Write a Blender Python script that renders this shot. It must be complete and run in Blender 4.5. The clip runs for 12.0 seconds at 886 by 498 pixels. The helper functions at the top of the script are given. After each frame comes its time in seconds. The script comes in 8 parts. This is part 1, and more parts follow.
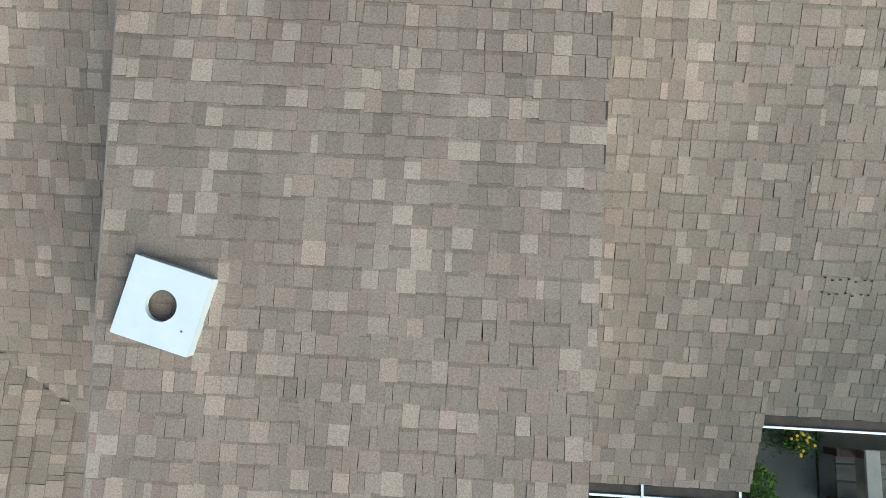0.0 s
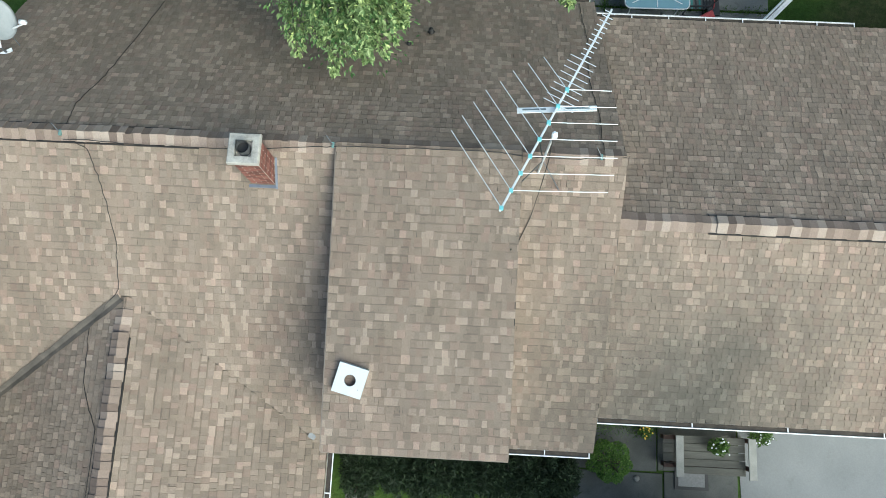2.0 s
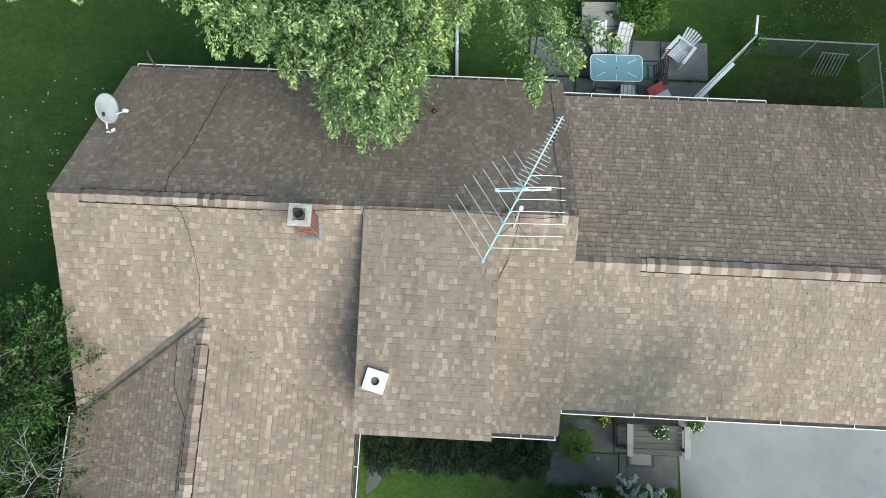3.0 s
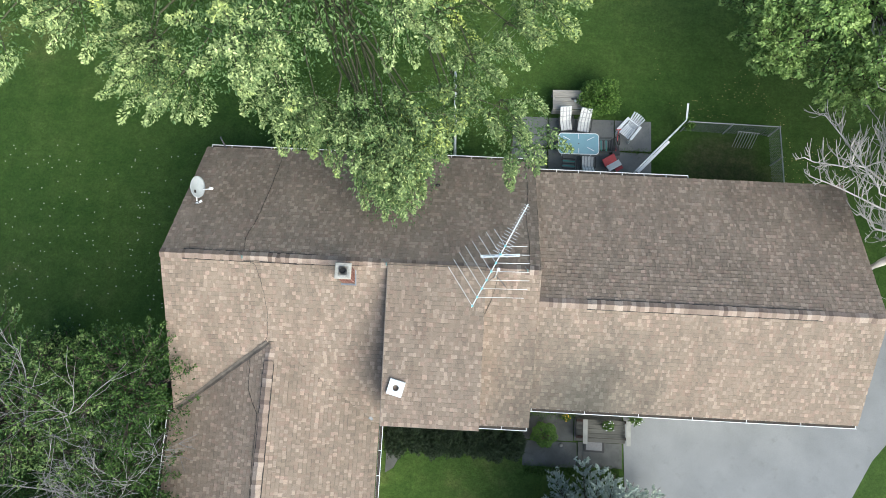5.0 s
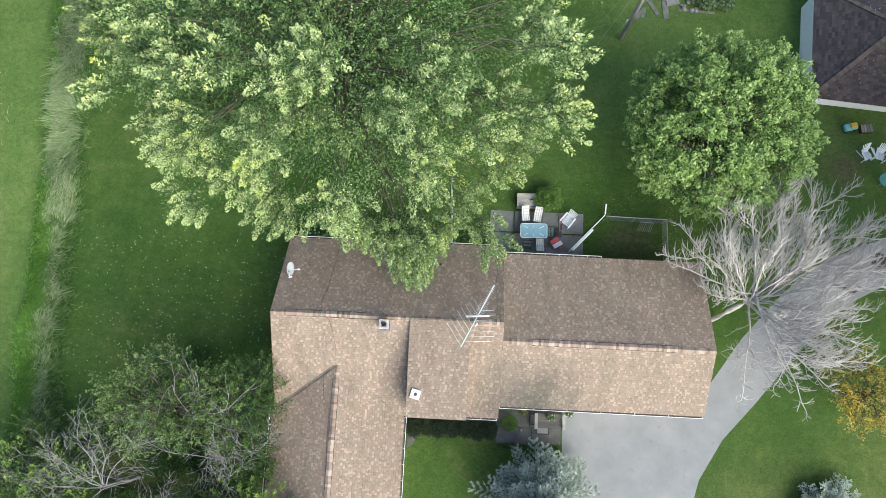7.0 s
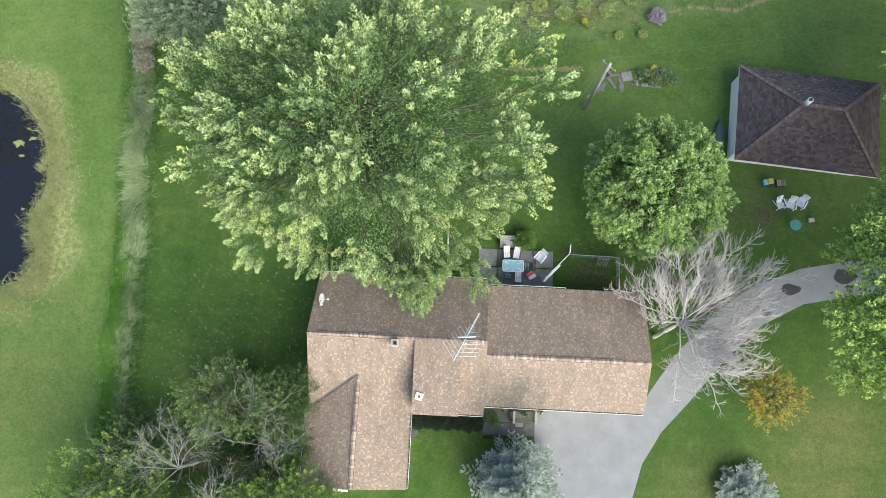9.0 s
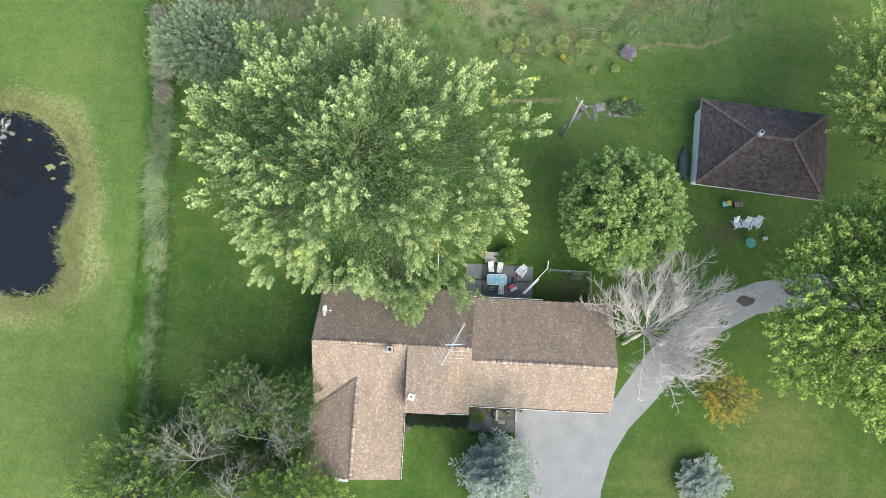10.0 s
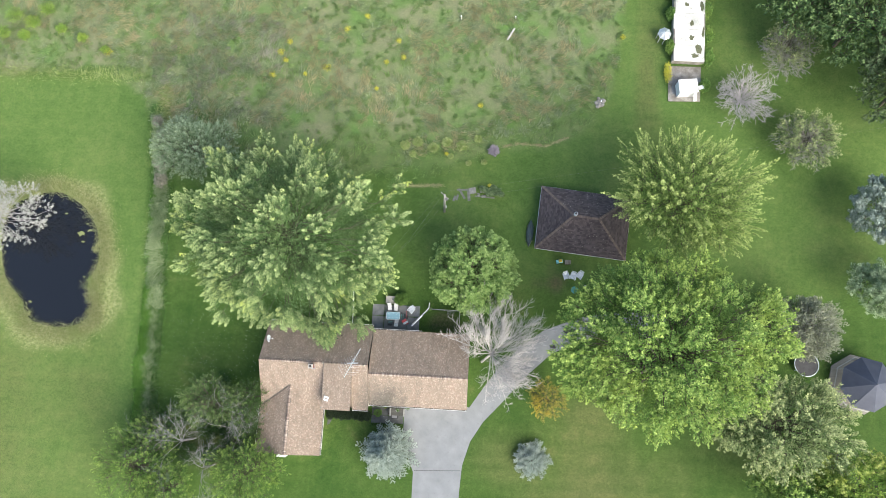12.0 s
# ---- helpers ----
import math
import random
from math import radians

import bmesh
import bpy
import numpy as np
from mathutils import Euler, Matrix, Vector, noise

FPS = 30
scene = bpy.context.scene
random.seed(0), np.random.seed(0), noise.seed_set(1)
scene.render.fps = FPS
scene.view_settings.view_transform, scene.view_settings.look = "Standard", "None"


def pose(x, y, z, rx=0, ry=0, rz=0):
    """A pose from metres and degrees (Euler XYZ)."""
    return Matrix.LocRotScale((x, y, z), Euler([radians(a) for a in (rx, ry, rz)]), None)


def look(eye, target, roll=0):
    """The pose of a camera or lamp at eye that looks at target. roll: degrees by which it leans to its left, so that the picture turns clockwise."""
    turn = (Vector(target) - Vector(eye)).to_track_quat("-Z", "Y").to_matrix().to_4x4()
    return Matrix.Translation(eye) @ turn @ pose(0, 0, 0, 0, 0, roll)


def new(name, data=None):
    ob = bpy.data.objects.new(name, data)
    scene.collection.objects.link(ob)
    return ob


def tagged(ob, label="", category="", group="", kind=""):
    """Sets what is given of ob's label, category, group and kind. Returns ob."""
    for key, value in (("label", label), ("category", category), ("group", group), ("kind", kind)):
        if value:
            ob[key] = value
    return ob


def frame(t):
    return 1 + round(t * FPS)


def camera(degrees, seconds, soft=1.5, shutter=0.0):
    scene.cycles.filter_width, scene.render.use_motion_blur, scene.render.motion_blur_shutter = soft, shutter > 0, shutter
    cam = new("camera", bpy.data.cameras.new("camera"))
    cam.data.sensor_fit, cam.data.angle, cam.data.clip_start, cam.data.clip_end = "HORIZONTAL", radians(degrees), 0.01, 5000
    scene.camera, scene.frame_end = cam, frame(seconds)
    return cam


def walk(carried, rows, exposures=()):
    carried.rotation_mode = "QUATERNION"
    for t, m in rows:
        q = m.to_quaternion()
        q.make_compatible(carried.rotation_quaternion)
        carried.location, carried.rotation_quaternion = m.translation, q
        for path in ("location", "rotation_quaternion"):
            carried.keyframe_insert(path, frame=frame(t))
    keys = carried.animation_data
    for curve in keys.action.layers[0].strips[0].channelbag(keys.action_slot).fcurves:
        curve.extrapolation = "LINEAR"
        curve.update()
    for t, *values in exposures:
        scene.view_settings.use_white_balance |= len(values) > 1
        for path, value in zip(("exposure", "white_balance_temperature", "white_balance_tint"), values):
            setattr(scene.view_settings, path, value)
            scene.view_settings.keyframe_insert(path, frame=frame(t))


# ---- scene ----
cam = camera(66.0, 12.0, soft=0.75)
PATH = [
    (0, (-0.225, -0.606, 8.977), (-0.259, -0.204, 7.018), -1.6),
    (0.5, (-0.262, -0.553, 10.331), (-0.291, -0.16, 8.37), -0.9),
    (1, (-0.218, -0.444, 11.77), (-0.255, -0.05, 9.809), -2.1),
    (1.5, (-0.304, -0.339, 13.72), (-0.342, 0.054, 11.759), -2.5),
    (2, (-0.334, -0.201, 16.308), (-0.375, 0.19, 14.347), -3.1),
    (2.5, (-0.22, -0.231, 18.919), (-0.273, 0.161, 16.958), -4.9),
    (4.5, (-0.19, -0.027, 24.02), (-0.234, 0.356, 22.057), -3.7),
    (5, (-0.165, 0.067, 26.833), (-0.216, 0.449, 24.87), -4.7),
    (5.5, (-0.186, 0.208, 29.852), (-0.234, 0.589, 27.889), -4.4),
    (6, (-0.028, 0.347, 33.182), (-0.084, 0.724, 31.219), -5.7),
    (6.5, (0.065, 0.506, 36.941), (0.005, 0.878, 34.977), -6.3),
    (7, (0.09, 0.667, 41.059), (0.034, 1.04, 39.095), -5.8),
    (9, (0.57, 1.232, 51.836), (0.509, 1.598, 49.87), -6.7),
    (9.5, (0.893, 1.609, 53.722), (0.832, 1.964, 51.754), -7.0),
    (10, (1.449, 1.701, 57.824), (1.389, 2.059, 55.857), -6.7),
    (10.5, (3.608, 1.979, 63.479), (3.539, 2.34, 61.513), -8.0),
    (11, (6.488, 2.554, 69.582), (6.409, 2.908, 67.615), -9.7),
    (11.5, (10.328, 2.788, 75.637), (10.236, 3.148, 73.672), -11.5),
    (12, (14.253, 3.126, 81.721), (14.146, 3.488, 79.757), -13.5),
]
walk(cam, [(t, look(eye, target, roll)) for t, eye, target, roll in PATH], [(0, 0.56, 5850, -4), (1.5, 0.74, 6080, -3), (2.5, 0.87, 6150, -3), (4.5, 0.99, 6300, 3), (6, 1.15, 6500, 5), (9, 1.35, 6700, 6), (12, 1.4, 6750, 8)])

# ---- world, sun and exposure ----
SUN_DIR = Vector((0.54, -0.60, 0.59)).normalized()
world = bpy.data.worlds.new("sky")
scene.world = world
world.use_nodes = True
wn = world.node_tree.nodes
wl = world.node_tree.links
sky = wn.new("ShaderNodeTexSky")
sky.sky_type = "NISHITA"
sky.sun_disc = False
sky.sun_elevation = math.asin(SUN_DIR.z)
sky.sun_rotation = math.atan2(SUN_DIR.x, SUN_DIR.y)
sky.air_density = 1.0
sky.dust_density = 3.0
wl.new(sky.outputs[0], wn["Background"].inputs[0])
wn["Background"].inputs[1].default_value = 0.138
sun = new("sun", bpy.data.lights.new("sun", "SUN"))
sun.data.energy = 2.3
sun.data.angle = radians(58)
sun.data.color = (1.0, 0.95, 0.88)
sun.matrix_world = look(SUN_DIR * 90, (0, 0, 0))

# ---- materials ----


def nodes_of(name):
    m = bpy.data.materials.new(name)
    m.use_nodes = True
    nt = m.node_tree
    return m, nt, nt.nodes["Principled BSDF"]


def ramp(nt, fac, cols, lo=0.0, hi=1.0):
    r = nt.nodes.new("ShaderNodeValToRGB")
    e = r.color_ramp.elements
    while len(e) < len(cols):
        e.new(0.5)
    for i, c in enumerate(cols):
        e[i].position = lo + (hi - lo) * i / max(1, len(cols) - 1)
        e[i].color = (*c, 1)
    nt.links.new(fac, r.inputs[0])
    return r.outputs[0]


def noise_of(nt, scale, detail=4.0, rough=0.6, stretch=(1, 1, 1), world_space=True):
    geo = nt.nodes.new("ShaderNodeNewGeometry")
    mp = nt.nodes.new("ShaderNodeMapping")
    mp.inputs["Scale"].default_value = stretch
    nt.links.new(geo.outputs["Position"], mp.inputs[0])
    n = nt.nodes.new("ShaderNodeTexNoise")
    n.inputs["Scale"].default_value = scale
    n.inputs["Detail"].default_value = detail
    n.inputs["Roughness"].default_value = rough
    nt.links.new(mp.outputs[0], n.inputs["Vector"])
    return n.outputs[0]


def mix(nt, fac, a, b, blend="MIX"):
    n = nt.nodes.new("ShaderNodeMix")
    n.data_type = "RGBA"
    n.blend_type = blend
    for sock, v in ((n.inputs[0], fac), (n.inputs[6], a), (n.inputs[7], b)):
        if isinstance(v, (int, float)):
            sock.default_value = v
        elif isinstance(v, tuple):
            sock.default_value = (*v, 1)
        else:
            nt.links.new(v, sock)
    return n.outputs[2]


def maths(nt, op, a, b=0.0, clamp=False):
    n = nt.nodes.new("ShaderNodeMath")
    n.operation = op
    n.use_clamp = clamp
    for sock, v in ((n.inputs[0], a), (n.inputs[1], b)):
        if isinstance(v, (int, float)):
            sock.default_value = v
        else:
            nt.links.new(v, sock)
    return n.outputs[0]


def bump(nt, bsdf, height, strength, distance):
    b = nt.nodes.new("ShaderNodeBump")
    b.inputs["Strength"].default_value = strength
    b.inputs["Distance"].default_value = distance
    nt.links.new(height, b.inputs["Height"])
    nt.links.new(b.outputs[0], bsdf.inputs["Normal"])


def piece_random(nt):
    geo = nt.nodes.new("ShaderNodeNewGeometry")
    inf = nt.nodes.new("ShaderNodeObjectInfo")
    return maths(nt, "FRACT", maths(nt, "ADD", geo.outputs["Random Per Island"], inf.outputs["Random"]))


def surface(name, cols, scale=3.0, rough=0.7, grain=40.0, relief=0.3, depth=0.004, metal=0.0, wear=None, islands=0.0, stretch=(1, 1, 1)):
    """A two-scale procedural surface: broad stains, fine grain, relief."""
    m, nt, b = nodes_of(name)
    big = noise_of(nt, scale, 3.0, 0.55, stretch)
    fine = noise_of(nt, grain, 3.0, 0.6, stretch)
    fac = maths(nt, "ADD", maths(nt, "MULTIPLY", big, 0.65), maths(nt, "MULTIPLY", fine, 0.35))
    if islands:
        fac = maths(nt, "ADD", maths(nt, "MULTIPLY", fac, 1 - islands), maths(nt, "MULTIPLY", piece_random(nt), islands))
    col = ramp(nt, fac, cols, 0.28, 0.72)
    if wear:
        spots = ramp(nt, noise_of(nt, scale * 2.7, 5.0, 0.7), [(0, 0, 0), (0, 0, 0), (1, 1, 1)], 0.35, 0.8)
        col = mix(nt, spots, col, wear)
    nt.links.new(col, b.inputs["Base Color"])
    b.inputs["Roughness"].default_value = rough
    b.inputs["Metallic"].default_value = metal
    bump(nt, b, fine, relief, depth)
    return m


def shingle_material(name, cols, moss=(0.13, 0.12, 0.07), pink=(0.25, 0.18, 0.14), corner_tone=(0.085, 0.082, 0.07)):
    m, nt, b = nodes_of(name)
    r = piece_random(nt)
    col = ramp(nt, r, cols, 0.0, 1.0)
    nt.nodes[-1].color_ramp.interpolation = "LINEAR"
    tone = nt.nodes.new("ShaderNodeAttribute")
    tone.attribute_name = "tone"
    lift = maths(nt, "ADD", tone.outputs["Fac"], 1.0)
    patch = noise_of(nt, 0.9, 3.0)
    col = mix(nt, maths(nt, "MULTIPLY", ramp(nt, patch, [(0, 0, 0), (1, 1, 1)], 0.45, 0.7), 0.2), col, pink)
    col = mix(nt, maths(nt, "MULTIPLY", ramp(nt, noise_of(nt, 1.7, 4.0), [(0, 0, 0), (1, 1, 1)], 0.5, 0.75), 0.14), col, moss)
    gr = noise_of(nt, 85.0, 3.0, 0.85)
    # darker, greyer tone round the garage roof's lower corner, ragged at the edge
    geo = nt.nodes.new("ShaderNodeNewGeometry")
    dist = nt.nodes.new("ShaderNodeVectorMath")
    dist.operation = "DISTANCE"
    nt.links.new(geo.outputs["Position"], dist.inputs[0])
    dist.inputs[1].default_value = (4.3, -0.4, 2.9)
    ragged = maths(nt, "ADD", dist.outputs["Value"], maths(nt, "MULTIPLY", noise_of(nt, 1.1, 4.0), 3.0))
    col = mix(nt, ramp(nt, maths(nt, "MULTIPLY", ragged, 0.2), [(0.9, 0.9, 0.9), (0, 0, 0)], 0.42, 1.26), col, corner_tone)
    grey = nt.nodes.new("ShaderNodeCombineColor")
    for k in range(3):
        nt.links.new(lift, grey.inputs[k])
    col = mix(nt, 1.0, col, grey.outputs[0], "MULTIPLY")
    col = mix(nt, 1.0, col, ramp(nt, gr, [(0.62, 0.62, 0.62), (1.0, 1.0, 1.0), (1.36, 1.35, 1.33)], 0.3, 0.7), "MULTIPLY")
    streak = noise_of(nt, 1.2, 4.0, 0.6, (1.0, 0.35, 0.35))
    col = mix(nt, 1.0, col, ramp(nt, streak, [(0.8, 0.8, 0.8), (1.08, 1.08, 1.08)], 0.3, 0.7), "MULTIPLY")
    nt.links.new(col, b.inputs["Base Color"])
    b.inputs["Roughness"].default_value = 0.93
    bump(nt, b, gr, 0.5, 0.003)
    return m


TABS = [(0.208, 0.172, 0.139), (0.214, 0.176, 0.142), (0.219, 0.18, 0.145), (0.225, 0.184, 0.148), (0.228, 0.19, 0.156), (0.235, 0.185, 0.149), (0.238, 0.18, 0.148)]
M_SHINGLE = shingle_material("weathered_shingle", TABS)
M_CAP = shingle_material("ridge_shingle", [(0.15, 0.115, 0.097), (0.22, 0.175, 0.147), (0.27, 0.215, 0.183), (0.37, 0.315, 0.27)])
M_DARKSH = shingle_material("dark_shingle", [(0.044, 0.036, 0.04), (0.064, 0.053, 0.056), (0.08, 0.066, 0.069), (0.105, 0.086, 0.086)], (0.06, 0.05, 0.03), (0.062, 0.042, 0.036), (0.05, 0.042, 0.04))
M_DECK = surface("worn_valley_lining", [(0.12, 0.1, 0.082), (0.17, 0.14, 0.115)], 2, 0.9)
M_FELT = surface("roof_felt", [(0.03, 0.028, 0.026), (0.06, 0.055, 0.05)], 2, 0.9)
M_SIDING = surface("pale_siding", [(0.5, 0.48, 0.42), (0.6, 0.58, 0.52)], 1.5, 0.6, 30, 0.1)
M_TANSIDING = surface("tan_siding", [(0.17, 0.135, 0.11), (0.23, 0.185, 0.15)], 2, 0.7, 30, 0.2, stretch=(1, 1, 6))
M_WHITE = surface("white_paint", [(0.66, 0.69, 0.72), (0.78, 0.81, 0.84)], 4, 0.4, 60, 0.1, wear=(0.5, 0.52, 0.53))
M_GUTTER = surface("gutter_inside", [(0.02, 0.018, 0.016), (0.09, 0.075, 0.06)], 6, 0.85, 60)
M_PLATE = surface("white_enamel_sheet", [(0.5, 0.55, 0.58), (0.58, 0.63, 0.66)], 5, 0.3, 30, 0.05)
M_CONCRETE = surface("grey_concrete", [(0.10, 0.11, 0.112), (0.155, 0.165, 0.168), (0.215, 0.225, 0.228)], 1.3, 0.85, 45, 0.3, wear=(0.075, 0.085, 0.075))
# path concrete with the shade below the eave put into its colour
M_PATH = surface("shaded_path_concrete", [(0.045, 0.05, 0.048), (0.08, 0.086, 0.083), (0.13, 0.136, 0.133)], 1.3, 0.85, 45, 0.3, wear=(0.045, 0.055, 0.045))
M_DRIVE = surface("pale_asphalt", [(0.145, 0.16, 0.172), (0.172, 0.187, 0.2), (0.195, 0.211, 0.224), (0.225, 0.24, 0.252)], 0.7, 0.8, 30, 0.5, wear=(0.135, 0.147, 0.156))
M_TAR = surface("fresh_tar", [(0.02, 0.021, 0.023), (0.045, 0.047, 0.05)], 2, 0.6, 50, 0.4)
M_BRICK = surface("red_brick", [(0.09, 0.034, 0.028), (0.15, 0.055, 0.042), (0.2, 0.085, 0.066)], 6, 0.85, 90, 0.5, 0.003, islands=0.6, wear=(0.4, 0.33, 0.28))
M_MORTAR = surface("pale_mortar", [(0.36, 0.33, 0.3), (0.5, 0.47, 0.43)], 8, 0.9, 80)
M_FIELDSTONE = surface("grey_field_stone", [(0.12, 0.125, 0.115), (0.2, 0.2, 0.19), (0.31, 0.31, 0.295)], 5, 0.9, 50, 0.5)
M_CAPSTONE = surface("cast_concrete", [(0.36, 0.35, 0.33), (0.5, 0.49, 0.46)], 6, 0.9, 70, 0.5)
M_STEEL = surface("dull_steel", [(0.12, 0.13, 0.14), (0.22, 0.23, 0.24)], 6, 0.45, 50, 0.1, metal=0.7)
M_ALU = surface("weathered_aluminium", [(0.55, 0.62, 0.66), (0.75, 0.8, 0.83)], 7, 0.35, 60, 0.05, metal=0.35)
M_DKSLOT = surface("dark_insulator", [(0.06, 0.09, 0.11), (0.1, 0.14, 0.17)], 9, 0.5, 60, 0.05)
M_TEAL = surface("teal_plastic", [(0.12, 0.42, 0.47), (0.2, 0.52, 0.56)], 9, 0.5, 60, 0.05)
M_CLIP = surface("dull_teal_plastic", [(0.09, 0.19, 0.18), (0.15, 0.26, 0.25)], 9, 0.6, 60, 0.05)
M_BLACK = surface("black_rubber", [(0.012, 0.012, 0.012), (0.03, 0.03, 0.03)], 9, 0.6, 60, 0.1)
M_FLASH = surface("blue_grey_flashing", [(0.13, 0.155, 0.2), (0.2, 0.23, 0.28)], 6, 0.55, 60, 0.1, metal=0.2)
M_WOOD = surface("grey_weathered_wood", [(0.14, 0.13, 0.11), (0.22, 0.21, 0.185), (0.3, 0.29, 0.26)], 3, 0.85, 30, 0.5, 0.003, stretch=(0.25, 4, 4), islands=0.35)
M_PALEWOOD = surface("pale_painted_wood", [(0.33, 0.35, 0.34), (0.45, 0.47, 0.46)], 4, 0.8, 40, 0.3)
M_REDWOOD = surface("dark_stained_wood", [(0.035, 0.018, 0.014), (0.06, 0.032, 0.025)], 4, 0.75, 40, 0.3)
M_BARK = surface("brown_bark", [(0.05, 0.042, 0.034), (0.1, 0.085, 0.07)], 4, 0.9, 25, 0.7, 0.02)
M_PALEBARK = surface("bleached_bark", [(0.25, 0.245, 0.24), (0.4, 0.39, 0.385), (0.56, 0.55, 0.545)], 2.5, 0.85, 25, 0.5, 0.01)


def leaf_material(name, cols, tip=None, tip_part=0.3, scale=0.35, through_light=0.2, rough=0.55, fresh=None, base_tip=1.0):
    """Leaves: colour by leaf, pale tips with light painted in, broad drifts over the crown, a little light through the
    blade.
    """
    m, nt, b = nodes_of(name)
    geo = nt.nodes.new("ShaderNodeNewGeometry")
    col = ramp(nt, geo.outputs["Random Per Island"], cols)
    young_lit = nt.nodes.new("ShaderNodeAttribute")
    young_lit.attribute_name = "young_lit"
    col = mix(nt, young_lit.outputs["Fac"], col, fresh or tuple(min(0.6, c * 1.9 + 0.02) for c in cols[-1]))
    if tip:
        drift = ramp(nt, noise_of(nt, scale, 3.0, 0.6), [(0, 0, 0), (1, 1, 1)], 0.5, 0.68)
        part_ = maths(nt, "MULTIPLY", maths(nt, "ADD", maths(nt, "MULTIPLY", young_lit.outputs["Fac"], 2.4), base_tip, True), tip_part)
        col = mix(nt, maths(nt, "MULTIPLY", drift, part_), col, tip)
    nt.links.new(col, b.inputs["Base Color"])
    b.inputs["Roughness"].default_value = rough
    b.inputs["Specular IOR Level"].default_value = 0.28
    tr = nt.nodes.new("ShaderNodeBsdfTranslucent")
    nt.links.new(col, tr.inputs[0])
    ms = nt.nodes.new("ShaderNodeMixShader")
    ms.inputs[0].default_value = through_light
    nt.links.new(b.outputs[0], ms.inputs[1])
    nt.links.new(tr.outputs[0], ms.inputs[2])
    nt.links.new(ms.outputs[0], nt.nodes["Material Output"].inputs[0])
    return m


L_POPLAR = leaf_material("silver_maple_leaf", [(0.04, 0.092, 0.028), (0.07, 0.142, 0.046), (0.105, 0.195, 0.066), (0.18, 0.275, 0.12)], (0.58, 0.66, 0.13), 0.85, 0.2, through_light=0.15, rough=0.42, fresh=(0.58, 0.7, 0.33), base_tip=-0.75)
L_MAPLE = leaf_material("maple_leaf", [(0.09, 0.185, 0.048), (0.155, 0.28, 0.08), (0.23, 0.365, 0.115)], (0.27, 0.38, 0.12), 0.4, 0.5, fresh=(0.47, 0.62, 0.24))
L_ELM = leaf_material("bright_green_leaf", [(0.06, 0.142, 0.031), (0.13, 0.25, 0.055), (0.215, 0.35, 0.09)], (0.26, 0.35, 0.07), 0.6, 0.16, fresh=(0.5, 0.64, 0.18))
L_SPRUCE = leaf_material("blue_spruce_needle", [(0.12, 0.175, 0.15), (0.18, 0.245, 0.21), (0.26, 0.33, 0.29)], None, through_light=0.15, fresh=(0.5, 0.58, 0.52))
L_YEW = leaf_material("dark_yew_needle", [(0.008, 0.019, 0.009), (0.016, 0.032, 0.014), (0.03, 0.052, 0.022)], None, through_light=0.05)
L_GREY = leaf_material("grey_green_leaf", [(0.12, 0.2, 0.1), (0.19, 0.285, 0.155), (0.28, 0.37, 0.225)], None, fresh=(0.46, 0.56, 0.38))
L_FROST = leaf_material("silver_willow_leaf", [(0.22, 0.25, 0.21), (0.34, 0.36, 0.32), (0.47, 0.48, 0.45)], None, fresh=(0.6, 0.61, 0.57))
L_LILAC = leaf_material("lilac_grey_seedhead", [(0.2, 0.22, 0.15), (0.32, 0.32, 0.25), (0.44, 0.42, 0.35)], None, through_light=0.35)
L_SAGE = leaf_material("sage_leaf", [(0.1, 0.125, 0.08), (0.165, 0.19, 0.13), (0.25, 0.27, 0.195)], None, fresh=(0.34, 0.37, 0.27))
L_BOX = leaf_material("boxwood_leaf", [(0.035, 0.08, 0.015), (0.07, 0.14, 0.03), (0.12, 0.2, 0.05)], None)
L_BOXWOOD = leaf_material("lime_boxwood_leaf", [(0.045, 0.11, 0.02), (0.092, 0.185, 0.037), (0.16, 0.265, 0.062)], None)
L_OLIVE = leaf_material("olive_yellow_leaf", [(0.02, 0.058, 0.014), (0.042, 0.1, 0.025), (0.085, 0.16, 0.048)], (0.12, 0.19, 0.05), 0.5, 0.5, fresh=(0.26, 0.36, 0.14))
L_HAWTHORN = leaf_material("dark_hawthorn_leaf", [(0.013, 0.042, 0.01), (0.028, 0.076, 0.017), (0.054, 0.12, 0.028)], None, fresh=(0.12, 0.21, 0.055))
L_THICKET = leaf_material("thicket_leaf", [(0.036, 0.094, 0.021), (0.078, 0.168, 0.037), (0.15, 0.265, 0.064)], (0.17, 0.27, 0.045), 0.5, 0.5, fresh=(0.32, 0.45, 0.1))
L_SILVER = leaf_material("silvery_olive_leaf", [(0.085, 0.145, 0.05), (0.165, 0.245, 0.095), (0.27, 0.35, 0.155)], None, fresh=(0.6, 0.65, 0.33))
L_WOODLAND = leaf_material("deep_green_leaf", [(0.03, 0.072, 0.025), (0.06, 0.122, 0.044), (0.115, 0.185, 0.07)], None, fresh=(0.2, 0.3, 0.11))
L_LIME = leaf_material("lime_leaf", [(0.09, 0.18, 0.03), (0.18, 0.31, 0.055), (0.3, 0.43, 0.09)], (0.38, 0.46, 0.08), 0.5, 0.5)
L_CEDAR = leaf_material("pale_feathery_leaf", [(0.06, 0.12, 0.026), (0.125, 0.215, 0.05), (0.22, 0.315, 0.082)], None, fresh=(0.56, 0.66, 0.25))
L_YELLOW = leaf_material("turning_leaf", [(0.1, 0.15, 0.035), (0.2, 0.215, 0.05), (0.36, 0.31, 0.06)], (0.62, 0.46, 0.06), 0.9, 0.4, fresh=(0.6, 0.46, 0.09))
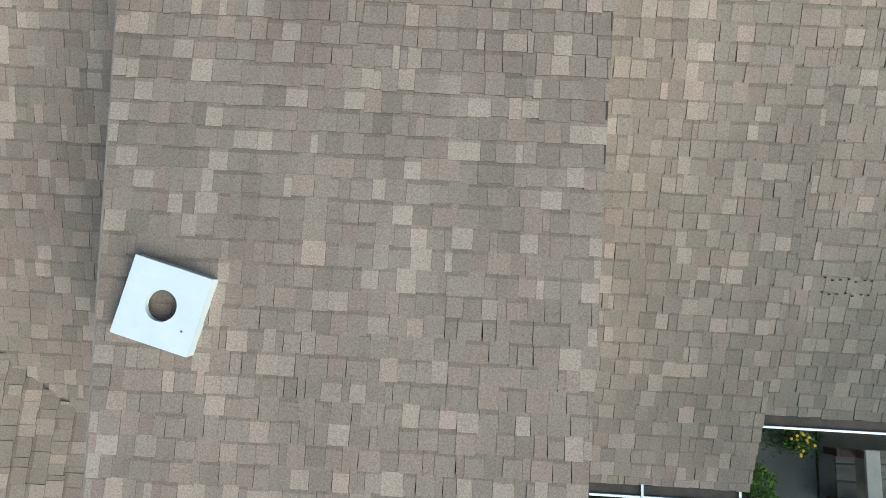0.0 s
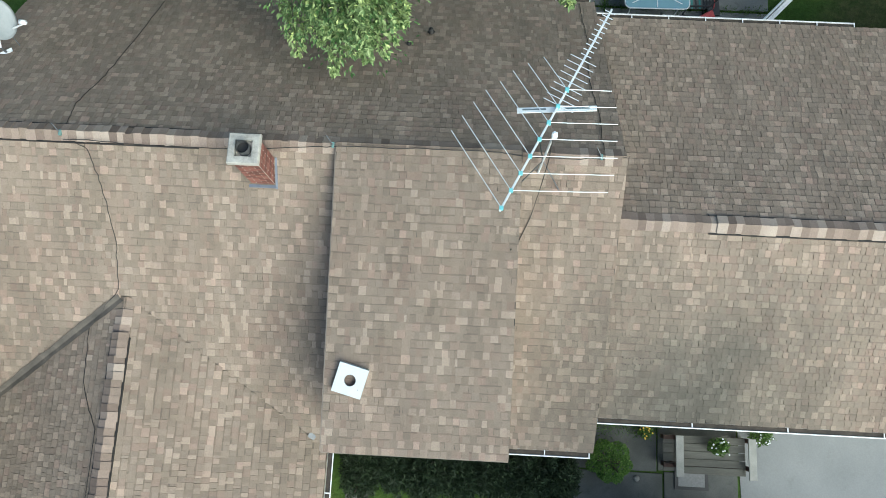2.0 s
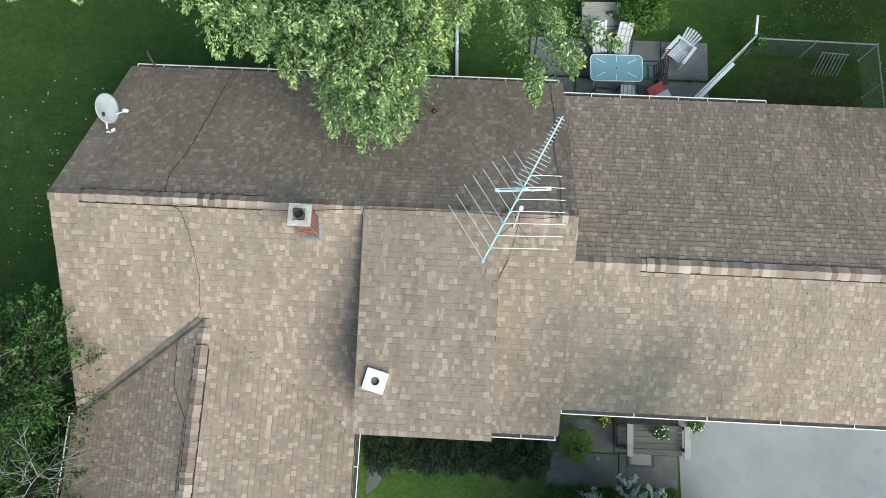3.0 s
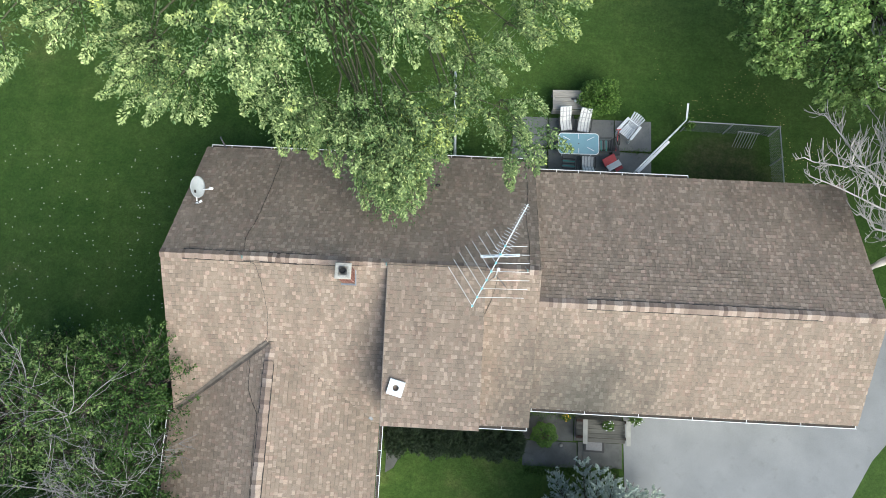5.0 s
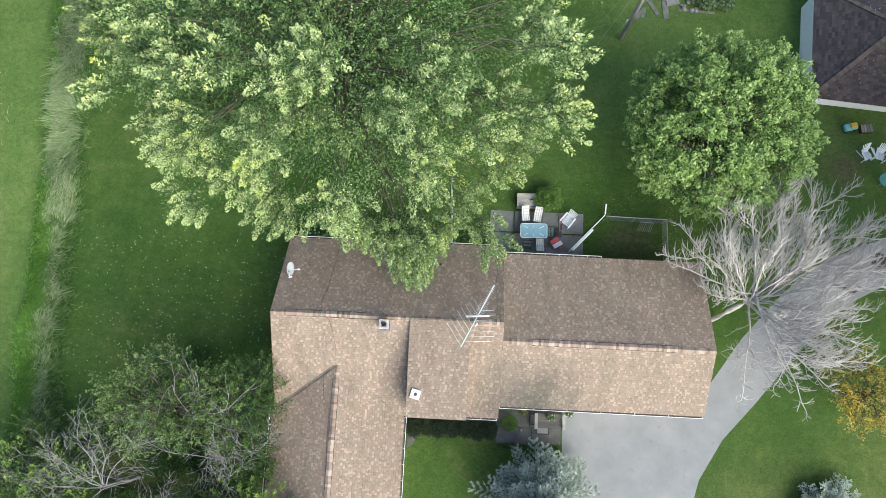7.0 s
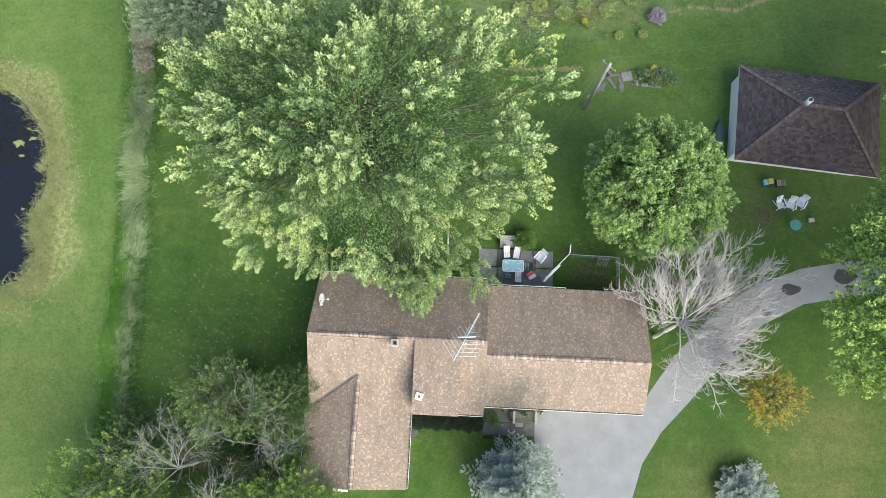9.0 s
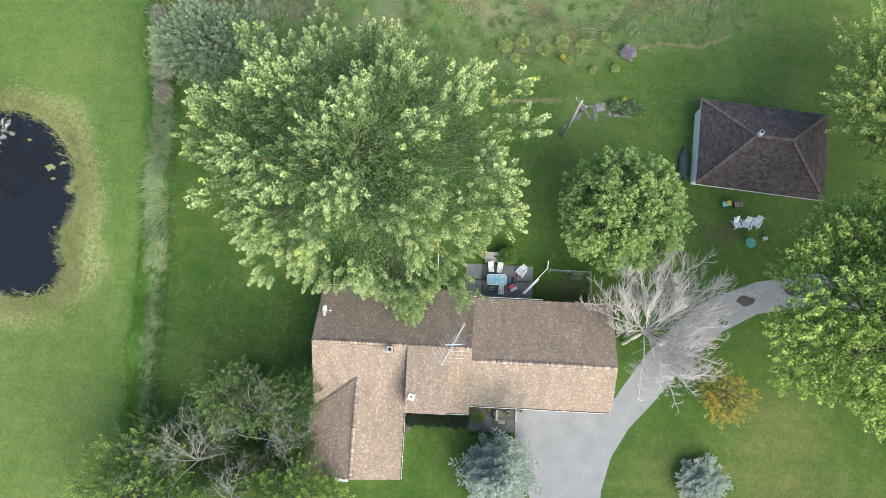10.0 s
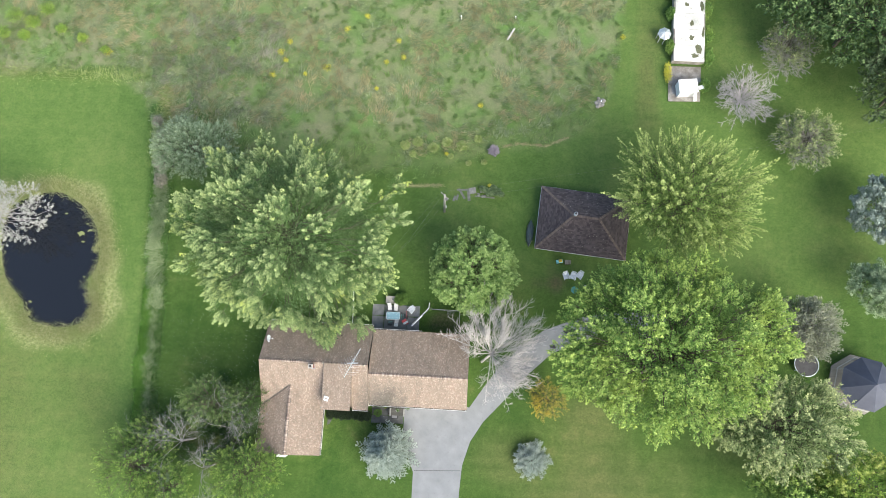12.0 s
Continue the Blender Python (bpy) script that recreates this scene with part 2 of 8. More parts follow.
L_DARKPINE = leaf_material("dark_conifer_needle", [(0.03, 0.06, 0.022), (0.05, 0.09, 0.035), (0.085, 0.125, 0.055)], None, through_light=0.08)

# ---- mesh helpers ----


def quads(name, V, Q, mat=None, smooth=False):
    """A mesh from arrays of corners and four-cornered faces."""
    V = np.asarray(V, dtype=np.float32)
    Q = np.asarray(Q, dtype=np.int32)
    me = bpy.data.meshes.new(name)
    me.vertices.add(len(V))
    me.vertices.foreach_set("co", V.ravel())
    me.loops.add(Q.size)
    me.loops.foreach_set("vertex_index", Q.ravel())
    me.polygons.add(len(Q))
    me.polygons.foreach_set("loop_start", np.arange(0, Q.size, Q.shape[1], dtype=np.int32))
    me.polygons.foreach_set("loop_total", np.full(len(Q), Q.shape[1], dtype=np.int32))
    me.polygons.foreach_set("use_smooth", np.full(len(Q), smooth, dtype=bool))
    me.update(calc_edges=True)
    if mat:
        me.materials.append(mat)
    return me


def thing(name, label, category, loc=(0, 0, 0), rz=0.0, group="", kind=""):
    ob = new(name)
    ob.matrix_world = pose(*loc, 0, 0, rz)
    return tagged(ob, label, category, group, kind)


def put(name, me, parent=None, label="", smooth=False):
    """Links a mesh as one object; a part sits in its thing's own space."""
    ob = new(name, me)
    if parent is not None:
        ob.parent = parent
    if label:
        ob["label"] = label
    if smooth:
        me.polygons.foreach_set("use_smooth", np.ones(len(me.polygons), dtype=bool))
    return ob


def part(name, bm, material, parent, label="", smooth=False):
    me = bpy.data.meshes.new(name)
    bm.to_mesh(me)
    bm.free()
    me.materials.append(material)
    return put(name, me, parent, label, smooth)


def box_bm(x0, x1, y0, y1, z0, z1, bevel=0.0, bm=None):
    bm = bm or bmesh.new()
    r = bmesh.ops.create_cube(bm, size=1, matrix=Matrix.Translation(((x0 + x1) / 2, (y0 + y1) / 2, (z0 + z1) / 2)) @ Matrix.Diagonal((x1 - x0, y1 - y0, z1 - z0, 1)))
    if bevel:
        es = {e for v in r["verts"] for e in v.link_edges}
        bmesh.ops.bevel(bm, geom=list(es), offset=bevel, segments=2, affect="EDGES", profile=0.6)
    return bm


def bar_bm(a, b, w, h, bm=None, bevel=0.0, up=(0, 0, 1)):
    """A square bar from a to b."""
    bm = bm or bmesh.new()
    a, b = Vector(a), Vector(b)
    d = b - a
    z = d.normalized()
    x = Vector(up).cross(z)
    if x.length < 1e-4:
        x = Vector((1, 0, 0))
    x.normalize()
    y = z.cross(x)
    m = Matrix((x, y, z)).transposed().to_4x4()
    m.translation = (a + b) / 2
    r = bmesh.ops.create_cube(bm, size=1, matrix=m @ Matrix.Diagonal((w, h, d.length, 1)))
    if bevel:
        es = {e for v in r["verts"] for e in v.link_edges}
        bmesh.ops.bevel(bm, geom=list(es), offset=bevel, segments=1, affect="EDGES")
    return bm


def rod_bm(a, b, r, sides=8, bm=None, r2=None):
    bm = bm or bmesh.new()
    a, b = Vector(a), Vector(b)
    d = b - a
    m = Matrix.Translation((a + b) / 2) @ d.to_track_quat("Z", "Y").to_matrix().to_4x4()
    bmesh.ops.create_cone(bm, cap_ends=True, segments=sides, radius1=r, radius2=r if r2 is None else r2, depth=d.length, matrix=m)
    return bm


def tube_arrays(pts, radii, sides=6):
    """Corners and faces of a tapering tube along points."""
    pts = np.asarray(pts, dtype=float)
    n = len(pts)
    tang = np.gradient(pts, axis=0)
    tang /= np.linalg.norm(tang, axis=1)[:, None] + 1e-9
    ref = np.where(np.abs(tang[:, 2:3]) > 0.9, np.array([[1.0, 0, 0]]), np.array([[0, 0, 1.0]]))
    s = np.cross(tang, ref)
    s /= np.linalg.norm(s, axis=1)[:, None] + 1e-9
    u = np.cross(s, tang)
    a = np.arange(sides) * 2 * np.pi / sides
    ring = s[:, None, :] * np.cos(a)[None, :, None] + u[:, None, :] * np.sin(a)[None, :, None]
    V = (pts[:, None, :] + ring * np.asarray(radii)[:, None, None]).reshape(-1, 3)
    i, j = np.meshgrid(np.arange(n - 1), np.arange(sides), indexing="ij")
    j2 = (j + 1) % sides
    Q = np.stack([i * sides + j, i * sides + j2, (i + 1) * sides + j2, (i + 1) * sides + j], -1).reshape(-1, 4)
    return V, Q


def joined(parts):
    Vs, Qs, k = [], [], 0
    for V, Q in parts:
        Vs.append(V)
        Qs.append(Q + k)
        k += len(V)
    return np.concatenate(Vs), np.concatenate(Qs)


def cable(name, pts, r, mat, parent=None, sides=5):
    V, Q = tube_arrays(pts, [r] * len(pts), sides)
    return put(name, quads(name, V, Q, mat, True), parent)


def smooth_loop(pts, steps=8):
    """A closed Catmull-Rom line through points of the plan."""
    out = []
    n = len(pts)
    for i in range(n):
        p = [np.array(pts[(i + k - 1) % n], dtype=float) for k in range(4)]
        for s in range(steps):
            t = s / steps
            out.append(0.5 * ((2 * p[1]) + (p[2] - p[0]) * t + (2 * p[0] - 5 * p[1] + 4 * p[2] - p[3]) * t * t + (3 * p[1] - p[0] - 3 * p[2] + p[3]) * t ** 3))
    return out


def slab_bm(outline, z0, z1):
    """A flat slab over an outline of the plan."""
    bm = bmesh.new()
    f = bm.faces.new([bm.verts.new((p[0], p[1], z1)) for p in outline])
    if f.normal.z < 0:
        f.normal_flip()
    r = bmesh.ops.extrude_face_region(bm, geom=[f])
    vs = [g for g in r["geom"] if isinstance(g, bmesh.types.BMVert)]
    for v in vs:
        v.co.z = z0
    bmesh.ops.recalc_face_normals(bm, faces=bm.faces)
    return bm


# ---- ground ----
POND = [(-44.6, 12.0), (-46.0, 17.0), (-45.4, 21.0), (-42.6, 22.7), (-39.2, 23.2), (-35.6, 21.2), (-33.6, 18.2), (-33.0, 14.6), (-33.9, 11.6), (-32.9, 8.8), (-34.2, 6.8), (-37.0, 6.2), (-40.6, 7.0), (-42.2, 9.4)]
POND_LINE = np.array(smooth_loop(POND, 6))
DRIVE = [(6.3, -0.25), (13.4, -0.25), (13.9, -0.5), (15.0, 1.2), (16.9, 3.9), (19.4, 6.7), (22.2, 8.9), (26.2, 10.6), (31.0, 11.6), (36.5, 11.6), (36.5, 8.6), (31.0, 8.9), (26.3, 7.9), (23.2, 6.2), (20.2, 3.3), (17.6, 0.2), (15.6, -2.0), (14.2, -4.3), (13.4, -7.0), (13.2, -10.0), (13.2, -34), (7.9, -34), (7.8, -8.1), (7.2, -6.6), (6.4, -4.2)]


def inside_distance(P, line):
    """Distance of points to a closed line, positive inside."""
    a = line
    b = np.roll(line, -1, axis=0)
    d = np.full(len(P), 1e9)
    ins = np.zeros(len(P), dtype=bool)
    for (ax, ay), (bx, by) in zip(a, b):
        ex, ey = bx - ax, by - ay
        t = np.clip(((P[:, 0] - ax) * ex + (P[:, 1] - ay) * ey) / (ex * ex + ey * ey + 1e-12), 0, 1)
        d = np.minimum(d, np.hypot(P[:, 0] - ax - t * ex, P[:, 1] - ay - t * ey))
        cross = ((ay > P[:, 1]) != (by > P[:, 1])) & (P[:, 0] < (bx - ax) * (P[:, 1] - ay) / (by - ay + 1e-12) + ax)
        ins ^= cross
    return np.where(ins, d, -d)


def smoothstep(a, b, x):
    t = np.clip((x - a) / (b - a), 0, 1)
    return t * t * (3 - 2 * t)


def field_noise(P, s, seed=0.0):
    return np.array([noise.noise((x * s, y * s, seed)) for x, y in P])


def strip_x(y):
    """Middle of the tall-grass strip at y."""
    return np.interp(y, [-12, -2, 4, 8, 16, 26, 36], [-24.6, -24.9, -25.15, -25.35, -25.75, -26.7, -27.9])


def meadow_edge(x):
    """Where the mown lawn gives way to the meadow, at x."""
    return np.interp(x, [-60, -50, -38, -34.8, -31.9, -30, -28.6, -27.6, -24, -10, 4, 11, 16.5, 21.8, 25.5, 28.9, 30.3, 31.2, 31.6, 34], [38.4, 38.6, 40.2, 39.9, 38.1, 36.2, 33.5, 28, 26, 25.5, 26.2, 27.8, 31.0, 31.6, 33.4, 36.2, 40, 46, 70, 200])


def build_ground():
    xs = np.concatenate([[-2500, -400, -140], np.arange(-66, 84.1, 0.6), [150, 400, 2500]])
    ys = np.concatenate([[-2500, -400, -120], np.arange(-30, 80.1, 0.6), [140, 400, 2500]])
    X, Y = np.meshgrid(xs, ys, indexing="xy")
    P = np.stack([X.ravel(), Y.ravel()], 1)
    near = (P[:, 0] > -70) & (P[:, 0] < 90) & (P[:, 1] > -35) & (P[:, 1] < 85)
    pond = np.full(len(P), -60.0)
    pond[near] = inside_distance(P[near], POND_LINE)
    z = -0.9 * smoothstep(-0.3, 2.2, pond) - 0.10 * smoothstep(-4.0, 0.0, pond)
    n1 = np.zeros(len(P))
    n2 = np.zeros(len(P))
    n1[near] = field_noise(P[near], 0.13, 3.1)
    n2[near] = field_noise(P[near], 0.6, 7.7)
    edge = meadow_edge(P[:, 0])
    meadow = 0.4 * smoothstep(-1.0, 1.5, P[:, 1] - edge + 2.0 * n1 + 1.2 * n2) + 0.6 * smoothstep(2.0, 9.0, P[:, 1] - edge + 5.0 * n1 + 2.0 * n2)
    meadow = np.where(P[:, 0] < -25, smoothstep(-0.3, 0.6, P[:, 1] - edge + 0.8 * n1 + 0.9 * n2), meadow)
    bank = smoothstep(-3.6, -2.0, pond + 1.3 * n1 + 0.8 * n2)
    strip = smoothstep(-0.35, 0.3, 1.15 - np.abs(P[:, 0] - strip_x(P[:, 1])) + 0.5 * n2) * (P[:, 1] < 36) * smoothstep(-9, -4, P[:, 1])
    west = smoothstep(0.4, -0.6, P[:, 0] + 1.2 - strip_x(P[:, 1]) + 0.4 * n2)
    # paler rear grass, with lightening painted in to offset the trees' shade
    rear = 0.75 * smoothstep(10, 17, P[:, 1]) * smoothstep(-2, 12, P[:, 0]) + 0.2 * smoothstep(18, 28, P[:, 0]) * smoothstep(10, 17, P[:, 1])
    west = np.maximum(west, np.clip(rear * (1 + 0.5 * n1), 0, 1))
    dirt = smoothstep(0.1, 1.0, 1.0 - np.hypot((P[:, 0] - 23.3) / 2.6, (P[:, 1] - 14.8) / 2.6) + 0.5 * n2 + 0.4 * n1)
    dirt = np.maximum(dirt, 0.35 * smoothstep(0.0, 0.5, 1.0 - np.hypot((P[:, 0] + 14.8) / 8.2, (P[:, 1] + 5.2) / 5.2) + 0.3 * n1 + 0.2 * n2))
    dirt = np.maximum(dirt, 0.55 * smoothstep(0.0, 0.5, 1.0 - np.hypot((P[:, 0] - 10.4) / 2.3, (P[:, 1] - 9.3) / 1.7) + 0.4 * n2))
    worn = 0.62 * smoothstep(-26.5, -31, P[:, 0]) * smoothstep(14, 2, P[:, 1] + 6 * n1)
    worn = np.maximum(worn, 0.95 * smoothstep(-0.2, 0.8, 1.15 - np.hypot((P[:, 0] - 30.0) / 14.0, (P[:, 1] + 6.5) / 8.0) + 0.8 * n1))
    worn = np.maximum(worn, 0.8 * smoothstep(2.4, 0.6, np.abs(P[:, 0] - 34.4 + 0.8 * n1)) * smoothstep(26, 33, P[:, 1]))
    worn = np.clip(worn * (0.75 + 0.7 * n1 + 0.3 * n2), 0, 1)
    nx = len(xs)
    i, j = np.meshgrid(np.arange(len(ys) - 1), np.arange(nx - 1), indexing="ij")
    Q = np.stack([i * nx + j, i * nx + j + 1, (i + 1) * nx + j + 1, (i + 1) * nx + j], -1).reshape(-1, 4)
    me = quads("ground", np.column_stack([P, z]), Q, None, True)
    for key, val in (("meadow", meadow), ("bank", bank), ("strip", strip), ("west", west), ("dirt", dirt), ("worn", worn)):
        at = me.attributes.new(key, "FLOAT", "POINT")
        at.data.foreach_set("value", val.astype(np.float32))
    m, nt, b = nodes_of("lawn")

    def att(key):
        n = nt.nodes.new("ShaderNodeAttribute")
        n.attribute_name = key
        return n.outputs["Fac"]

    big = noise_of(nt, 0.12, 4.0, 0.6)
    mid = noise_of(nt, 0.9, 4.0, 0.65)
    fine = noise_of(nt, 9.0, 6.0, 0.85)
    mow = noise_of(nt, 0.5, 2.0, 0.5, (1.6, 0.12, 1))
    fac = maths(nt, "ADD", maths(nt, "MULTIPLY", big, 0.45), maths(nt, "MULTIPLY", mid, 0.35))
    tuft = noise_of(nt, 3.2, 4.0, 0.75)
    swath = noise_of(nt, 0.5, 2.0, 0.5, (0.1, 1.9, 1))
    fac = maths(nt, "ADD", fac, maths(nt, "MULTIPLY", mow, 0.1))
    fac = maths(nt, "ADD", fac, maths(nt, "MULTIPLY", swath, 0.1))
    lawn = ramp(nt, fac, [(0.025, 0.066, 0.011), (0.038, 0.085, 0.016), (0.057, 0.106, 0.023), (0.1, 0.126, 0.04)], 0.34, 0.67)
    pale = ramp(nt, fac, [(0.054, 0.115, 0.025), (0.086, 0.15, 0.038), (0.127, 0.179, 0.056)], 0.32, 0.68)
    mead = ramp(nt, maths(nt, "ADD", maths(nt, "MULTIPLY", mid, 0.5), maths(nt, "MULTIPLY", noise_of(nt, 2.6, 6.0, 0.8), 0.5)), [(0.068, 0.115, 0.042), (0.11, 0.16, 0.064), (0.155, 0.193, 0.09), (0.21, 0.225, 0.13)], 0.34, 0.68)
    mead = mix(nt, ramp(nt, noise_of(nt, 0.17, 4.0, 0.6), [(0, 0, 0), (0.7, 0.7, 0.7)], 0.43, 0.6), mead, (0.185, 0.19, 0.115))
    mead = mix(nt, ramp(nt, noise_of(nt, 0.24, 4.0, 0.6, (1, 1, 3)), [(0.75, 0.75, 0.75), (0, 0, 0)], 0.36, 0.52), mead, (0.09, 0.18, 0.045))
    dry = ramp(nt, noise_of(nt, 2.5, 5.0, 0.7), [(0.1, 0.145, 0.045), (0.18, 0.215, 0.085), (0.29, 0.31, 0.16)], 0.3, 0.7)
    soil = ramp(nt, noise_of(nt, 3.0, 5.0, 0.7), [(0.045, 0.06, 0.025), (0.085, 0.075, 0.045), (0.15, 0.115, 0.08)], 0.3, 0.7)
    col = mix(nt, att("west"), lawn, pale)
    col = mix(nt, maths(nt, "MULTIPLY", att("worn"), 0.82), col, ramp(nt, maths(nt, "ADD", maths(nt, "MULTIPLY", mid, 0.55), maths(nt, "MULTIPLY", swath, 0.45)), [(0.08, 0.106, 0.034), (0.128, 0.138, 0.055)], 0.35, 0.65))
    col = mix(nt, att("meadow"), col, mead)
    tall = ramp(nt, noise_of(nt, 2.0, 5.0, 0.75, (2.5, 0.7, 1)), [(0.022, 0.06, 0.012), (0.04, 0.095, 0.02), (0.075, 0.14, 0.04)], 0.34, 0.66)
    col = mix(nt, att("strip"), col, tall)
    col = mix(nt, att("bank"), col, dry)
    col = mix(nt, att("dirt"), col, soil)
    col = mix(nt, 1.0, col, ramp(nt, fine, [(0.55, 0.58, 0.5), (1.0, 1.0, 1.0), (1.4, 1.38, 1.3)], 0.3, 0.7), "MULTIPLY")
    col = mix(nt, 1.0, col, ramp(nt, tuft, [(0.8, 0.83, 0.78), (1.0, 1.0, 1.0), (1.22, 1.17, 1.15)], 0.34, 0.68), "MULTIPLY")
    nt.links.new(col, b.inputs["Base Color"])
    b.inputs["Roughness"].default_value = 0.9
    b.inputs["Specular IOR Level"].default_value = 0.2
    bump(nt, b, fine, 0.9, 0.08)
    me.materials.append(m)
    tagged(new("ground", me), "mown green lawn running into rough meadow and pond banks", "lawn", kind="structure")


build_ground()

water = bpy.data.materials.new("dark_pond_water")
water.use_nodes = True
wb = water.node_tree.nodes["Principled BSDF"]
wb.inputs["Base Color"].default_value = (0.008, 0.010, 0.014, 1)
wb.inputs["Roughness"].default_value = 0.06
bump(water.node_tree, wb, noise_of(water.node_tree, 1.5, 2.0), 0.05, 0.02)
bm = bmesh.new()
bm.faces.new([bm.verts.new((p[0], p[1], -0.16)) for p in POND_LINE])
bmesh.ops.recalc_face_normals(bm, faces=bm.faces)
for f in bm.faces:
    if f.normal.z < 0:
        f.normal_flip()
pond = part("water", bm, water, None)
tagged(pond, "dark still pond water ringed by dry grass", "pond", kind="structure")

drive = part("driveway", slab_bm(DRIVE, -0.06, 0.012), M_DRIVE, None)
tagged(drive, "pale grey asphalt driveway curving past the garage", "driveway", kind="structure")

# ---- house ----
house = thing("house", "single-storey house under weathered brown shingle roofs", "house")
RIDGE_Y, RIDGE_Z = 3.70, 5.365
N_S, S_S, ST_S, D_S = 0.623, 0.54, 0.53, 0.18
WX, WZ, W_S = -6.34, 3.975, 0.39
GY, GZ, GN_S, GS_S = 2.78, 4.745, 0.41, 0.606
EXPO = 0.14


def s_z(y):
    return RIDGE_Z - S_S * (RIDGE_Y - y)


def main_spans(run):
    y = RIDGE_Y - run
    gap = (WZ - s_z(y)) / W_S
    if gap <= 0:
        return [(-9.85, -2.30)]
    out = []
    if WX - gap > -9.85:
        out.append((-9.85, WX - gap))
    if WX + gap < -2.30:
        out.append((WX + gap, -2.30))
    return out


# name, a point of the ridge, along, down (in plan), fall per metre, run, spans of the along coordinate at a run
PLANES = [
    ("north", (0, RIDGE_Y, RIDGE_Z), (1, 0), (0, 1), N_S, 4.55, lambda r: [(-9.85, 2.44)]),
    ("south", (0, RIDGE_Y, RIDGE_Z), (1, 0), (0, -1), S_S, 5.12, main_spans),
    ("porch", (0, RIDGE_Y, RIDGE_Z), (1, 0), (0, -1), ST_S, 5.0, lambda r: [(0.62, 2.46)]),
    ("dormer", (0, RIDGE_Y, RIDGE_Z + 0.05), (1, 0), (0, -1), D_S, 5.07, lambda r: [(-2.45, 0.69)]),
    ("wing_east", (WX, 0, WZ), (0, 1), (1, 0), W_S, 3.66, lambda r: [(-6.6, 1.126 - 0.722 * r)]),
    ("wing_west", (WX, 0, WZ), (0, 1), (-1, 0), W_S, 3.62, lambda r: [(-6.6, 1.126 - 0.722 * r)]),
    ("garage_north", (0, GY, GZ), (1, 0), (0, 1), GN_S, 5.05, lambda r: [(2.47, 13.64)]),
    ("garage_south", (0, GY, GZ), (1, 0), (0, -1), GS_S, 3.42, lambda r: [(2.47, 13.64)]),
]
rng = np.random.default_rng(5)


def frame_of(plane):
    _, o, al, dn, s, run, spans = plane
    k = math.sqrt(1 + s * s)
    O = np.array(o, dtype=float)
    A = np.array([al[0], al[1], 0.0])
    D = np.array([dn[0], dn[1], -s]) / k
    N = np.array([dn[0] * s, dn[1] * s, 1.0]) / k
    return O, A, D, N, k


def tabs_of(plane):
    """Every tab of a roof face: (along, width, slope distance, length, lift, tone of its granules)."""
    _, o, al, dn, s, run, spans = plane
    k = math.sqrt(1 + s * s)
    rows = int(run * k / EXPO) + 1
    out = []
    for i in range(rows):
        v0 = i * EXPO
        v1 = min((i + 1) * EXPO, run * k + 0.02)
        if v1 - v0 < 0.03:
            continue
        for a, b in spans((v0 + v1) / 2 / k):
            u = a - rng.uniform(0, 0.2)
            proud = True
            while u < b:
                w = rng.choice([0.05, 0.08, 0.1, 0.11, 0.12, 0.13, 0.14]) * rng.uniform(0.9, 1.1)
                c, d = max(u, a), min(u + w, b)
                if rng.uniform() < 0.2:
                    tone = rng.uniform(0.2, 0.45)
                else:
                    tone = rng.uniform(-0.05, 0.1) if proud else rng.uniform(-0.14, 0.02)
                if d - c > 0.02:
                    out.append((c, d - c, v0, v1 - v0 + rng.uniform(-0.006, 0.012), rng.uniform(0.009, 0.012) if proud else rng.uniform(0.005, 0.007), tone))
                u += w
                proud = not proud if rng.uniform() < 0.85 else proud
    return np.array(out)


def tab_arrays(plane, T):
    O, A, D, N, k = frame_of(plane)
    n = len(T)
    u0, w, v0, l, h, tone = T.T
    sk = rng.normal(0, 0.003, (2, n))
    g = 0.0004
    z = h * 0
    lo, hi = h * 0.2 - 0.002, h + 0.007
    fifth = v0 + l * rng.uniform(0.14, 0.26, n)
    cu = np.stack([u0 + g, u0 + w - g, u0 + w - g + sk[1], u0 + g + sk[0], u0 + g, u0 + w - g, u0 + w - g + sk[1], u0 + g + sk[0], u0 + g, u0 + w - g], 1)
    cv = np.stack([v0 - 0.02, v0 - 0.02, v0 + l, v0 + l, v0 - 0.02, v0 - 0.02, v0 + l, v0 + l, fifth, fifth], 1)
    ch = np.stack([z - 0.012, z - 0.012, z - 0.004, z - 0.004, lo, lo, hi, hi, lo * 0.8 + hi * 0.2, lo * 0.8 + hi * 0.2], 1)
    V = O + cu[..., None] * A + cv[..., None] * D + ch[..., None] * N
    # the band of darker granules at the head, the face, the black butt edge and the two sides
    base = np.array([[4, 5, 9, 8], [8, 9, 6, 7], [7, 6, 2, 3], [4, 7, 3, 0], [6, 5, 1, 2]])
    if np.dot(np.cross(A, D), N) <= 0:
        base = base[:, ::-1]
    Q = (np.arange(n)[:, None, None] * 10 + base[None]).reshape(-1, 4)
    band = np.where(rng.uniform(size=n) < 0.65, tone * 0.5 - 0.25, tone)
    F = np.stack([band, tone, z - 0.36, tone - 0.06, tone - 0.06], 1).ravel()
    return V.reshape(-1, 3), Q, F


def toned(me, F):
    at = me.attributes.new("tone", "FLOAT", "FACE")
    at.data.foreach_set("value", np.asarray(F, dtype=np.float32))
    return me


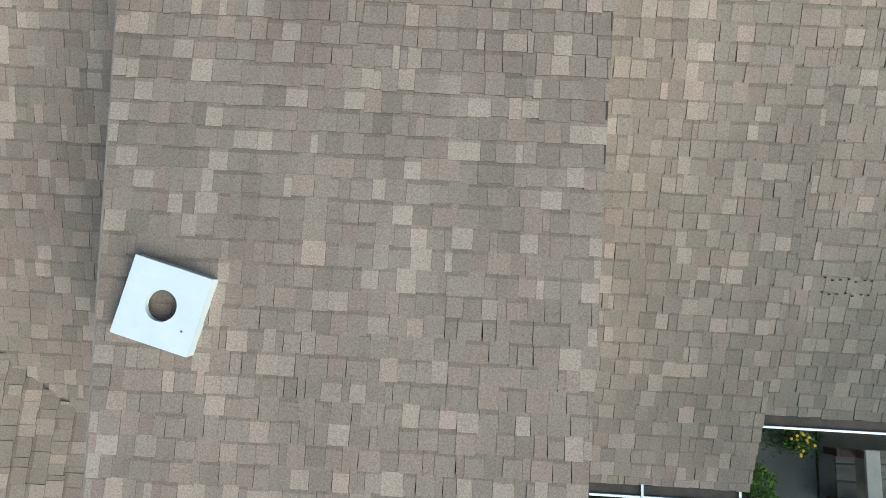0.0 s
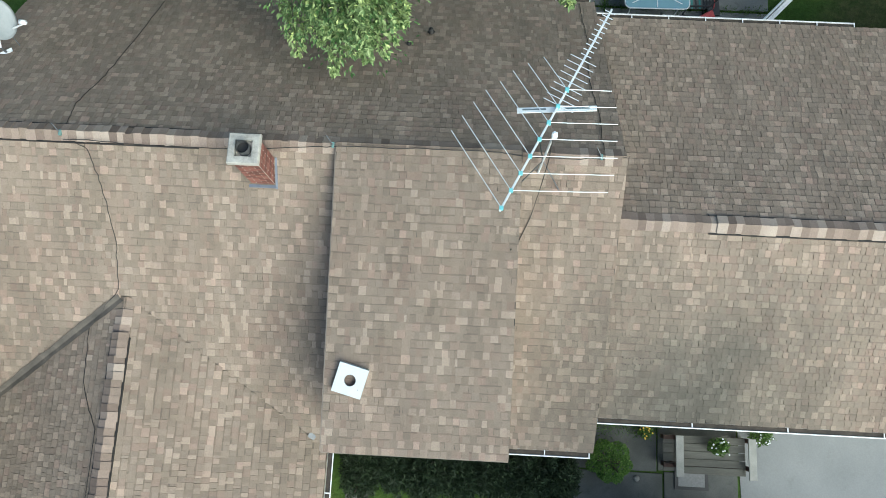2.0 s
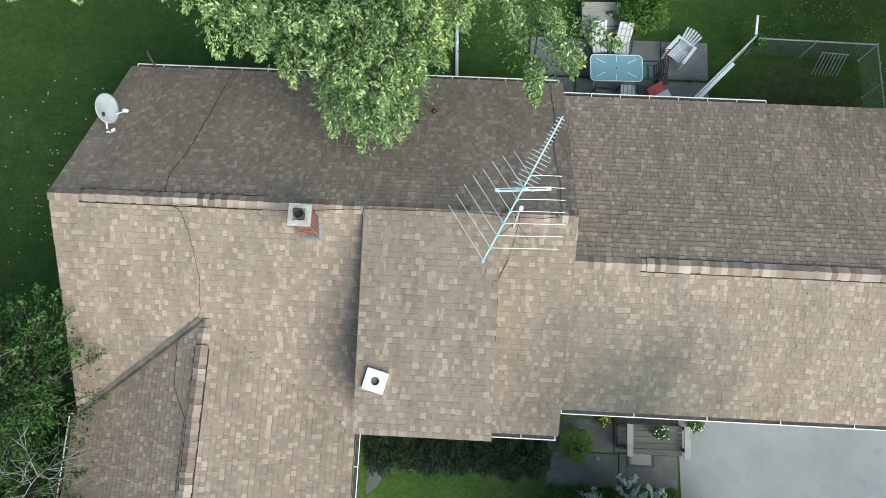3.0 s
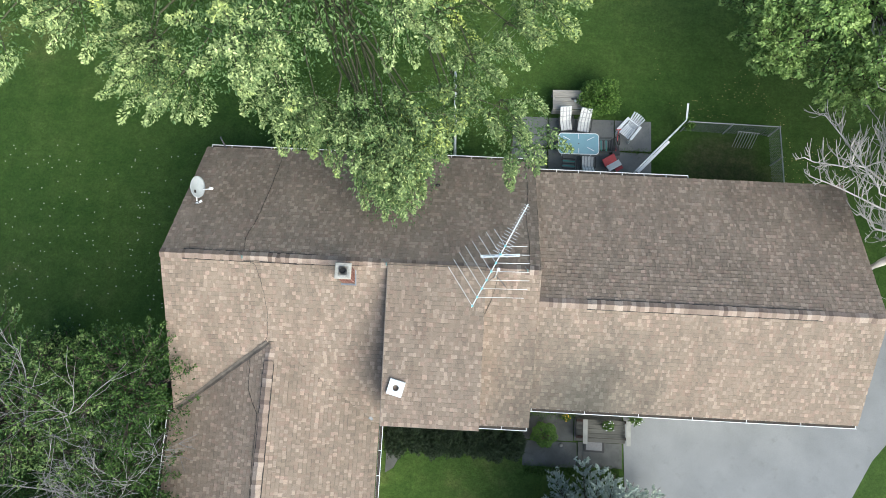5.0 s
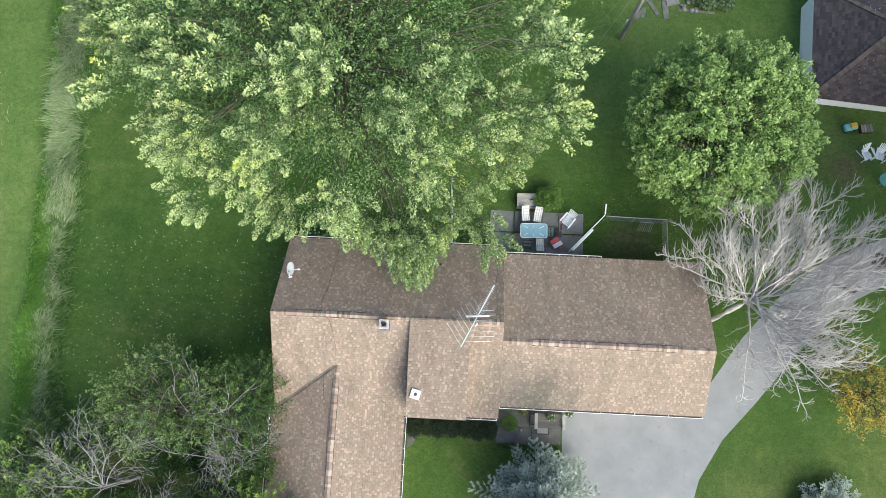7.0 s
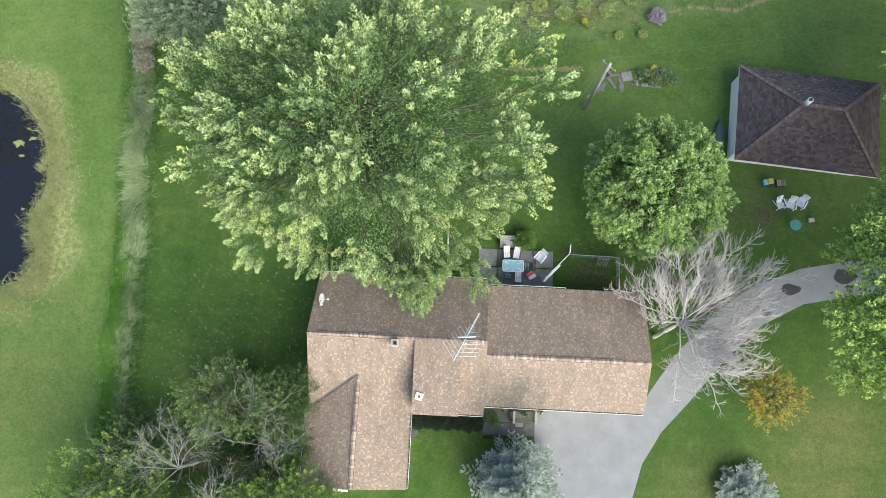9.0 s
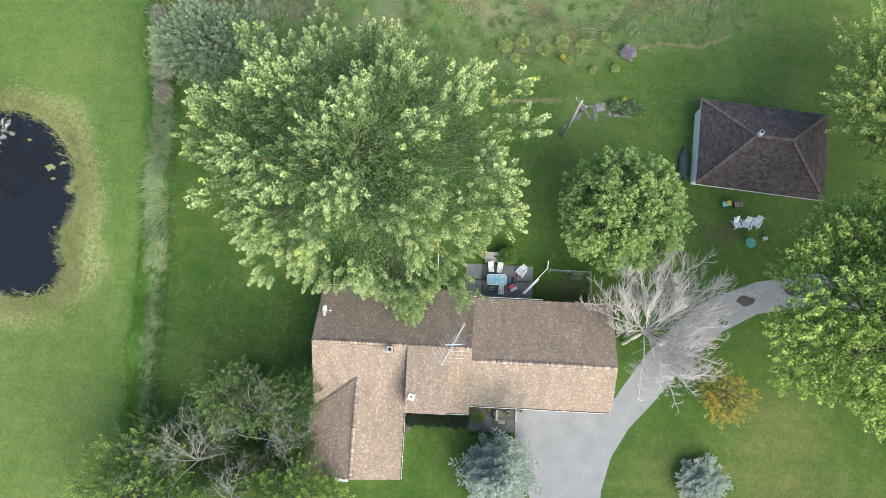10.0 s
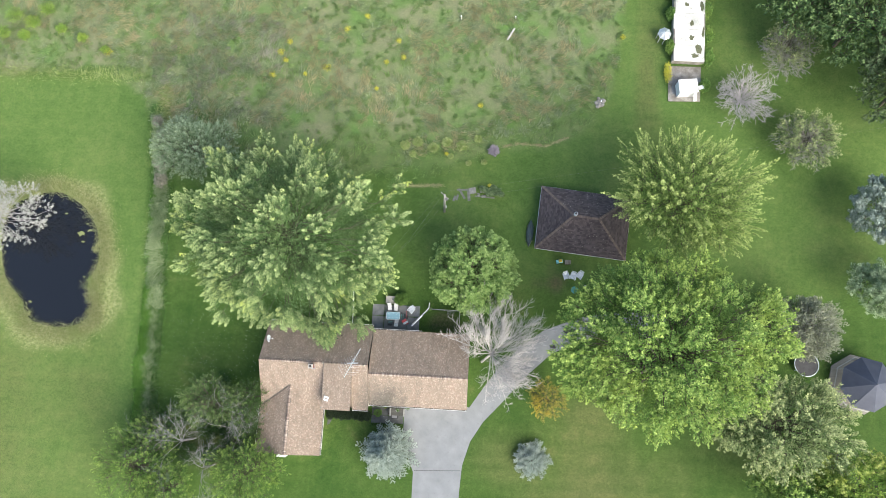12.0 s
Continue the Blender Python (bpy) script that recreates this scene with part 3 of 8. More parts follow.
SINGLE = []
for plane in PLANES:
    O, A, D, N, k = frame_of(plane)
    name, o, al, dn, s, run, spans = plane
    # deck below the shingles
    a0, b0 = spans(0)[0]
    a1, b1 = (a0, b0) if name == "south" else spans(run)[0]
    top = [O + A * u + D * (r * k) + N * -0.012 for u, r in ((a0, 0), (b0, 0), (b1, run), (a1, run))]
    bot = [p - np.array([0, 0, 0.10]) for p in top]
    dv = top + bot
    dq = [[0, 1, 2, 3], [7, 6, 5, 4], [0, 4, 5, 1], [1, 5, 6, 2], [2, 6, 7, 3], [3, 7, 4, 0]]
    roof = put("roof", quads("roof", np.array(dv), np.array(dq), M_DECK if name in ("south", "wing_east", "wing_west") else M_FELT), house)
    T = tabs_of(plane)
    if name == "dormer":
        near = T[:, 2] > 2.3
        order = np.flatnonzero(near)[:300]
        SINGLE.append((plane, roof, T[order]))
        T = np.delete(T, order, axis=0)
    V, Q, F = tab_arrays(plane, T)
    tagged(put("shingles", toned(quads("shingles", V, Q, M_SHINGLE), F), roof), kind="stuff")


def wall(name, x0, x1, y0, y1, z1):
    part(name, box_bm(x0, x1, y0, y1, 0, z1), M_SIDING, house)


def gable(name, pts, thick, axis, mat=M_SIDING):
    """An upright wall over an outline, thick along one axis."""
    bm = bmesh.new()
    a = [bm.verts.new(p) for p in pts]
    off = Vector(axis) * thick
    b = [bm.verts.new(Vector(p) + off) for p in pts]
    bm.faces.new(a)
    bm.faces.new(b[::-1])
    for i in range(len(a)):
        j = (i + 1) % len(a)
        bm.faces.new((a[i], b[i], b[j], a[j]))
    bmesh.ops.recalc_face_normals(bm, faces=bm.faces)
    part(name, bm, mat, house)


# dark strip laid along the west valley to paint its line of shade
M_VALLEY = surface("dark_valley_shade", [(0.05, 0.045, 0.04), (0.09, 0.08, 0.07), (0.15, 0.13, 0.11)], 3, 0.85, 40, 0.4)
for sd, r1 in ((-1, 3.4),):
    rows = []
    for i in range(19):
        r_ = 0.1 + (r1 - 0.1) * i / 18
        x, y, z = WX + sd * r_, 1.126 - 0.722 * r_, WZ - W_S * r_
        w = 0.075 * rng.uniform(0.85, 1.2)
        rows.append([(x + sd * w * 0.6, y + w, z + S_S * w + 0.028), (x, y, z + 0.03), (x - sd * w, y - w * 0.6, z + W_S * w + 0.028)])
    V = np.array(rows).reshape(-1, 3)
    Q = [[3 * i + k, 3 * i + k + 1, 3 * i + k + 4, 3 * i + k + 3] for i in range(18) for k in range(2)]
    put("valley_shade", quads("valley_shade", np.concatenate([V, V - np.array([0, 0, 0.006])]), np.array(Q + [[a + len(V) for a in q[::-1]] for q in Q]), M_VALLEY), house, "dark strip painted for the shade along the valley")
part("valley_foot", bar_bm((-3.02, -1.26, 2.71), (-2.9, -1.33, 2.67), 0.1, 0.012), M_STEEL, house, "bent grey flashing at the valley's foot")

T = 0.16
# outer walls, under the eaves
for nm, x0, x1, y0, y1 in (("wall", -9.5, 2.3, 7.62, 7.78), ("wall", -2.4, 2.2, -0.95, -0.79), ("wall", -9.5, -9.34, -6.2, -1.0), ("wall", -3.2, -3.04, -6.2, -0.95),
                           ("wall", 2.7, 13.3, 7.2, 7.36), ("wall", 2.3, 13.3, -0.18, -0.02)):
    wall(nm, x0, x1, y0, y1, 2.55)
gable("gable_wall", [(-9.5, -1.0, 0), (-9.5, 7.7, 0), (-9.5, 7.7, 2.72), (-9.5, 3.7, 5.2), (-9.5, -1.0, 2.68)], T, (1, 0, 0))
gable("gable_wall", [(2.12, -0.9, 0), (2.12, 7.7, 0), (2.12, 7.7, 2.72), (2.12, 3.7, 5.2), (2.12, -0.9, 2.75)], T, (1, 0, 0))
gable("gable_wall", [(13.2, -0.1, 0), (13.2, 7.3, 0), (13.2, 7.3, 2.72), (13.2, 2.78, 4.57), (13.2, -0.1, 2.84)], T, (1, 0, 0))
gable("gable_wall", [(-9.4, -6.2, 0), (-3.1, -6.2, 0), (-3.1, -6.2, 2.55), (-6.34, -6.2, 3.8), (-9.4, -6.2, 2.6)], T, (0, 1, 0))
# cheeks and face of the raised dormer
gable("dormer_cheek", [(-2.36, 3.6, 5.2), (-2.36, -1.15, 4.40), (-2.36, -1.15, 2.6)], T, (1, 0, 0), M_TANSIDING)
gable("dormer_cheek", [(0.46, 3.6, 5.2), (0.46, -1.15, 4.40), (0.46, -1.15, 2.6)], T, (1, 0, 0), M_TANSIDING)
gable("dormer_face", [(-2.36, -1.15, 2.5), (0.62, -1.15, 2.5), (0.62, -1.15, 4.40), (-2.36, -1.15, 4.40)], T, (0, 1, 0), M_TANSIDING)

# ---- trees ----


def leaves_at(C, size, spread_dir, r, droop=0.25, aspect=0.42):
    """Folded leaf blades at points C; spread_dir leans them outward."""
    n = len(C)
    d = spread_dir + r.normal(0, 0.75, (n, 3)) + np.array([0, 0, -droop])
    d /= np.linalg.norm(d, axis=1)[:, None] + 1e-9
    up = r.normal(0, 0.55, (n, 3)) + np.array([0, 0, 1.0])
    s = np.cross(d, up)
    s /= np.linalg.norm(s, axis=1)[:, None] + 1e-9
    nn = np.cross(s, d)
    L = (size * r.uniform(0.6, 1.25, n))[:, None]
    W = L * aspect * r.uniform(0.8, 1.2, n)[:, None]
    V = np.stack([C - d * L * 0.5, C + s * W * 0.5 + nn * W * 0.18 - d * L * 0.05, C + d * L * 0.5, C - s * W * 0.5 + nn * W * 0.18 - d * L * 0.05], 1).reshape(-1, 3)
    Q = np.arange(n * 4).reshape(-1, 4)
    return V, Q


def bent(a, b, r, sag=0.0, n=5, wob=0.06):
    a, b = np.asarray(a, float), np.asarray(b, float)
    t = np.linspace(0, 1, n)[:, None]
    p = a + (b - a) * t
    p[:, 2] += sag * np.sin(np.pi * t[:, 0])
    p[1:-1] += r.normal(0, wob * np.linalg.norm(b - a), (n - 2, 3))
    return p


def leafy_tree(name, label, category, base, top, centre, radii, leaf_mat, limbs=60, leaves=60000, size=0.15, plume=(1.4, 0.34, 8), seed=1, low=-0.35, bark=None, rough=0.12, extra=(), droop=0.1, group="", aspect=0.42, fill=0.14, fan=0.5, rise=1.0, deep=0.3, splay=0.5, skirt=0.35, near=None, boughs=0, gather=0.4):
    """Trunk and limbs; each limb ends in a tuft of leafy fingers that stand side by side and point outward."""
    r = np.random.default_rng(seed)
    ob = thing(name, label, category, base, group=group)
    B = np.array(base, float)
    C = np.array(centre, float) - B
    R = np.array(radii, float)
    P_len, P_rad, P_n = plume
    i = np.arange(limbs) + 0.5
    zz = 1 - (1 - low) * i / limbs
    ph = i * 2.399963 + r.uniform(0, 6)
    q = np.sqrt(np.clip(1 - zz * zz, 0, 1))
    D = np.stack([q * np.cos(ph), q * np.sin(ph), zz], 1) + r.normal(0, 0.13, (limbs, 3))
    D /= np.linalg.norm(D, axis=1)[:, None]
    lift_ = np.zeros(limbs)
    if boughs:
        # limbs draw together into great boughs, some riding higher than others, with gaps between
        j = np.arange(boughs) + 0.5
        bz = 1 - (1 - low) * j / boughs
        bp_ = j * 2.399963 + r.uniform(0, 6)
        bq = np.sqrt(np.clip(1 - bz * bz, 0, 1))
        G = np.stack([bq * np.cos(bp_), bq * np.sin(bp_), bz], 1) + r.normal(0, 0.1, (boughs, 3))
        G /= np.linalg.norm(G, axis=1)[:, None]
        own = np.argmax(D @ G.T, axis=1)
        D = D * (1 - gather) + G[own] * gather
        D /= np.linalg.norm(D, axis=1)[:, None]
        lift_ = np.clip(r.normal(0, 0.08, boughs), -0.14, 0.07)[own]
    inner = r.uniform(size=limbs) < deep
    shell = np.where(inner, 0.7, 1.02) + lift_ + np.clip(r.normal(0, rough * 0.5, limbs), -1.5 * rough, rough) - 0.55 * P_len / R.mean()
    # outer and higher limbs paler, inner ones duller: light painted by depth
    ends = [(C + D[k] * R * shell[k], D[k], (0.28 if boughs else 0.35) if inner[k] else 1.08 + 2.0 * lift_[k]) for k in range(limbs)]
    for e in extra:
        v = np.array(e[:3]) - B
        # overhang kept duller, with the crown's shade painted into it
        ends.append((v, (v - C) / np.linalg.norm(v - C), 0.42))
    rad0 = max(0.12, 0.022 * top)
    trunk_top = np.array([C[0] * 0.7, C[1] * 0.7, C[2] + R[2] * 0.2])
    tp = bent((0, 0, -0.1), trunk_top, r, 0, 7, 0.02)
    wood = [tube_arrays(tp, np.linspace(rad0, rad0 * 0.25, 7), 9)]
    crown_pts, crown_dir, young_lit = [], [], []
    budget = leaves * (1 - fill) / (len(ends) * P_n * (1 + skirt))
    sizes = []
    for k_, (c_, d_, limb_lit) in enumerate(ends):
        fine = k_ >= limbs
        close = near is not None and not fine and c_[1] + B[1] < near
        fork = tp[min(6, 2 + int(4 * np.clip((c_[2] / max(1e-3, trunk_top[2])) * 0.7, 0, 1)))]
        wood.append(tube_arrays(bent(fork, c_, r, 0.2, 6, 0.035), np.linspace(rad0 * 0.26 * r.uniform(0.6, 1.0), 0.02, 6), 5))
        axis = d_ * np.array([1, 1, 0.4]) + np.array([0, 0, 0.25 if fine else rise]) + r.normal(0, 0.16, 3)
        axis /= np.linalg.norm(axis)
        t1 = np.cross(axis, (0.31, 0.2, 0.93))
        t1 /= np.linalg.norm(t1)
        t2 = np.cross(axis, t1)
        m = int(budget * P_n * skirt * (1.5 if fine else 2.0 if close else 0.85 if near else 1.0))
        ball = r.normal(0, 1, (m, 3))
        ball *= (r.uniform(0, 1, m) ** 0.4 / np.linalg.norm(ball, axis=1))[:, None] * np.array([0.8, 0.8, 0.45]) * P_len * (0.55 + splay)
        crown_pts.append(c_ + ball + axis * 0.1 * P_len)
        crown_dir.append(ball * 1.2 + axis * 0.3)
        young_lit.append(np.zeros(m))
        sizes.append(np.full(m, size * (0.6 if fine else 0.7 if close else 1.1)))
        tuft_lit = limb_lit * r.uniform(0.6, 1.2)
        size_k = r.uniform(0.8, 1.2)
        for k in range(P_n):
            az = 2.399963 * k + r.uniform(-0.4, 0.4)
            tilt = fan * math.sqrt(k / P_n) * 1.25
            out_ = t1 * math.cos(az) + t2 * math.sin(az)
            pd = axis + out_ * tilt + r.normal(0, 0.08, 3)
            pd /= np.linalg.norm(pd)
            ln = P_len * size_k * r.uniform(0.65, 1.25) * (1.15 - 0.4 * k / P_n) * (0.8 if fine else 1.0)
            rd = P_rad * size_k * r.uniform(0.8, 1.2)
            # short plumes sit lower down the limb, long ones carry the tip
            root = c_ + pd * ln * 0.1 + out_ * (splay * P_len * math.sqrt(k / P_n)) - axis * P_len * 0.3 * (k / P_n)
            s1 = np.cross(pd, (0.2, 0.9, 0.37))
            s1 /= np.linalg.norm(s1)
            s2 = np.cross(pd, s1)
            m = int(budget * r.uniform(0.8, 1.2) * size_k * (2.3 if fine else 2.0 if close else 0.85 if near else 1.0))
            sizes.append(np.full(m, size * (0.74 if fine else 0.68 if close else 1.08 if near else 1.0)))
            u = r.beta(1.15, 1.0, m)
            th = r.uniform(0, 6.2832, m)
            lump = 0.75 + 0.35 * np.sin(u * 9 + th * 2 + r.uniform(0, 6)) * np.cos(th + u * 5)
            wdt = rd * (np.sin(np.pi * np.clip(0.16 + 0.8 * u, 0, 1)) ** 0.7) * lump * np.sqrt(r.uniform(0.35, 1.1, m))
            rad_d = s1 * np.cos(th)[:, None] + s2 * np.sin(th)[:, None]
            pts = root + pd * (u * ln)[:, None] + rad_d * wdt[:, None]
            pts[:, 2] -= 0.12 * ln * u * u * (1 - pd[2])
            crown_pts.append(pts)
            crown_dir.append(pd * (0.5 + 0.7 * u)[:, None] + rad_d * 0.75)
            # finger ends and upward faces take more pale colour, painted as if lit
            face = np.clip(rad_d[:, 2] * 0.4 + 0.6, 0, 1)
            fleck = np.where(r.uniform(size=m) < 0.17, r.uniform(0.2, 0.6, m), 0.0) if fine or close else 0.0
            young_lit.append(np.clip(tuft_lit * (0.03 + 0.97 * u ** (0.9 if boughs else 1.15)) * face + fleck + r.normal(0, 0.07, m), 0, 0.92))
            wood.append(tube_arrays(np.stack([c_ - axis * 0.3 * P_len, root + pd * ln * 0.3, root + pd * ln * 0.8]), [0.02, 0.014, 0.006], 3))
    m = int(leaves * fill)
    d_ = r.normal(0, 1, (m, 3))
    d_ /= np.linalg.norm(d_, axis=1)[:, None]
    d_[:, 2] = np.abs(d_[:, 2]) * 1.1 - 0.35
    lump = np.array([noise.noise((v[0] * 3.1 + seed, v[1] * 3.1, v[2] * 3.1)) for v in d_])
    crown_pts.append(C + d_ * R * (r.uniform(0.62, 0.84, m) + 0.16 * lump)[:, None])
    crown_dir.append(d_)
    young_lit.append(np.zeros(m))
    sizes.append(np.full(m, size))
    V, Q = joined(wood)
    put("trunk", quads("trunk", V, Q, bark or M_BARK, True), ob)
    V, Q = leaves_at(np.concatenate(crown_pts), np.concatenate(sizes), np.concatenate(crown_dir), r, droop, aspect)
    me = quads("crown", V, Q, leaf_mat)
    at = me.attributes.new("young_lit", "FLOAT", "POINT")
    at.data.foreach_set("value", np.repeat(np.concatenate(young_lit), 4).astype(np.float32))
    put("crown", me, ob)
    return ob


def twigs_of(base, dirs, length, r, depth, rad, out, bend=0.25, wind=(0, 0, 0)):
    """Bare branches, forking."""
    d = np.array(dirs, float)
    d /= np.linalg.norm(d)
    p = [np.array(base, float)]
    n = 4 if rad > 0.012 else 3
    cur = d.copy()
    for i in range(n):
        cur = cur + r.normal(0, bend, 3) * 0.35 + np.array(wind) * 0.12
        cur /= np.linalg.norm(cur)
        p.append(p[-1] + cur * length / n)
    out.append(tube_arrays(p, np.linspace(rad, rad * 0.45, n + 1), 6 if rad > 0.05 else 3))
    if depth == 0:
        return
    k = r.integers(3, 7)
    for j in range(k):
        at = p[r.integers(1, n + 1)] if j else p[-1]
        nd = cur + r.normal(0, 0.55, 3)
        nd[2] = nd[2] * 0.8 + 0.05
        twigs_of(at, nd, length * r.uniform(0.5, 0.8), r, depth - 1, max(0.0085, rad * 0.47), out, bend, wind)


def bare_tree(name, label, base, limbs, seed, rad=0.22, depth=3, mat=None, wind=(0, 0, 0), group=""):
    r = np.random.default_rng(seed)
    ob = thing(name, label, "tree", base, group=group)
    trunk, twig = [], []
    for d, l, a in limbs:
        twigs_of(a, d, l, r, depth, rad * 0.6, twig, 0.45, wind)
        trunk.append(tube_arrays(bent((0, 0, -0.1), a, r, 0, 6, 0.006), np.linspace(rad, rad * 0.6, 6), 9))
    V, Q = joined(trunk)
    put("trunk", quads("trunk", V, Q, mat or M_PALEBARK, True), ob)
    V, Q = joined(twig)
    put("branchwork", quads("branchwork", V, Q, mat or M_PALEBARK, True), ob)
    return ob


def feathered_tree(name, label, base, hub, ends, seed, rad, limb_rad, twigs, mat, wind=(0, 0, 0), group="", spray=1.0):
    """A bare tree: a leaning trunk, long limbs that bow upward, and side twigs swept along them."""
    r = np.random.default_rng(seed)
    ob = thing(name, label, "tree", base, group=group)
    H = np.array(hub, float)
    stem = bent((0, 0, -0.1), H, r, 0, 6, 0.012)
    trunk = [tube_arrays(stem, np.linspace(rad, rad * 0.75, 6), 9)]
    fine = []
    wd = np.array(wind, float)
    runs = []
    for e in ends:
        E = np.array(e, float)
        a = H + (stem[3] - H) * r.uniform(0, 0.8) + r.normal(0, 0.06, 3)
        runs.append((a, E, limb_rad * r.uniform(0.7, 1.1), 1.0))
        d = E - a
        for _ in range(3):
            u = r.uniform(0.3, 0.75)
            q = a + d * u + np.array([0, 0, 0.14 * np.linalg.norm(d) * math.sin(math.pi * u)])
            sd = np.cross(d, (0, 0, 1.0)) * r.choice([-1, 1]) * r.uniform(0.3, 0.8)
            runs.append((q, q + (d * 0.6 + sd) * r.uniform(0.3, 0.55) + wd * 0.8 + r.normal(0, 0.2, 3), limb_rad * 0.45, 0.6))
    for a, E, w0, share in runs:
        d = E - a
        t = np.linspace(0, 1, 9)[:, None]
        lift = np.array([0, 0, 0.14 * share * np.linalg.norm(d)])
        c1, c2 = a + d * 0.3 - wd * 0.6 * share + lift + r.normal(0, 0.2, 3), a + d * 0.72 - wd * 0.9 * share + lift * 0.7 + r.normal(0, 0.22, 3)
        p = (1 - t) ** 3 * a + 3 * (1 - t) ** 2 * t * c1 + 3 * (1 - t) * t * t * c2 + t ** 3 * E
        p[1:-1] += r.normal(0, 0.04, (7, 3))
        trunk.append(tube_arrays(p, np.linspace(w0, 0.016, 9), 5))
        n = max(4, int(twigs * share * r.uniform(0.8, 1.2)))
        for j in range(n):
            u = 0.15 + 0.85 * (j + r.uniform(0, 1)) / n
            i = min(7, int(u * 8))
            q = p[i] + (p[i + 1] - p[i]) * (u * 8 - i)
            tan = p[i + 1] - p[i]
            tan /= np.linalg.norm(tan)
            sd = np.cross(tan, (0, 0, 1.0)) * (1 if j % 2 else -1)
            g = tan * 0.7 + sd * r.uniform(0.3, 1.0) + np.array([0, 0, r.normal(0.15, 0.35)]) + wd * 0.6
            g /= np.linalg.norm(g)
            L = spray * (0.4 + 0.9 * (1.0 - u)) * r.uniform(0.6, 1.3)
            w = [q]
            for _ in range(3):
                g = g + r.normal(0, 0.18, 3) + wd * 0.22 + tan * 0.12
                g /= np.linalg.norm(g)
                w.append(w[-1] + g * L / 3)
            fine.append(tube_arrays(w, np.linspace(0.02, 0.011, 4), 3))
            for m in range(5):
                b = w[1 + m % 3]
                h = g + r.normal(0, 0.5, 3) + wd * 0.3
                h /= np.linalg.norm(h)
                l2 = spray * r.uniform(0.18, 0.5)
                fine.append(tube_arrays([b, b + h * l2 * 0.5 + r.normal(0, 0.02, 3), b + (h + wd * 0.4) * l2], [0.013, 0.011, 0.008], 3))
    V, Q = joined(trunk)
    put("trunk", quads("trunk", V, Q, mat, True), ob)
    V, Q = joined(fine)
    put("branchwork", quads("branchwork", V, Q, mat, True), ob)
    return ob


def spruce(name, label, base, height, radius, mat, n, seed, size=0.22, tiers=16, category="spruce"):
    """A cone of drooping boughs in whorls, bristling with needles."""
    r = np.random.default_rng(seed)
    ob = thing(name, label, category, base)
    wood = [tube_arrays(bent((0, 0, 0), (0, 0, height), r, 0, 6, 0.004), np.linspace(0.02 * height, 0.02, 6), 8)]
    pts, dirs, tips = [], [], []
    boughs = []
    for t in range(tiers):
        f = (t + 0.4) / tiers
        z = 0.25 + (height - 0.4) * f
        L = radius * (1 - f) ** 0.85 + 0.12
        m = int(8 + 12 * (1 - f))
        for k in range(m):
            a = 6.283 * (k + r.uniform(-0.4, 0.4)) / m + t * 0.7
            boughs.append((z + r.normal(0, 0.1), L * r.uniform(0.75, 1.15), a))
    tot = sum(b[1] for b in boughs)
    for z, L, a in boughs:
        d = np.array([math.cos(a), math.sin(a), 0.16])
        a0 = np.array([0, 0, z])
        p = np.stack([a0, a0 + d * L * 0.55 + np.array([0, 0, 0.02]), a0 + d * L + np.array([0, 0, -0.06 * L])])
        wood.append(tube_arrays(p, [0.03, 0.02, 0.008], 4))
        side = np.array([-d[1], d[0], 0])
        m = max(8, int(n * L / tot))
        # sprigs leave the bough in pairs, sweeping forward
        pair = r.integers(0, 9, m) / 9.0
        sgn = np.where(r.uniform(size=m) < 0.5, -1.0, 1.0)
        u = r.uniform(0, 1, m)
        reach = (0.2 * L + 0.12) * (1.1 - 0.8 * pair)
        along = 0.12 + 0.88 * pair
        q = a0 + d * (along * L)[:, None] + (d * 0.75)[None] * (u * reach)[:, None] + side * (sgn * u * reach * 0.75)[:, None]
        q += r.normal(0, 0.035, (m, 3))
        q[:, 2] -= 0.1 * u * reach + 0.05 * L * along * along - np.abs(r.normal(0, 0.03, m))
        pts.append(q)
        tips.append(np.clip(along * 0.9 - 0.25 + r.normal(0, 0.12, m), 0, 0.9))
        dirs.append(d * 1.1 + side * (sgn * 0.8)[:, None] + np.array([0, 0, 0.5]))
    V, Q = joined(wood)
    put("trunk", quads("trunk", V, Q, M_BARK, True), ob)
    V, Q = leaves_at(np.concatenate(pts), size, np.concatenate(dirs), r, 0.0, 0.36)
    me = quads("crown", V, Q, mat)
    # here it holds only the paler needles of the bough ends
    at = me.attributes.new("young_lit", "FLOAT", "POINT")
    at.data.foreach_set("value", np.repeat(np.concatenate(tips), 4).astype(np.float32))
    put("crown", me, ob)
    return ob


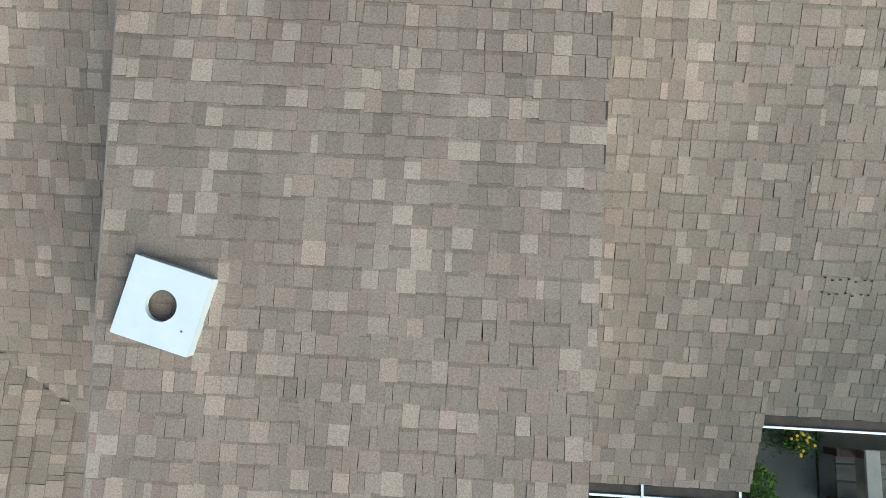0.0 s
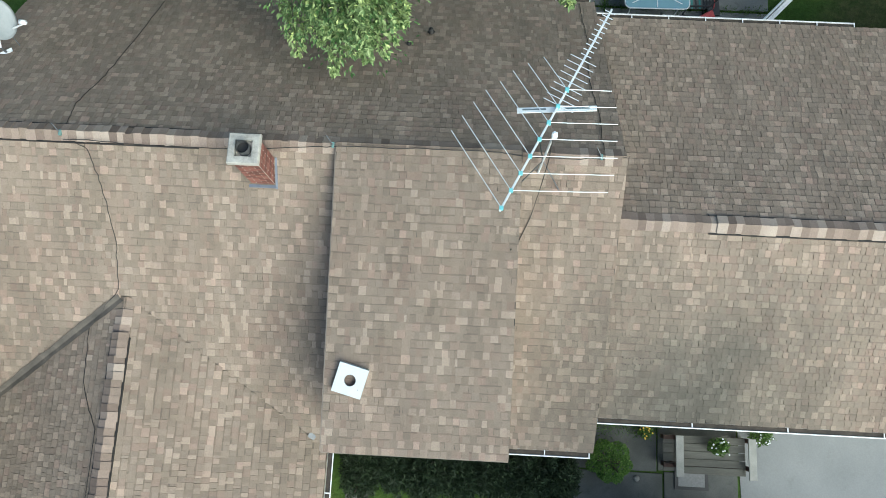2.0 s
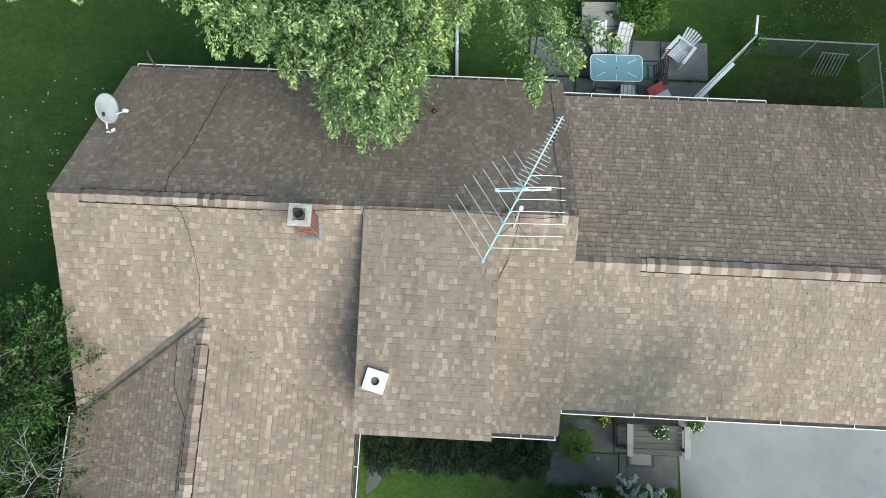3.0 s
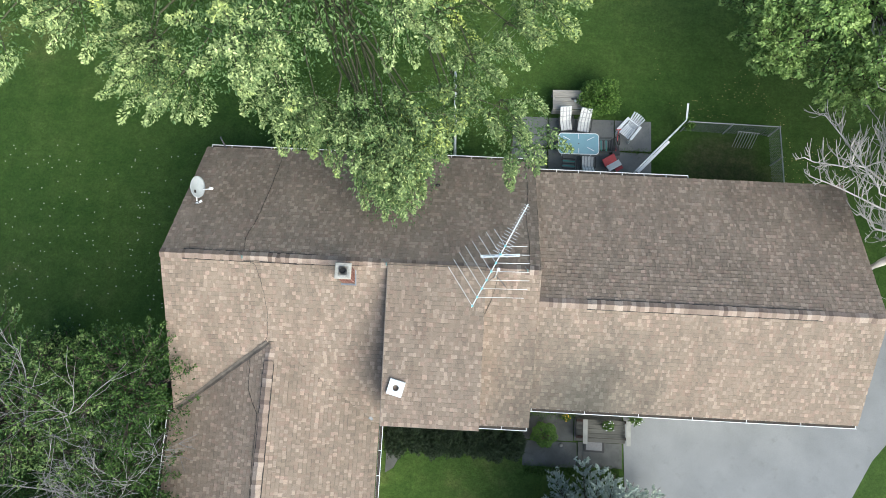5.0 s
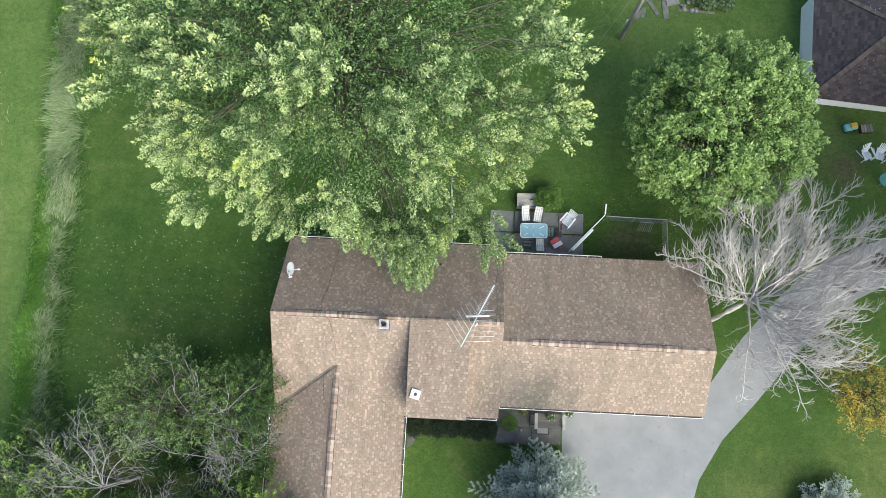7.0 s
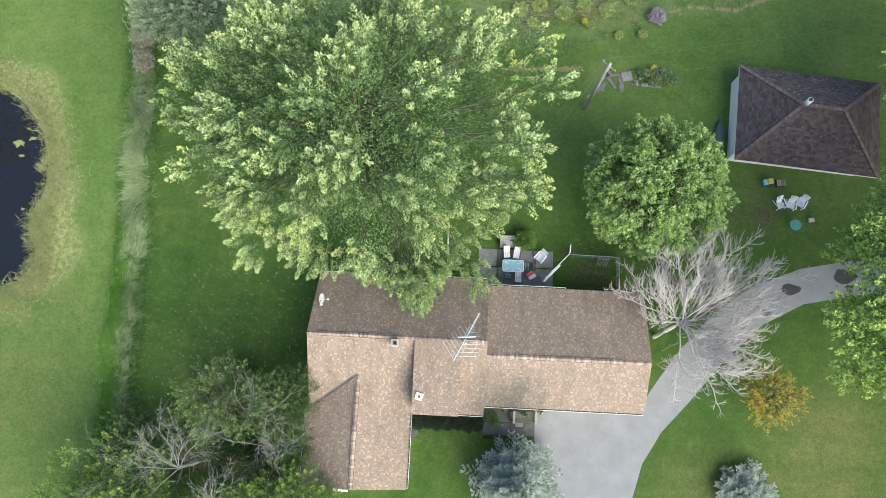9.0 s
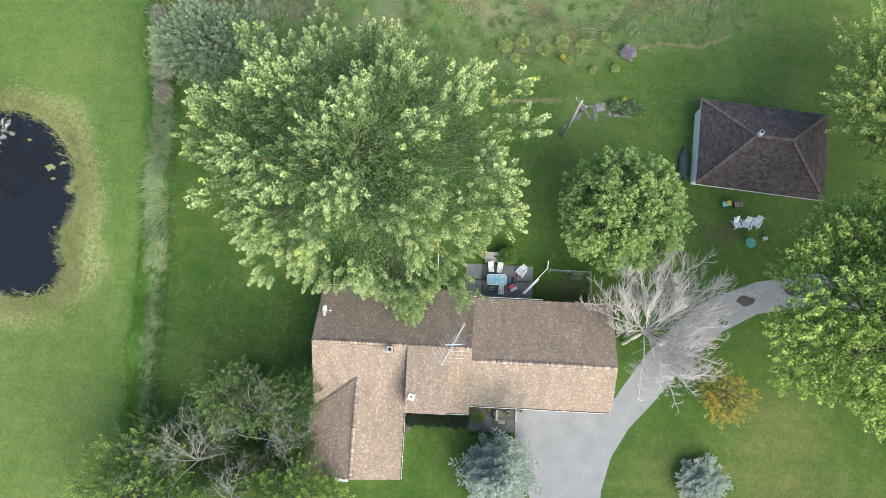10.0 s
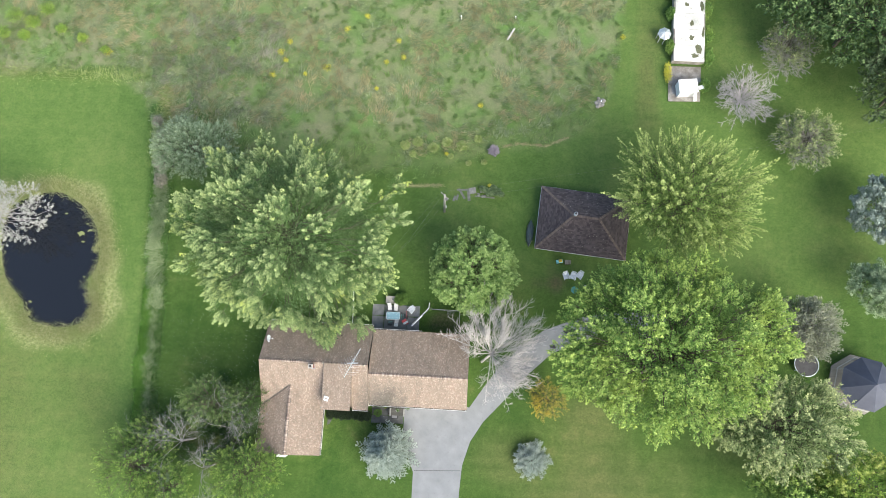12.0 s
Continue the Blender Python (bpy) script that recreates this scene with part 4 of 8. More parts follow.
def shrub(name, label, base, radii, mat, n, size, seed, category="shrub", spiky=0.12, group="", aspect=0.42):
    r = np.random.default_rng(seed)
    ob = thing(name, label, category, base, group=group)
    wood = []
    for k in range(9):
        a = r.uniform(0, 6.28)
        e = np.array([math.cos(a) * radii[0] * 0.6, math.sin(a) * radii[1] * 0.6, radii[2] * r.uniform(0.8, 1.5)])
        wood.append(tube_arrays(bent((0, 0, 0), e, r, 0, 5, 0.05), np.linspace(0.03, 0.008, 5), 4))
    V, Q = joined(wood)
    put("stems", quads("stems", V, Q, M_BARK, True), ob)
    d = r.normal(0, 1, (n, 3))
    d /= np.linalg.norm(d, axis=1)[:, None]
    lump = np.array([noise.noise((v[0] * 2.2 + seed, v[1] * 2.2, v[2] * 2.2)) for v in d])
    rad = (0.86 + 0.35 * lump) * (1 - np.abs(r.normal(0, spiky, n)))
    P = d * rad[:, None] * np.array(radii) + np.array([0, 0, radii[2] * 0.9])
    P[:, 2] = np.maximum(P[:, 2], 0.03)
    V, Q = leaves_at(P, size, d * 1.0, r, 0.0, aspect)
    put("foliage", quads("foliage", V, Q, mat), ob)
    return ob



M_MOSSBARK = surface("mossy_bark", [(0.035, 0.045, 0.022), (0.07, 0.08, 0.045), (0.11, 0.115, 0.075)], 3, 0.9, 25, 0.6, 0.01)
# ---- what stands in the garden: trees and shrubs ----
leafy_tree("maple_tree", "tall spreading silver-leaved tree with yellowing tips beside the house", "tree", (-6.2, 16.0, 0), 17.5, (-7.0, 17.4, 9.8), (11.8, 9.3, 7.4), L_POPLAR,
           limbs=180, leaves=262000, size=0.17, plume=(1.3, 0.31, 7), seed=11, low=-0.3, rough=0.16, fill=0.2, deep=0.33, aspect=0.42, bark=M_MOSSBARK, fan=0.5, splay=0.7, rise=0.8, boughs=42, gather=0.6,
           extra=[(-2.6, 6.5, 5.7), (-3.1, 6.9, 5.9), (-1.9, 7.1, 6.1), (-0.6, 8.8, 6.8), (-4.4, 7.9, 6.3), (-2.4, 7.6, 6.6), (-1.3, 7.9, 6.8), (-2.2, 6.7, 5.8), (-2.9, 7.3, 6.2), (-1.7, 7.6, 6.4), (-3.7, 7.6, 6.3),
                  (-5.6, 8.2, 6.5), (-4.9, 8.4, 6.6), (-6.2, 8.9, 6.9), (-3.3, 8.2, 6.9), (-2.4, 6.2, 5.5), (0.0, 9.8, 7.2), (-2.0, 8.5, 7.0), (1.2, 10.8, 7.6), (1.5, 7.8, 6.1), (1.1, 8.6, 6.5), (2.0, 11.4, 8.0), (2.6, 12.4, 8.4), (1.4, 12.2, 8.6), (3.0, 13.6, 8.8)], near=12.5)
leafy_tree("round_tree", "dense rounded green broadleaf tree on the lawn", "tree", (13.6, 14.6, 0), 10, (13.7, 14.8, 5.6), (4.6, 4.5, 4.1), L_MAPLE, limbs=270, leaves=92000, size=0.145, plume=(0.52, 0.25, 5), deep=0.25, seed=21, rough=0.13, low=-0.6, fan=0.8, aspect=0.6, splay=1.0, fill=0.1)
leafy_tree("broadleaf_tree", "large bright green broadleaf tree beside the drive", "tree", (33.8, 4.8, 0), 18, (33.7, 7.7, 10.6), (10.8, 8.5, 7.6), L_ELM, limbs=230, leaves=112000, size=0.23, plume=(1.15, 0.29, 8), seed=31, low=-0.22, rough=0.14, fill=0.17, deep=0.33, splay=0.75, fan=0.55, aspect=0.5, boughs=70, gather=0.33)
leafy_tree("broadleaf_tree", "feathery pale green tree behind the outbuilding", "tree", (37.0, 23.6, 0), 13, (36.9, 23.6, 7.4), (7.9, 6.3, 5.2), L_CEDAR, limbs=80, leaves=68000, size=0.2, plume=(2.5, 0.29, 7), fill=0.08, deep=0.4, seed=41, low=-0.25, rough=0.2, rise=1.0, fan=0.4, splay=0.5)
spruce("blue_spruce", "silvery blue spruce on the front lawn", (4.95, -5.8, 0), 7.6, 3.4, L_SPRUCE, 72000, 51, 0.17, 17)
spruce("small_spruce", "low rounded pale blue spruce on the lawn", (21.25, -5.8, 0), 1.6, 2.25, L_SPRUCE, 24000, 52, 0.15, 9)
DEAD_ENDS = [(-4.0, 2.4, 5.2), (-3.6, 4.4, 5.6), (-1.8, 7.2, 6.0), (0.6, 7.1, 6.2), (2.6, 7.0, 6.0), (4.0, 6.2, 6.0), (6.5, 5.3, 5.8), (6.2, 4.0, 6.2), (6.6, 2.8, 6.0), (6.5, 0.4, 5.6), (6.1, -1.5, 5.2),
             (4.4, -3.9, 4.8), (3.2, -5.0, 4.4), (0.6, -4.6, 2.6), (-2.2, 1.2, 5.0), (5.0, -2.8, 5.6), (-0.4, 5.2, 7.2), (1.6, 5.2, 7.6), (3.2, 4.4, 7.8), (4.6, 3.4, 7.4), (4.8, 1.6, 7.2), (4.2, 0.0, 6.8),
             (3.4, -1.8, 6.0), (2.4, 3.0, 8.2), (0.4, 3.2, 7.8), (-1.6, 3.4, 6.6), (2.2, -3.2, 5.0), (5.6, 4.8, 6.8)]
feathered_tree("dead_tree", "leafless bleached dead tree leaning over the drive", (15.1, 4.9, 0), (1.3, 1.2, 3.7), DEAD_ENDS, 61, 0.16, 0.062, 18, M_PALEBARK, (0.22, 0.5, 0.1))
leafy_tree("turning_tree", "small tree turning yellow beside the drive", "tree", (22.8, 0.9, 0), 4.2, (22.5, 1.1, 2.3), (2.2, 2.0, 1.6), L_YELLOW, limbs=44, leaves=8000, size=0.12, plume=(0.6, 0.17, 5), seed=71, rough=0.25, splay=0.8, fill=0.03)
M_GREYTWIG = surface("grey_twig", [(0.17, 0.165, 0.165), (0.28, 0.27, 0.27), (0.38, 0.37, 0.37)], 2.5, 0.85, 25, 0.4, 0.01)
M_LILACTWIG = surface("lilac_grey_twig", [(0.27, 0.255, 0.275), (0.38, 0.365, 0.385), (0.48, 0.465, 0.48)], 2.5, 0.85, 25, 0.4, 0.01)
M_SILVERTWIG = surface("silver_twig", [(0.135, 0.14, 0.143), (0.21, 0.215, 0.22), (0.31, 0.315, 0.32)], 2.5, 0.85, 25, 0.4, 0.01)
# thicket west of the wing: living trees, dead ones and dark undergrowth
for k, (lb, mt, bx, by, h, c_, r_, lm, n, sz) in enumerate([
        ("scraggy olive-leaved tree with bare twigs", L_OLIVE, -14.8, -2.4, 8, (-14.5, -1.0, 5.2), (3.8, 2.5, 2.2), 76, 21000, 0.12),
        ("thin dark green tree against the wing's eave", L_HAWTHORN, -11.0, -0.6, 6.5, (-10.9, -0.7, 4.2), (1.5, 2.1, 2.0), 50, 17000, 0.105),
        ("thin dark green tree against the wing's eave", L_HAWTHORN, -11.1, -3.6, 5.5, (-10.9, -3.5, 3.5), (1.3, 1.6, 1.7), 34, 10000, 0.105),
        ("bushy mid-green tree at the thicket's edge", L_THICKET, -23.4, -9.2, 6.5, (-23.0, -8.4, 3.7), (4.2, 4.4, 2.9), 100, 26000, 0.14),
        ("bushy mid-green tree at the thicket's edge", L_THICKET, -19.0, -11.0, 6.5, (-19.2, -11.0, 3.6), (3.2, 2.6, 2.7), 56, 15000, 0.14),
        ("bushy mid-green tree beside the wing's corner", L_THICKET, -10.4, -8.6, 7, (-10.4, -8.5, 4.0), (3.7, 3.2, 2.8), 80, 27000, 0.14),
        ("small green tree in the thicket", L_HAWTHORN, -21.6, -5.0, 5, (-21.8, -4.9, 2.6), (2.8, 2.6, 1.9), 50, 14000, 0.13),
        ("small green tree in the thicket", L_HAWTHORN, -13.2, -6.6, 3.4, (-13.2, -6.6, 1.7), (1.6, 1.3, 1.1), 26, 5000, 0.12)]):
    leafy_tree("thicket_tree", lb, "tree", (bx, by, 0), h, c_, r_, mt, limbs=lm, leaves=n, size=sz, plume=(0.8, 0.2, 5), seed=80 + k, rough=0.25, fill=0.05, splay=0.8, group="thicket by the wing")
for k, (x, y, w, z_) in enumerate([(-17.4, -2.6, 1.7, 1.1), (-19.6, -3.4, 1.6, 1.0), (-21.4, -4.2, 1.5, 0.9), (-16.2, -4.6, 1.7, 1.0), (-14.0, -4.6, 1.5, 0.9), (-12.4, -1.6, 1.5, 1.2), (-18.6, -7.4, 1.7, 1.0), (-16.0, -7.4, 1.6, 0.9), (-12.0, -6.0, 1.4, 1.0), (-18.0, -0.6, 1.3, 0.8), (-15.2, 0.6, 1.2, 0.8), (-11.6, -4.9, 1.2, 0.9)]):
    shrub("undergrowth", "dark green bramble undergrowth beneath the thicket", (x, y, 0), (w, w * 0.9, z_), L_HAWTHORN, 3000, 0.15, 240 + k, "bramble", 0.35, "undergrowth of the thicket")
for k, (b_, zf, ln, dirs_) in enumerate([
        ((-18.0, -5.8, 0), 3.5, 2.5, [(-0.9, 0.35, 0.5), (-0.6, 0.75, 0.6), (0.0, 0.9, 0.6), (-0.95, -0.1, 0.5), (0.45, 0.7, 0.7), (-0.3, 0.4, 0.95), (-0.7, -0.5, 0.6)]),
        ((-12.2, -4.2, 0), 3.0, 1.9, [(0.75, 0.5, 0.5), (0.3, 0.9, 0.6), (-0.7, 0.3, 0.6), (0.95, 0.1, 0.5), (0.5, 0.7, 0.8), (0.6, -0.35, 0.6)]),
        ((-13.4, -2.0, 0), 4.8, 1.9, [(0.1, 0.9, 0.6), (0.4, 0.8, 0.7), (0.8, 0.45, 0.6), (-0.3, 0.8, 0.7), (0.9, 0.1, 0.6)]),
        ((-15.3, -8.6, 0), 3.4, 1.9, [(0.1, 0.8, 0.6), (-0.5, 0.5, 0.7), (0.5, 0.5, 0.7), (-0.1, -0.9, 0.5), (0.3, -0.7, 0.6)])]):
    bare_tree("dead_tree", "bare grey dead tree among the thicket", b_, [(v, ln * (0.95 + 0.1 * (i_ % 4)), (v[0] * 0.2, v[1] * 0.2, zf + 0.45 + 0.15 * (i_ % 3))) for i_, v in enumerate(dirs_)], 91 + k, 0.055, 2 if k == 2 else 3, M_SILVERTWIG, group="dead trees of the thicket")
# shrubs of the strip and the pond
leafy_tree("willow", "blue-green willow at the end of the tall-grass strip", "tree", (-20.9, 28.4, 0), 6, (-20.9, 28.6, 3.8), (5.0, 3.4, 2.6), L_GREY, limbs=70, leaves=30000, size=0.17, plume=(1.1, 0.22, 7), seed=101, low=-0.3, rough=0.2, splay=0.7)
leafy_tree("willow", "pale silvery willow leaning over the pond", "tree", (-46.0, 19.0, 0), 6, (-43.4, 19.3, 3.6), (5.4, 4.2, 2.0), L_FROST, limbs=70, leaves=13000, size=0.15, plume=(0.75, 0.2, 6), seed=102, low=-0.1, bark=M_PALEBARK, rough=0.22, fill=0.0, skirt=0.1, splay=0.9)
for k, (x, y, w) in enumerate([(-26.4, 27.4, 1.2), (-26.2, 25.2, 1.1), (-25.6, 29.2, 1.0), (-26.6, 31.2, 1.1), (-27.6, 33.0, 0.8)]):
    shrub("dead_weeds", "greyish lilac seeding weeds at the end of the strip", (x, y, 0), (w, w * 1.1, 0.6), L_LILAC, 1300, 0.2, 420 + k, "weeds", 0.45, "weeds of the strip")
# far trees to the east
leafy_tree("olive_tree", "broad olive-green tree beside the gazebo", "tree", (46.9, -0.3, 0), 11, (46.7, 0.0, 6.6), (7.1, 5.2, 4.6), L_SILVER, limbs=110, leaves=42000, size=0.23, plume=(1.3, 0.26, 7), seed=121, rough=0.18, fill=0.08, splay=0.6, boughs=34, gather=0.45)
leafy_tree("bright_tree", "bright yellow-green tree at the garden's edge", "tree", (55.0, -6.8, 0), 9, (55.0, -6.8, 5.6), (5.6, 4.4, 4.0), L_LIME, limbs=80, leaves=24000, size=0.26, plume=(1.1, 0.3, 6), seed=122)
leafy_tree("bright_tree", "bright yellow-green tree at the garden's edge", "tree", (48.6, -7.6, 0), 8, (48.6, -7.6, 4.8), (4.6, 3.2, 3.4), L_ELM, limbs=60, leaves=18000, size=0.26, plume=(1.1, 0.3, 6), seed=123)
leafy_tree("grey_tree", "thin grey-green tree on the far lawn", "tree", (50.6, 10.6, 0), 8, (50.4, 10.4, 4.8), (3.0, 3.3, 3.2), L_SAGE, limbs=58, leaves=14000, size=0.24, plume=(1.08, 0.44, 5), seed=124, bark=M_PALEBARK)
leafy_tree("grey_tree", "pale blue-green tree on the far lawn", "tree", (60.0, 15.4, 0), 7, (60.2, 15.4, 4.2), (4.4, 3.2, 3.0), L_GREY, limbs=53, leaves=18000, size=0.26, plume=(1.08, 0.44, 5), seed=125)
leafy_tree("grey_tree", "round pale blue-green tree on the far lawn", "tree", (60.0, 24.4, 0), 7, (60.0, 24.4, 3.8), (3.6, 3.6, 3.2), L_SPRUCE, limbs=65, leaves=22000, size=0.24, plume=(0.76, 0.30, 5), seed=126)
for k, (x, y, rr) in enumerate([(45.3, 38.2, 4.2), (50.6, 44.4, 3.9), (52.2, 32.8, 3.8), (51.3, 10.4, 3.0)]):
    fr = np.random.default_rng(400 + k)
    ends_ = []
    for i_ in range(32):
        a_, q_ = 2.39996 * i_, rr * math.sqrt((i_ + 0.6) / 32) * fr.uniform(0.8, 1.12)
        ends_.append((q_ * math.cos(a_), q_ * math.sin(a_), 3.4 - 1.3 * (q_ / rr) ** 2 + fr.normal(0, 0.25)))
    feathered_tree("bare_fruit_tree", "leafless grey fruit tree on the far lawn", (x, y, 0), (0.1, 0.05, 1.2), ends_, 130 + k, 0.13, 0.05, 7, M_GREYTWIG if k else M_LILACTWIG, group="old fruit trees", spray=0.85)
leafy_tree("sparse_tree", "grey fruit tree with thin leaf", "tree", (50.9, 44.7, 0), 5, (50.9, 44.9, 2.8), (3.3, 3.0, 1.4), L_SILVER, limbs=60, leaves=5200, size=0.16, plume=(0.6, 0.25, 5), seed=136)
leafy_tree("sparse_tree", "thin half-bare tree on the far lawn", "tree", (52.5, 33.1, 0), 5, (52.5, 33.0, 3.0), (3.8, 3.4, 1.7), L_SILVER, limbs=70, leaves=9000, size=0.17, plume=(0.7, 0.25, 5), seed=135)
for k, (x, y, h, rr) in enumerate([(51.5, 49.5, 12, 5.0), (57.5, 46.5, 13, 5.4), (62.0, 38.5, 11, 4.8), (63.0, 48.0, 14, 5.5), (47.0, 56.0, 12, 4.6), (64.5, 43.0, 13, 5.0), (56.5, 54.5, 14, 5.5), (68.0, 36.0, 12, 5.0), (69.0, 46.0, 14, 5.5), (63.0, 57.0, 14, 5.5)]):
    leafy_tree("wood_tree", "dark green tree at the edge of the wood", "tree", (x, y, 0), h, (x, y, h * 0.58), (rr * 1.15, rr * 1.15, h * 0.42), (L_WOODLAND, L_DARKPINE)[k % 3 == 2], limbs=60, leaves=8000, size=0.46, plume=(1.3, 0.36, 6), seed=140 + k, group="edge of the wood", low=-0.2, rough=0.18, splay=0.7, fill=0.12)

G_GOLDEN = leaf_material("golden_flower", [(0.38, 0.4, 0.05), (0.58, 0.56, 0.07), (0.72, 0.68, 0.12)], None)
G_TUSS = leaf_material("tussock_blade", [(0.16, 0.25, 0.06), (0.27, 0.36, 0.12), (0.42, 0.46, 0.24)], None)

# round the house
shrub("boxwood", "clipped round boxwood on the front path", (3.3, -1.68, 0.01), (0.52, 0.5, 0.45), L_BOXWOOD, 6000, 0.055, 161, spiky=0.06)
shrub("patio_shrub", "leafy yellow-green shrub beside the patio", (5.2, 11.75, 0), (0.95, 0.9, 0.75), L_BOXWOOD, 4600, 0.12, 162, spiky=0.2)
shrub("vine", "leafy green vine climbing the fence post", (8.75, 10.72, 0.55), (0.24, 0.3, 0.3), L_BOXWOOD, 500, 0.11, 165, "vine", 0.35)
for k, x in enumerate(np.arange(-2.2, 2.3, 0.72)):
    shrub("yew", "dark clipped yew under the front eave", (float(x), -2.05 + 0.12 * math.sin(k * 2.1), 0), (0.55, 0.72 + 0.1 * math.cos(k * 1.7), 0.75), L_YEW, 6500, 0.12, 170 + k, "hedge", 0.28, "yew hedge", 0.2)
shrub("heather_bush", "low greyish lilac bush at the meadow's edge", (15.45, 30.85, 0), (0.85, 0.8, 0.5), surface("lilac_grey_leaf", [(0.22, 0.2, 0.24), (0.34, 0.31, 0.36)], 4, 0.8), 1600, 0.2, 180, "shrub", 0.45)
for k, (x, y, w) in enumerate([(4.3, 31.2, 0.75), (5.9, 31.7, 0.7), (7.9, 31.0, 0.8), (9.5, 31.8, 0.75), (11.4, 31.4, 0.8), (13.4, 32.4, 0.6), (5.3, 30.1, 0.5), (12.4, 29.2, 0.4), (10.1, 30.0, 0.4), (14.3, 29.4, 0.4)]):
    shrub("grass_tussock", "pale yellow-green grass tussock at the meadow's edge", (x, y, 0), (w, w * 0.95, 0.2), G_TUSS, 1500, 0.24, 181 + k, "tussock", 0.5, "tussocks at the meadow")


L_BED = leaf_material("pale_broad_leaf", [(0.08, 0.14, 0.06), (0.15, 0.23, 0.11), (0.25, 0.34, 0.18)], None)
for k, (x, y, w) in enumerate([(14.6, 25.75, 0.55), (15.3, 25.45, 0.75), (16.0, 25.6, 0.75), (16.5, 25.3, 0.5), (15.6, 26.05, 0.55), (14.2, 25.95, 0.4)]):
    shrub("leafy_plant", "broad-leaved pale green plant in the bed by the pole", (x, y, 0), (w, w * 0.8, 0.4), L_BED, 700, 0.26, 190 + k, "plant", 0.4, "plants of the bed")
shrub("leafy_plant", "yellow-flowered plant at the back of the bed", (15.1, 26.35, 0), (0.3, 0.25, 0.45), G_GOLDEN, 260, 0.1, 197, "plant", 0.4, "plants of the bed")


# ---- grass, weeds and litter ----
def grass_stuff(name, label, P, hgt, wid, mat, seed, lean=0.35, lodged=0.0, stand=1.0):
    r = np.random.default_rng(seed)
    n = len(P)
    a = r.uniform(0, 6.283, n)
    s = np.stack([np.cos(a), np.sin(a), 0 * a], 1)
    h = hgt * r.uniform(0.5, 1.25, n)[:, None]
    tip = np.stack([r.normal(0, lean, n), r.normal(0, lean, n), np.full(n, stand)], 1)
    if lodged:
        turn = np.array([4.5 * noise.noise((p[0] * 0.16, p[1] * 0.16, 2.5)) + 1.2 * noise.noise((p[0] * 0.7, p[1] * 0.7, 9.5)) for p in P])
        tip[:, 0] = tip[:, 0] * 0.7 + np.cos(turn) * lodged
        tip[:, 1] = tip[:, 1] * 0.7 + np.sin(turn) * lodged
    tip = tip * h
    w = wid * r.uniform(0.6, 1.3, n)[:, None]
    V = np.stack([P - s * w, P + s * w, P + tip + s * w * 0.25, P + tip - s * w * 0.25], 1).reshape(-1, 3)
    ob = put(name, quads(name, V, np.arange(n * 4).reshape(-1, 4), mat))
    return tagged(ob, label, "grass", kind="stuff")


G_TALL = leaf_material("tall_grass", [(0.045, 0.12, 0.025), (0.085, 0.19, 0.045), (0.15, 0.27, 0.08), (0.27, 0.36, 0.17)], (0.09, 0.22, 0.04), 0.5, 0.25, through_light=0.4)
G_DRY = leaf_material("dry_reed", [(0.2, 0.24, 0.1), (0.32, 0.35, 0.16), (0.46, 0.47, 0.28)], (0.2, 0.29, 0.09), 0.6, 0.3, through_light=0.4)
gr_ = np.random.default_rng(77)


def tussocks(y0, y1, shift, spread, count, blades, tight):
    """Clumped footings along the uncut strip."""
    cy = gr_.uniform(y0, y1, count)
    cx = strip_x(cy) + shift + gr_.uniform(-spread, spread, count) + np.array([0.45 * noise.noise((0.0, y * 0.22, 6.5)) + 0.25 * noise.noise((0.0, y * 0.8, 2.5)) for y in cy])
    k = gr_.integers(0, count, count * blades)
    return np.stack([cx[k] + gr_.normal(0, tight, len(k)), cy[k] + gr_.normal(0, tight, len(k)), 0 * cx[k]], 1)


G_PLUME = leaf_material("grey_plume_grass", [(0.17, 0.26, 0.11), (0.31, 0.41, 0.21), (0.5, 0.57, 0.37)], None, through_light=0.4)
G_EDGE = leaf_material("fresh_grass", [(0.07, 0.18, 0.025), (0.13, 0.3, 0.05), (0.25, 0.44, 0.105)], None, through_light=0.4)
grass_stuff("tall_grass", "strip of tall uncut grass across the lawn", tussocks(-6, 34, 0.45, 0.95, 640, 42, 0.17), 0.5, 0.024, G_TALL, 1, 0.45, 0.45, 0.35)
grass_stuff("plume_grass", "pale grey plumed grass in the uncut strip", np.concatenate([tussocks(9, 34, -0.05, 0.85, 520, 40, 0.15), tussocks(-5, 9, 0.1, 0.5, 100, 34, 0.14)]), 0.75, 0.026, G_PLUME, 9, 0.4, 0.5, 0.35)
grass_stuff("tall_grass", "fresh bright green grass along the strip's edge", np.concatenate([tussocks(-5, 12, -0.75, 0.5, 520, 42, 0.16), tussocks(12, 25, -0.85, 0.2, 90, 40, 0.11)]), 0.5, 0.026, G_EDGE, 6, 0.4, 0.4, 0.35)
idx = gr_.integers(0, len(POND_LINE), 22000)
mid_ = POND_LINE.mean(axis=0)
off = np.abs(gr_.normal(0.9, 0.85, len(idx)))
dirs_ = POND_LINE[idx] - mid_
dirs_ /= np.linalg.norm(dirs_, axis=1)[:, None]
bp = POND_LINE[idx] + dirs_ * off[:, None] + gr_.normal(0, 0.35, (len(idx), 2))
grass_stuff("reeds", "dry yellow reeds round the pond", np.stack([bp[:, 0], bp[:, 1], np.full(len(bp), -0.12)], 1), 0.3, 0.02, G_DRY, 2, 0.9)


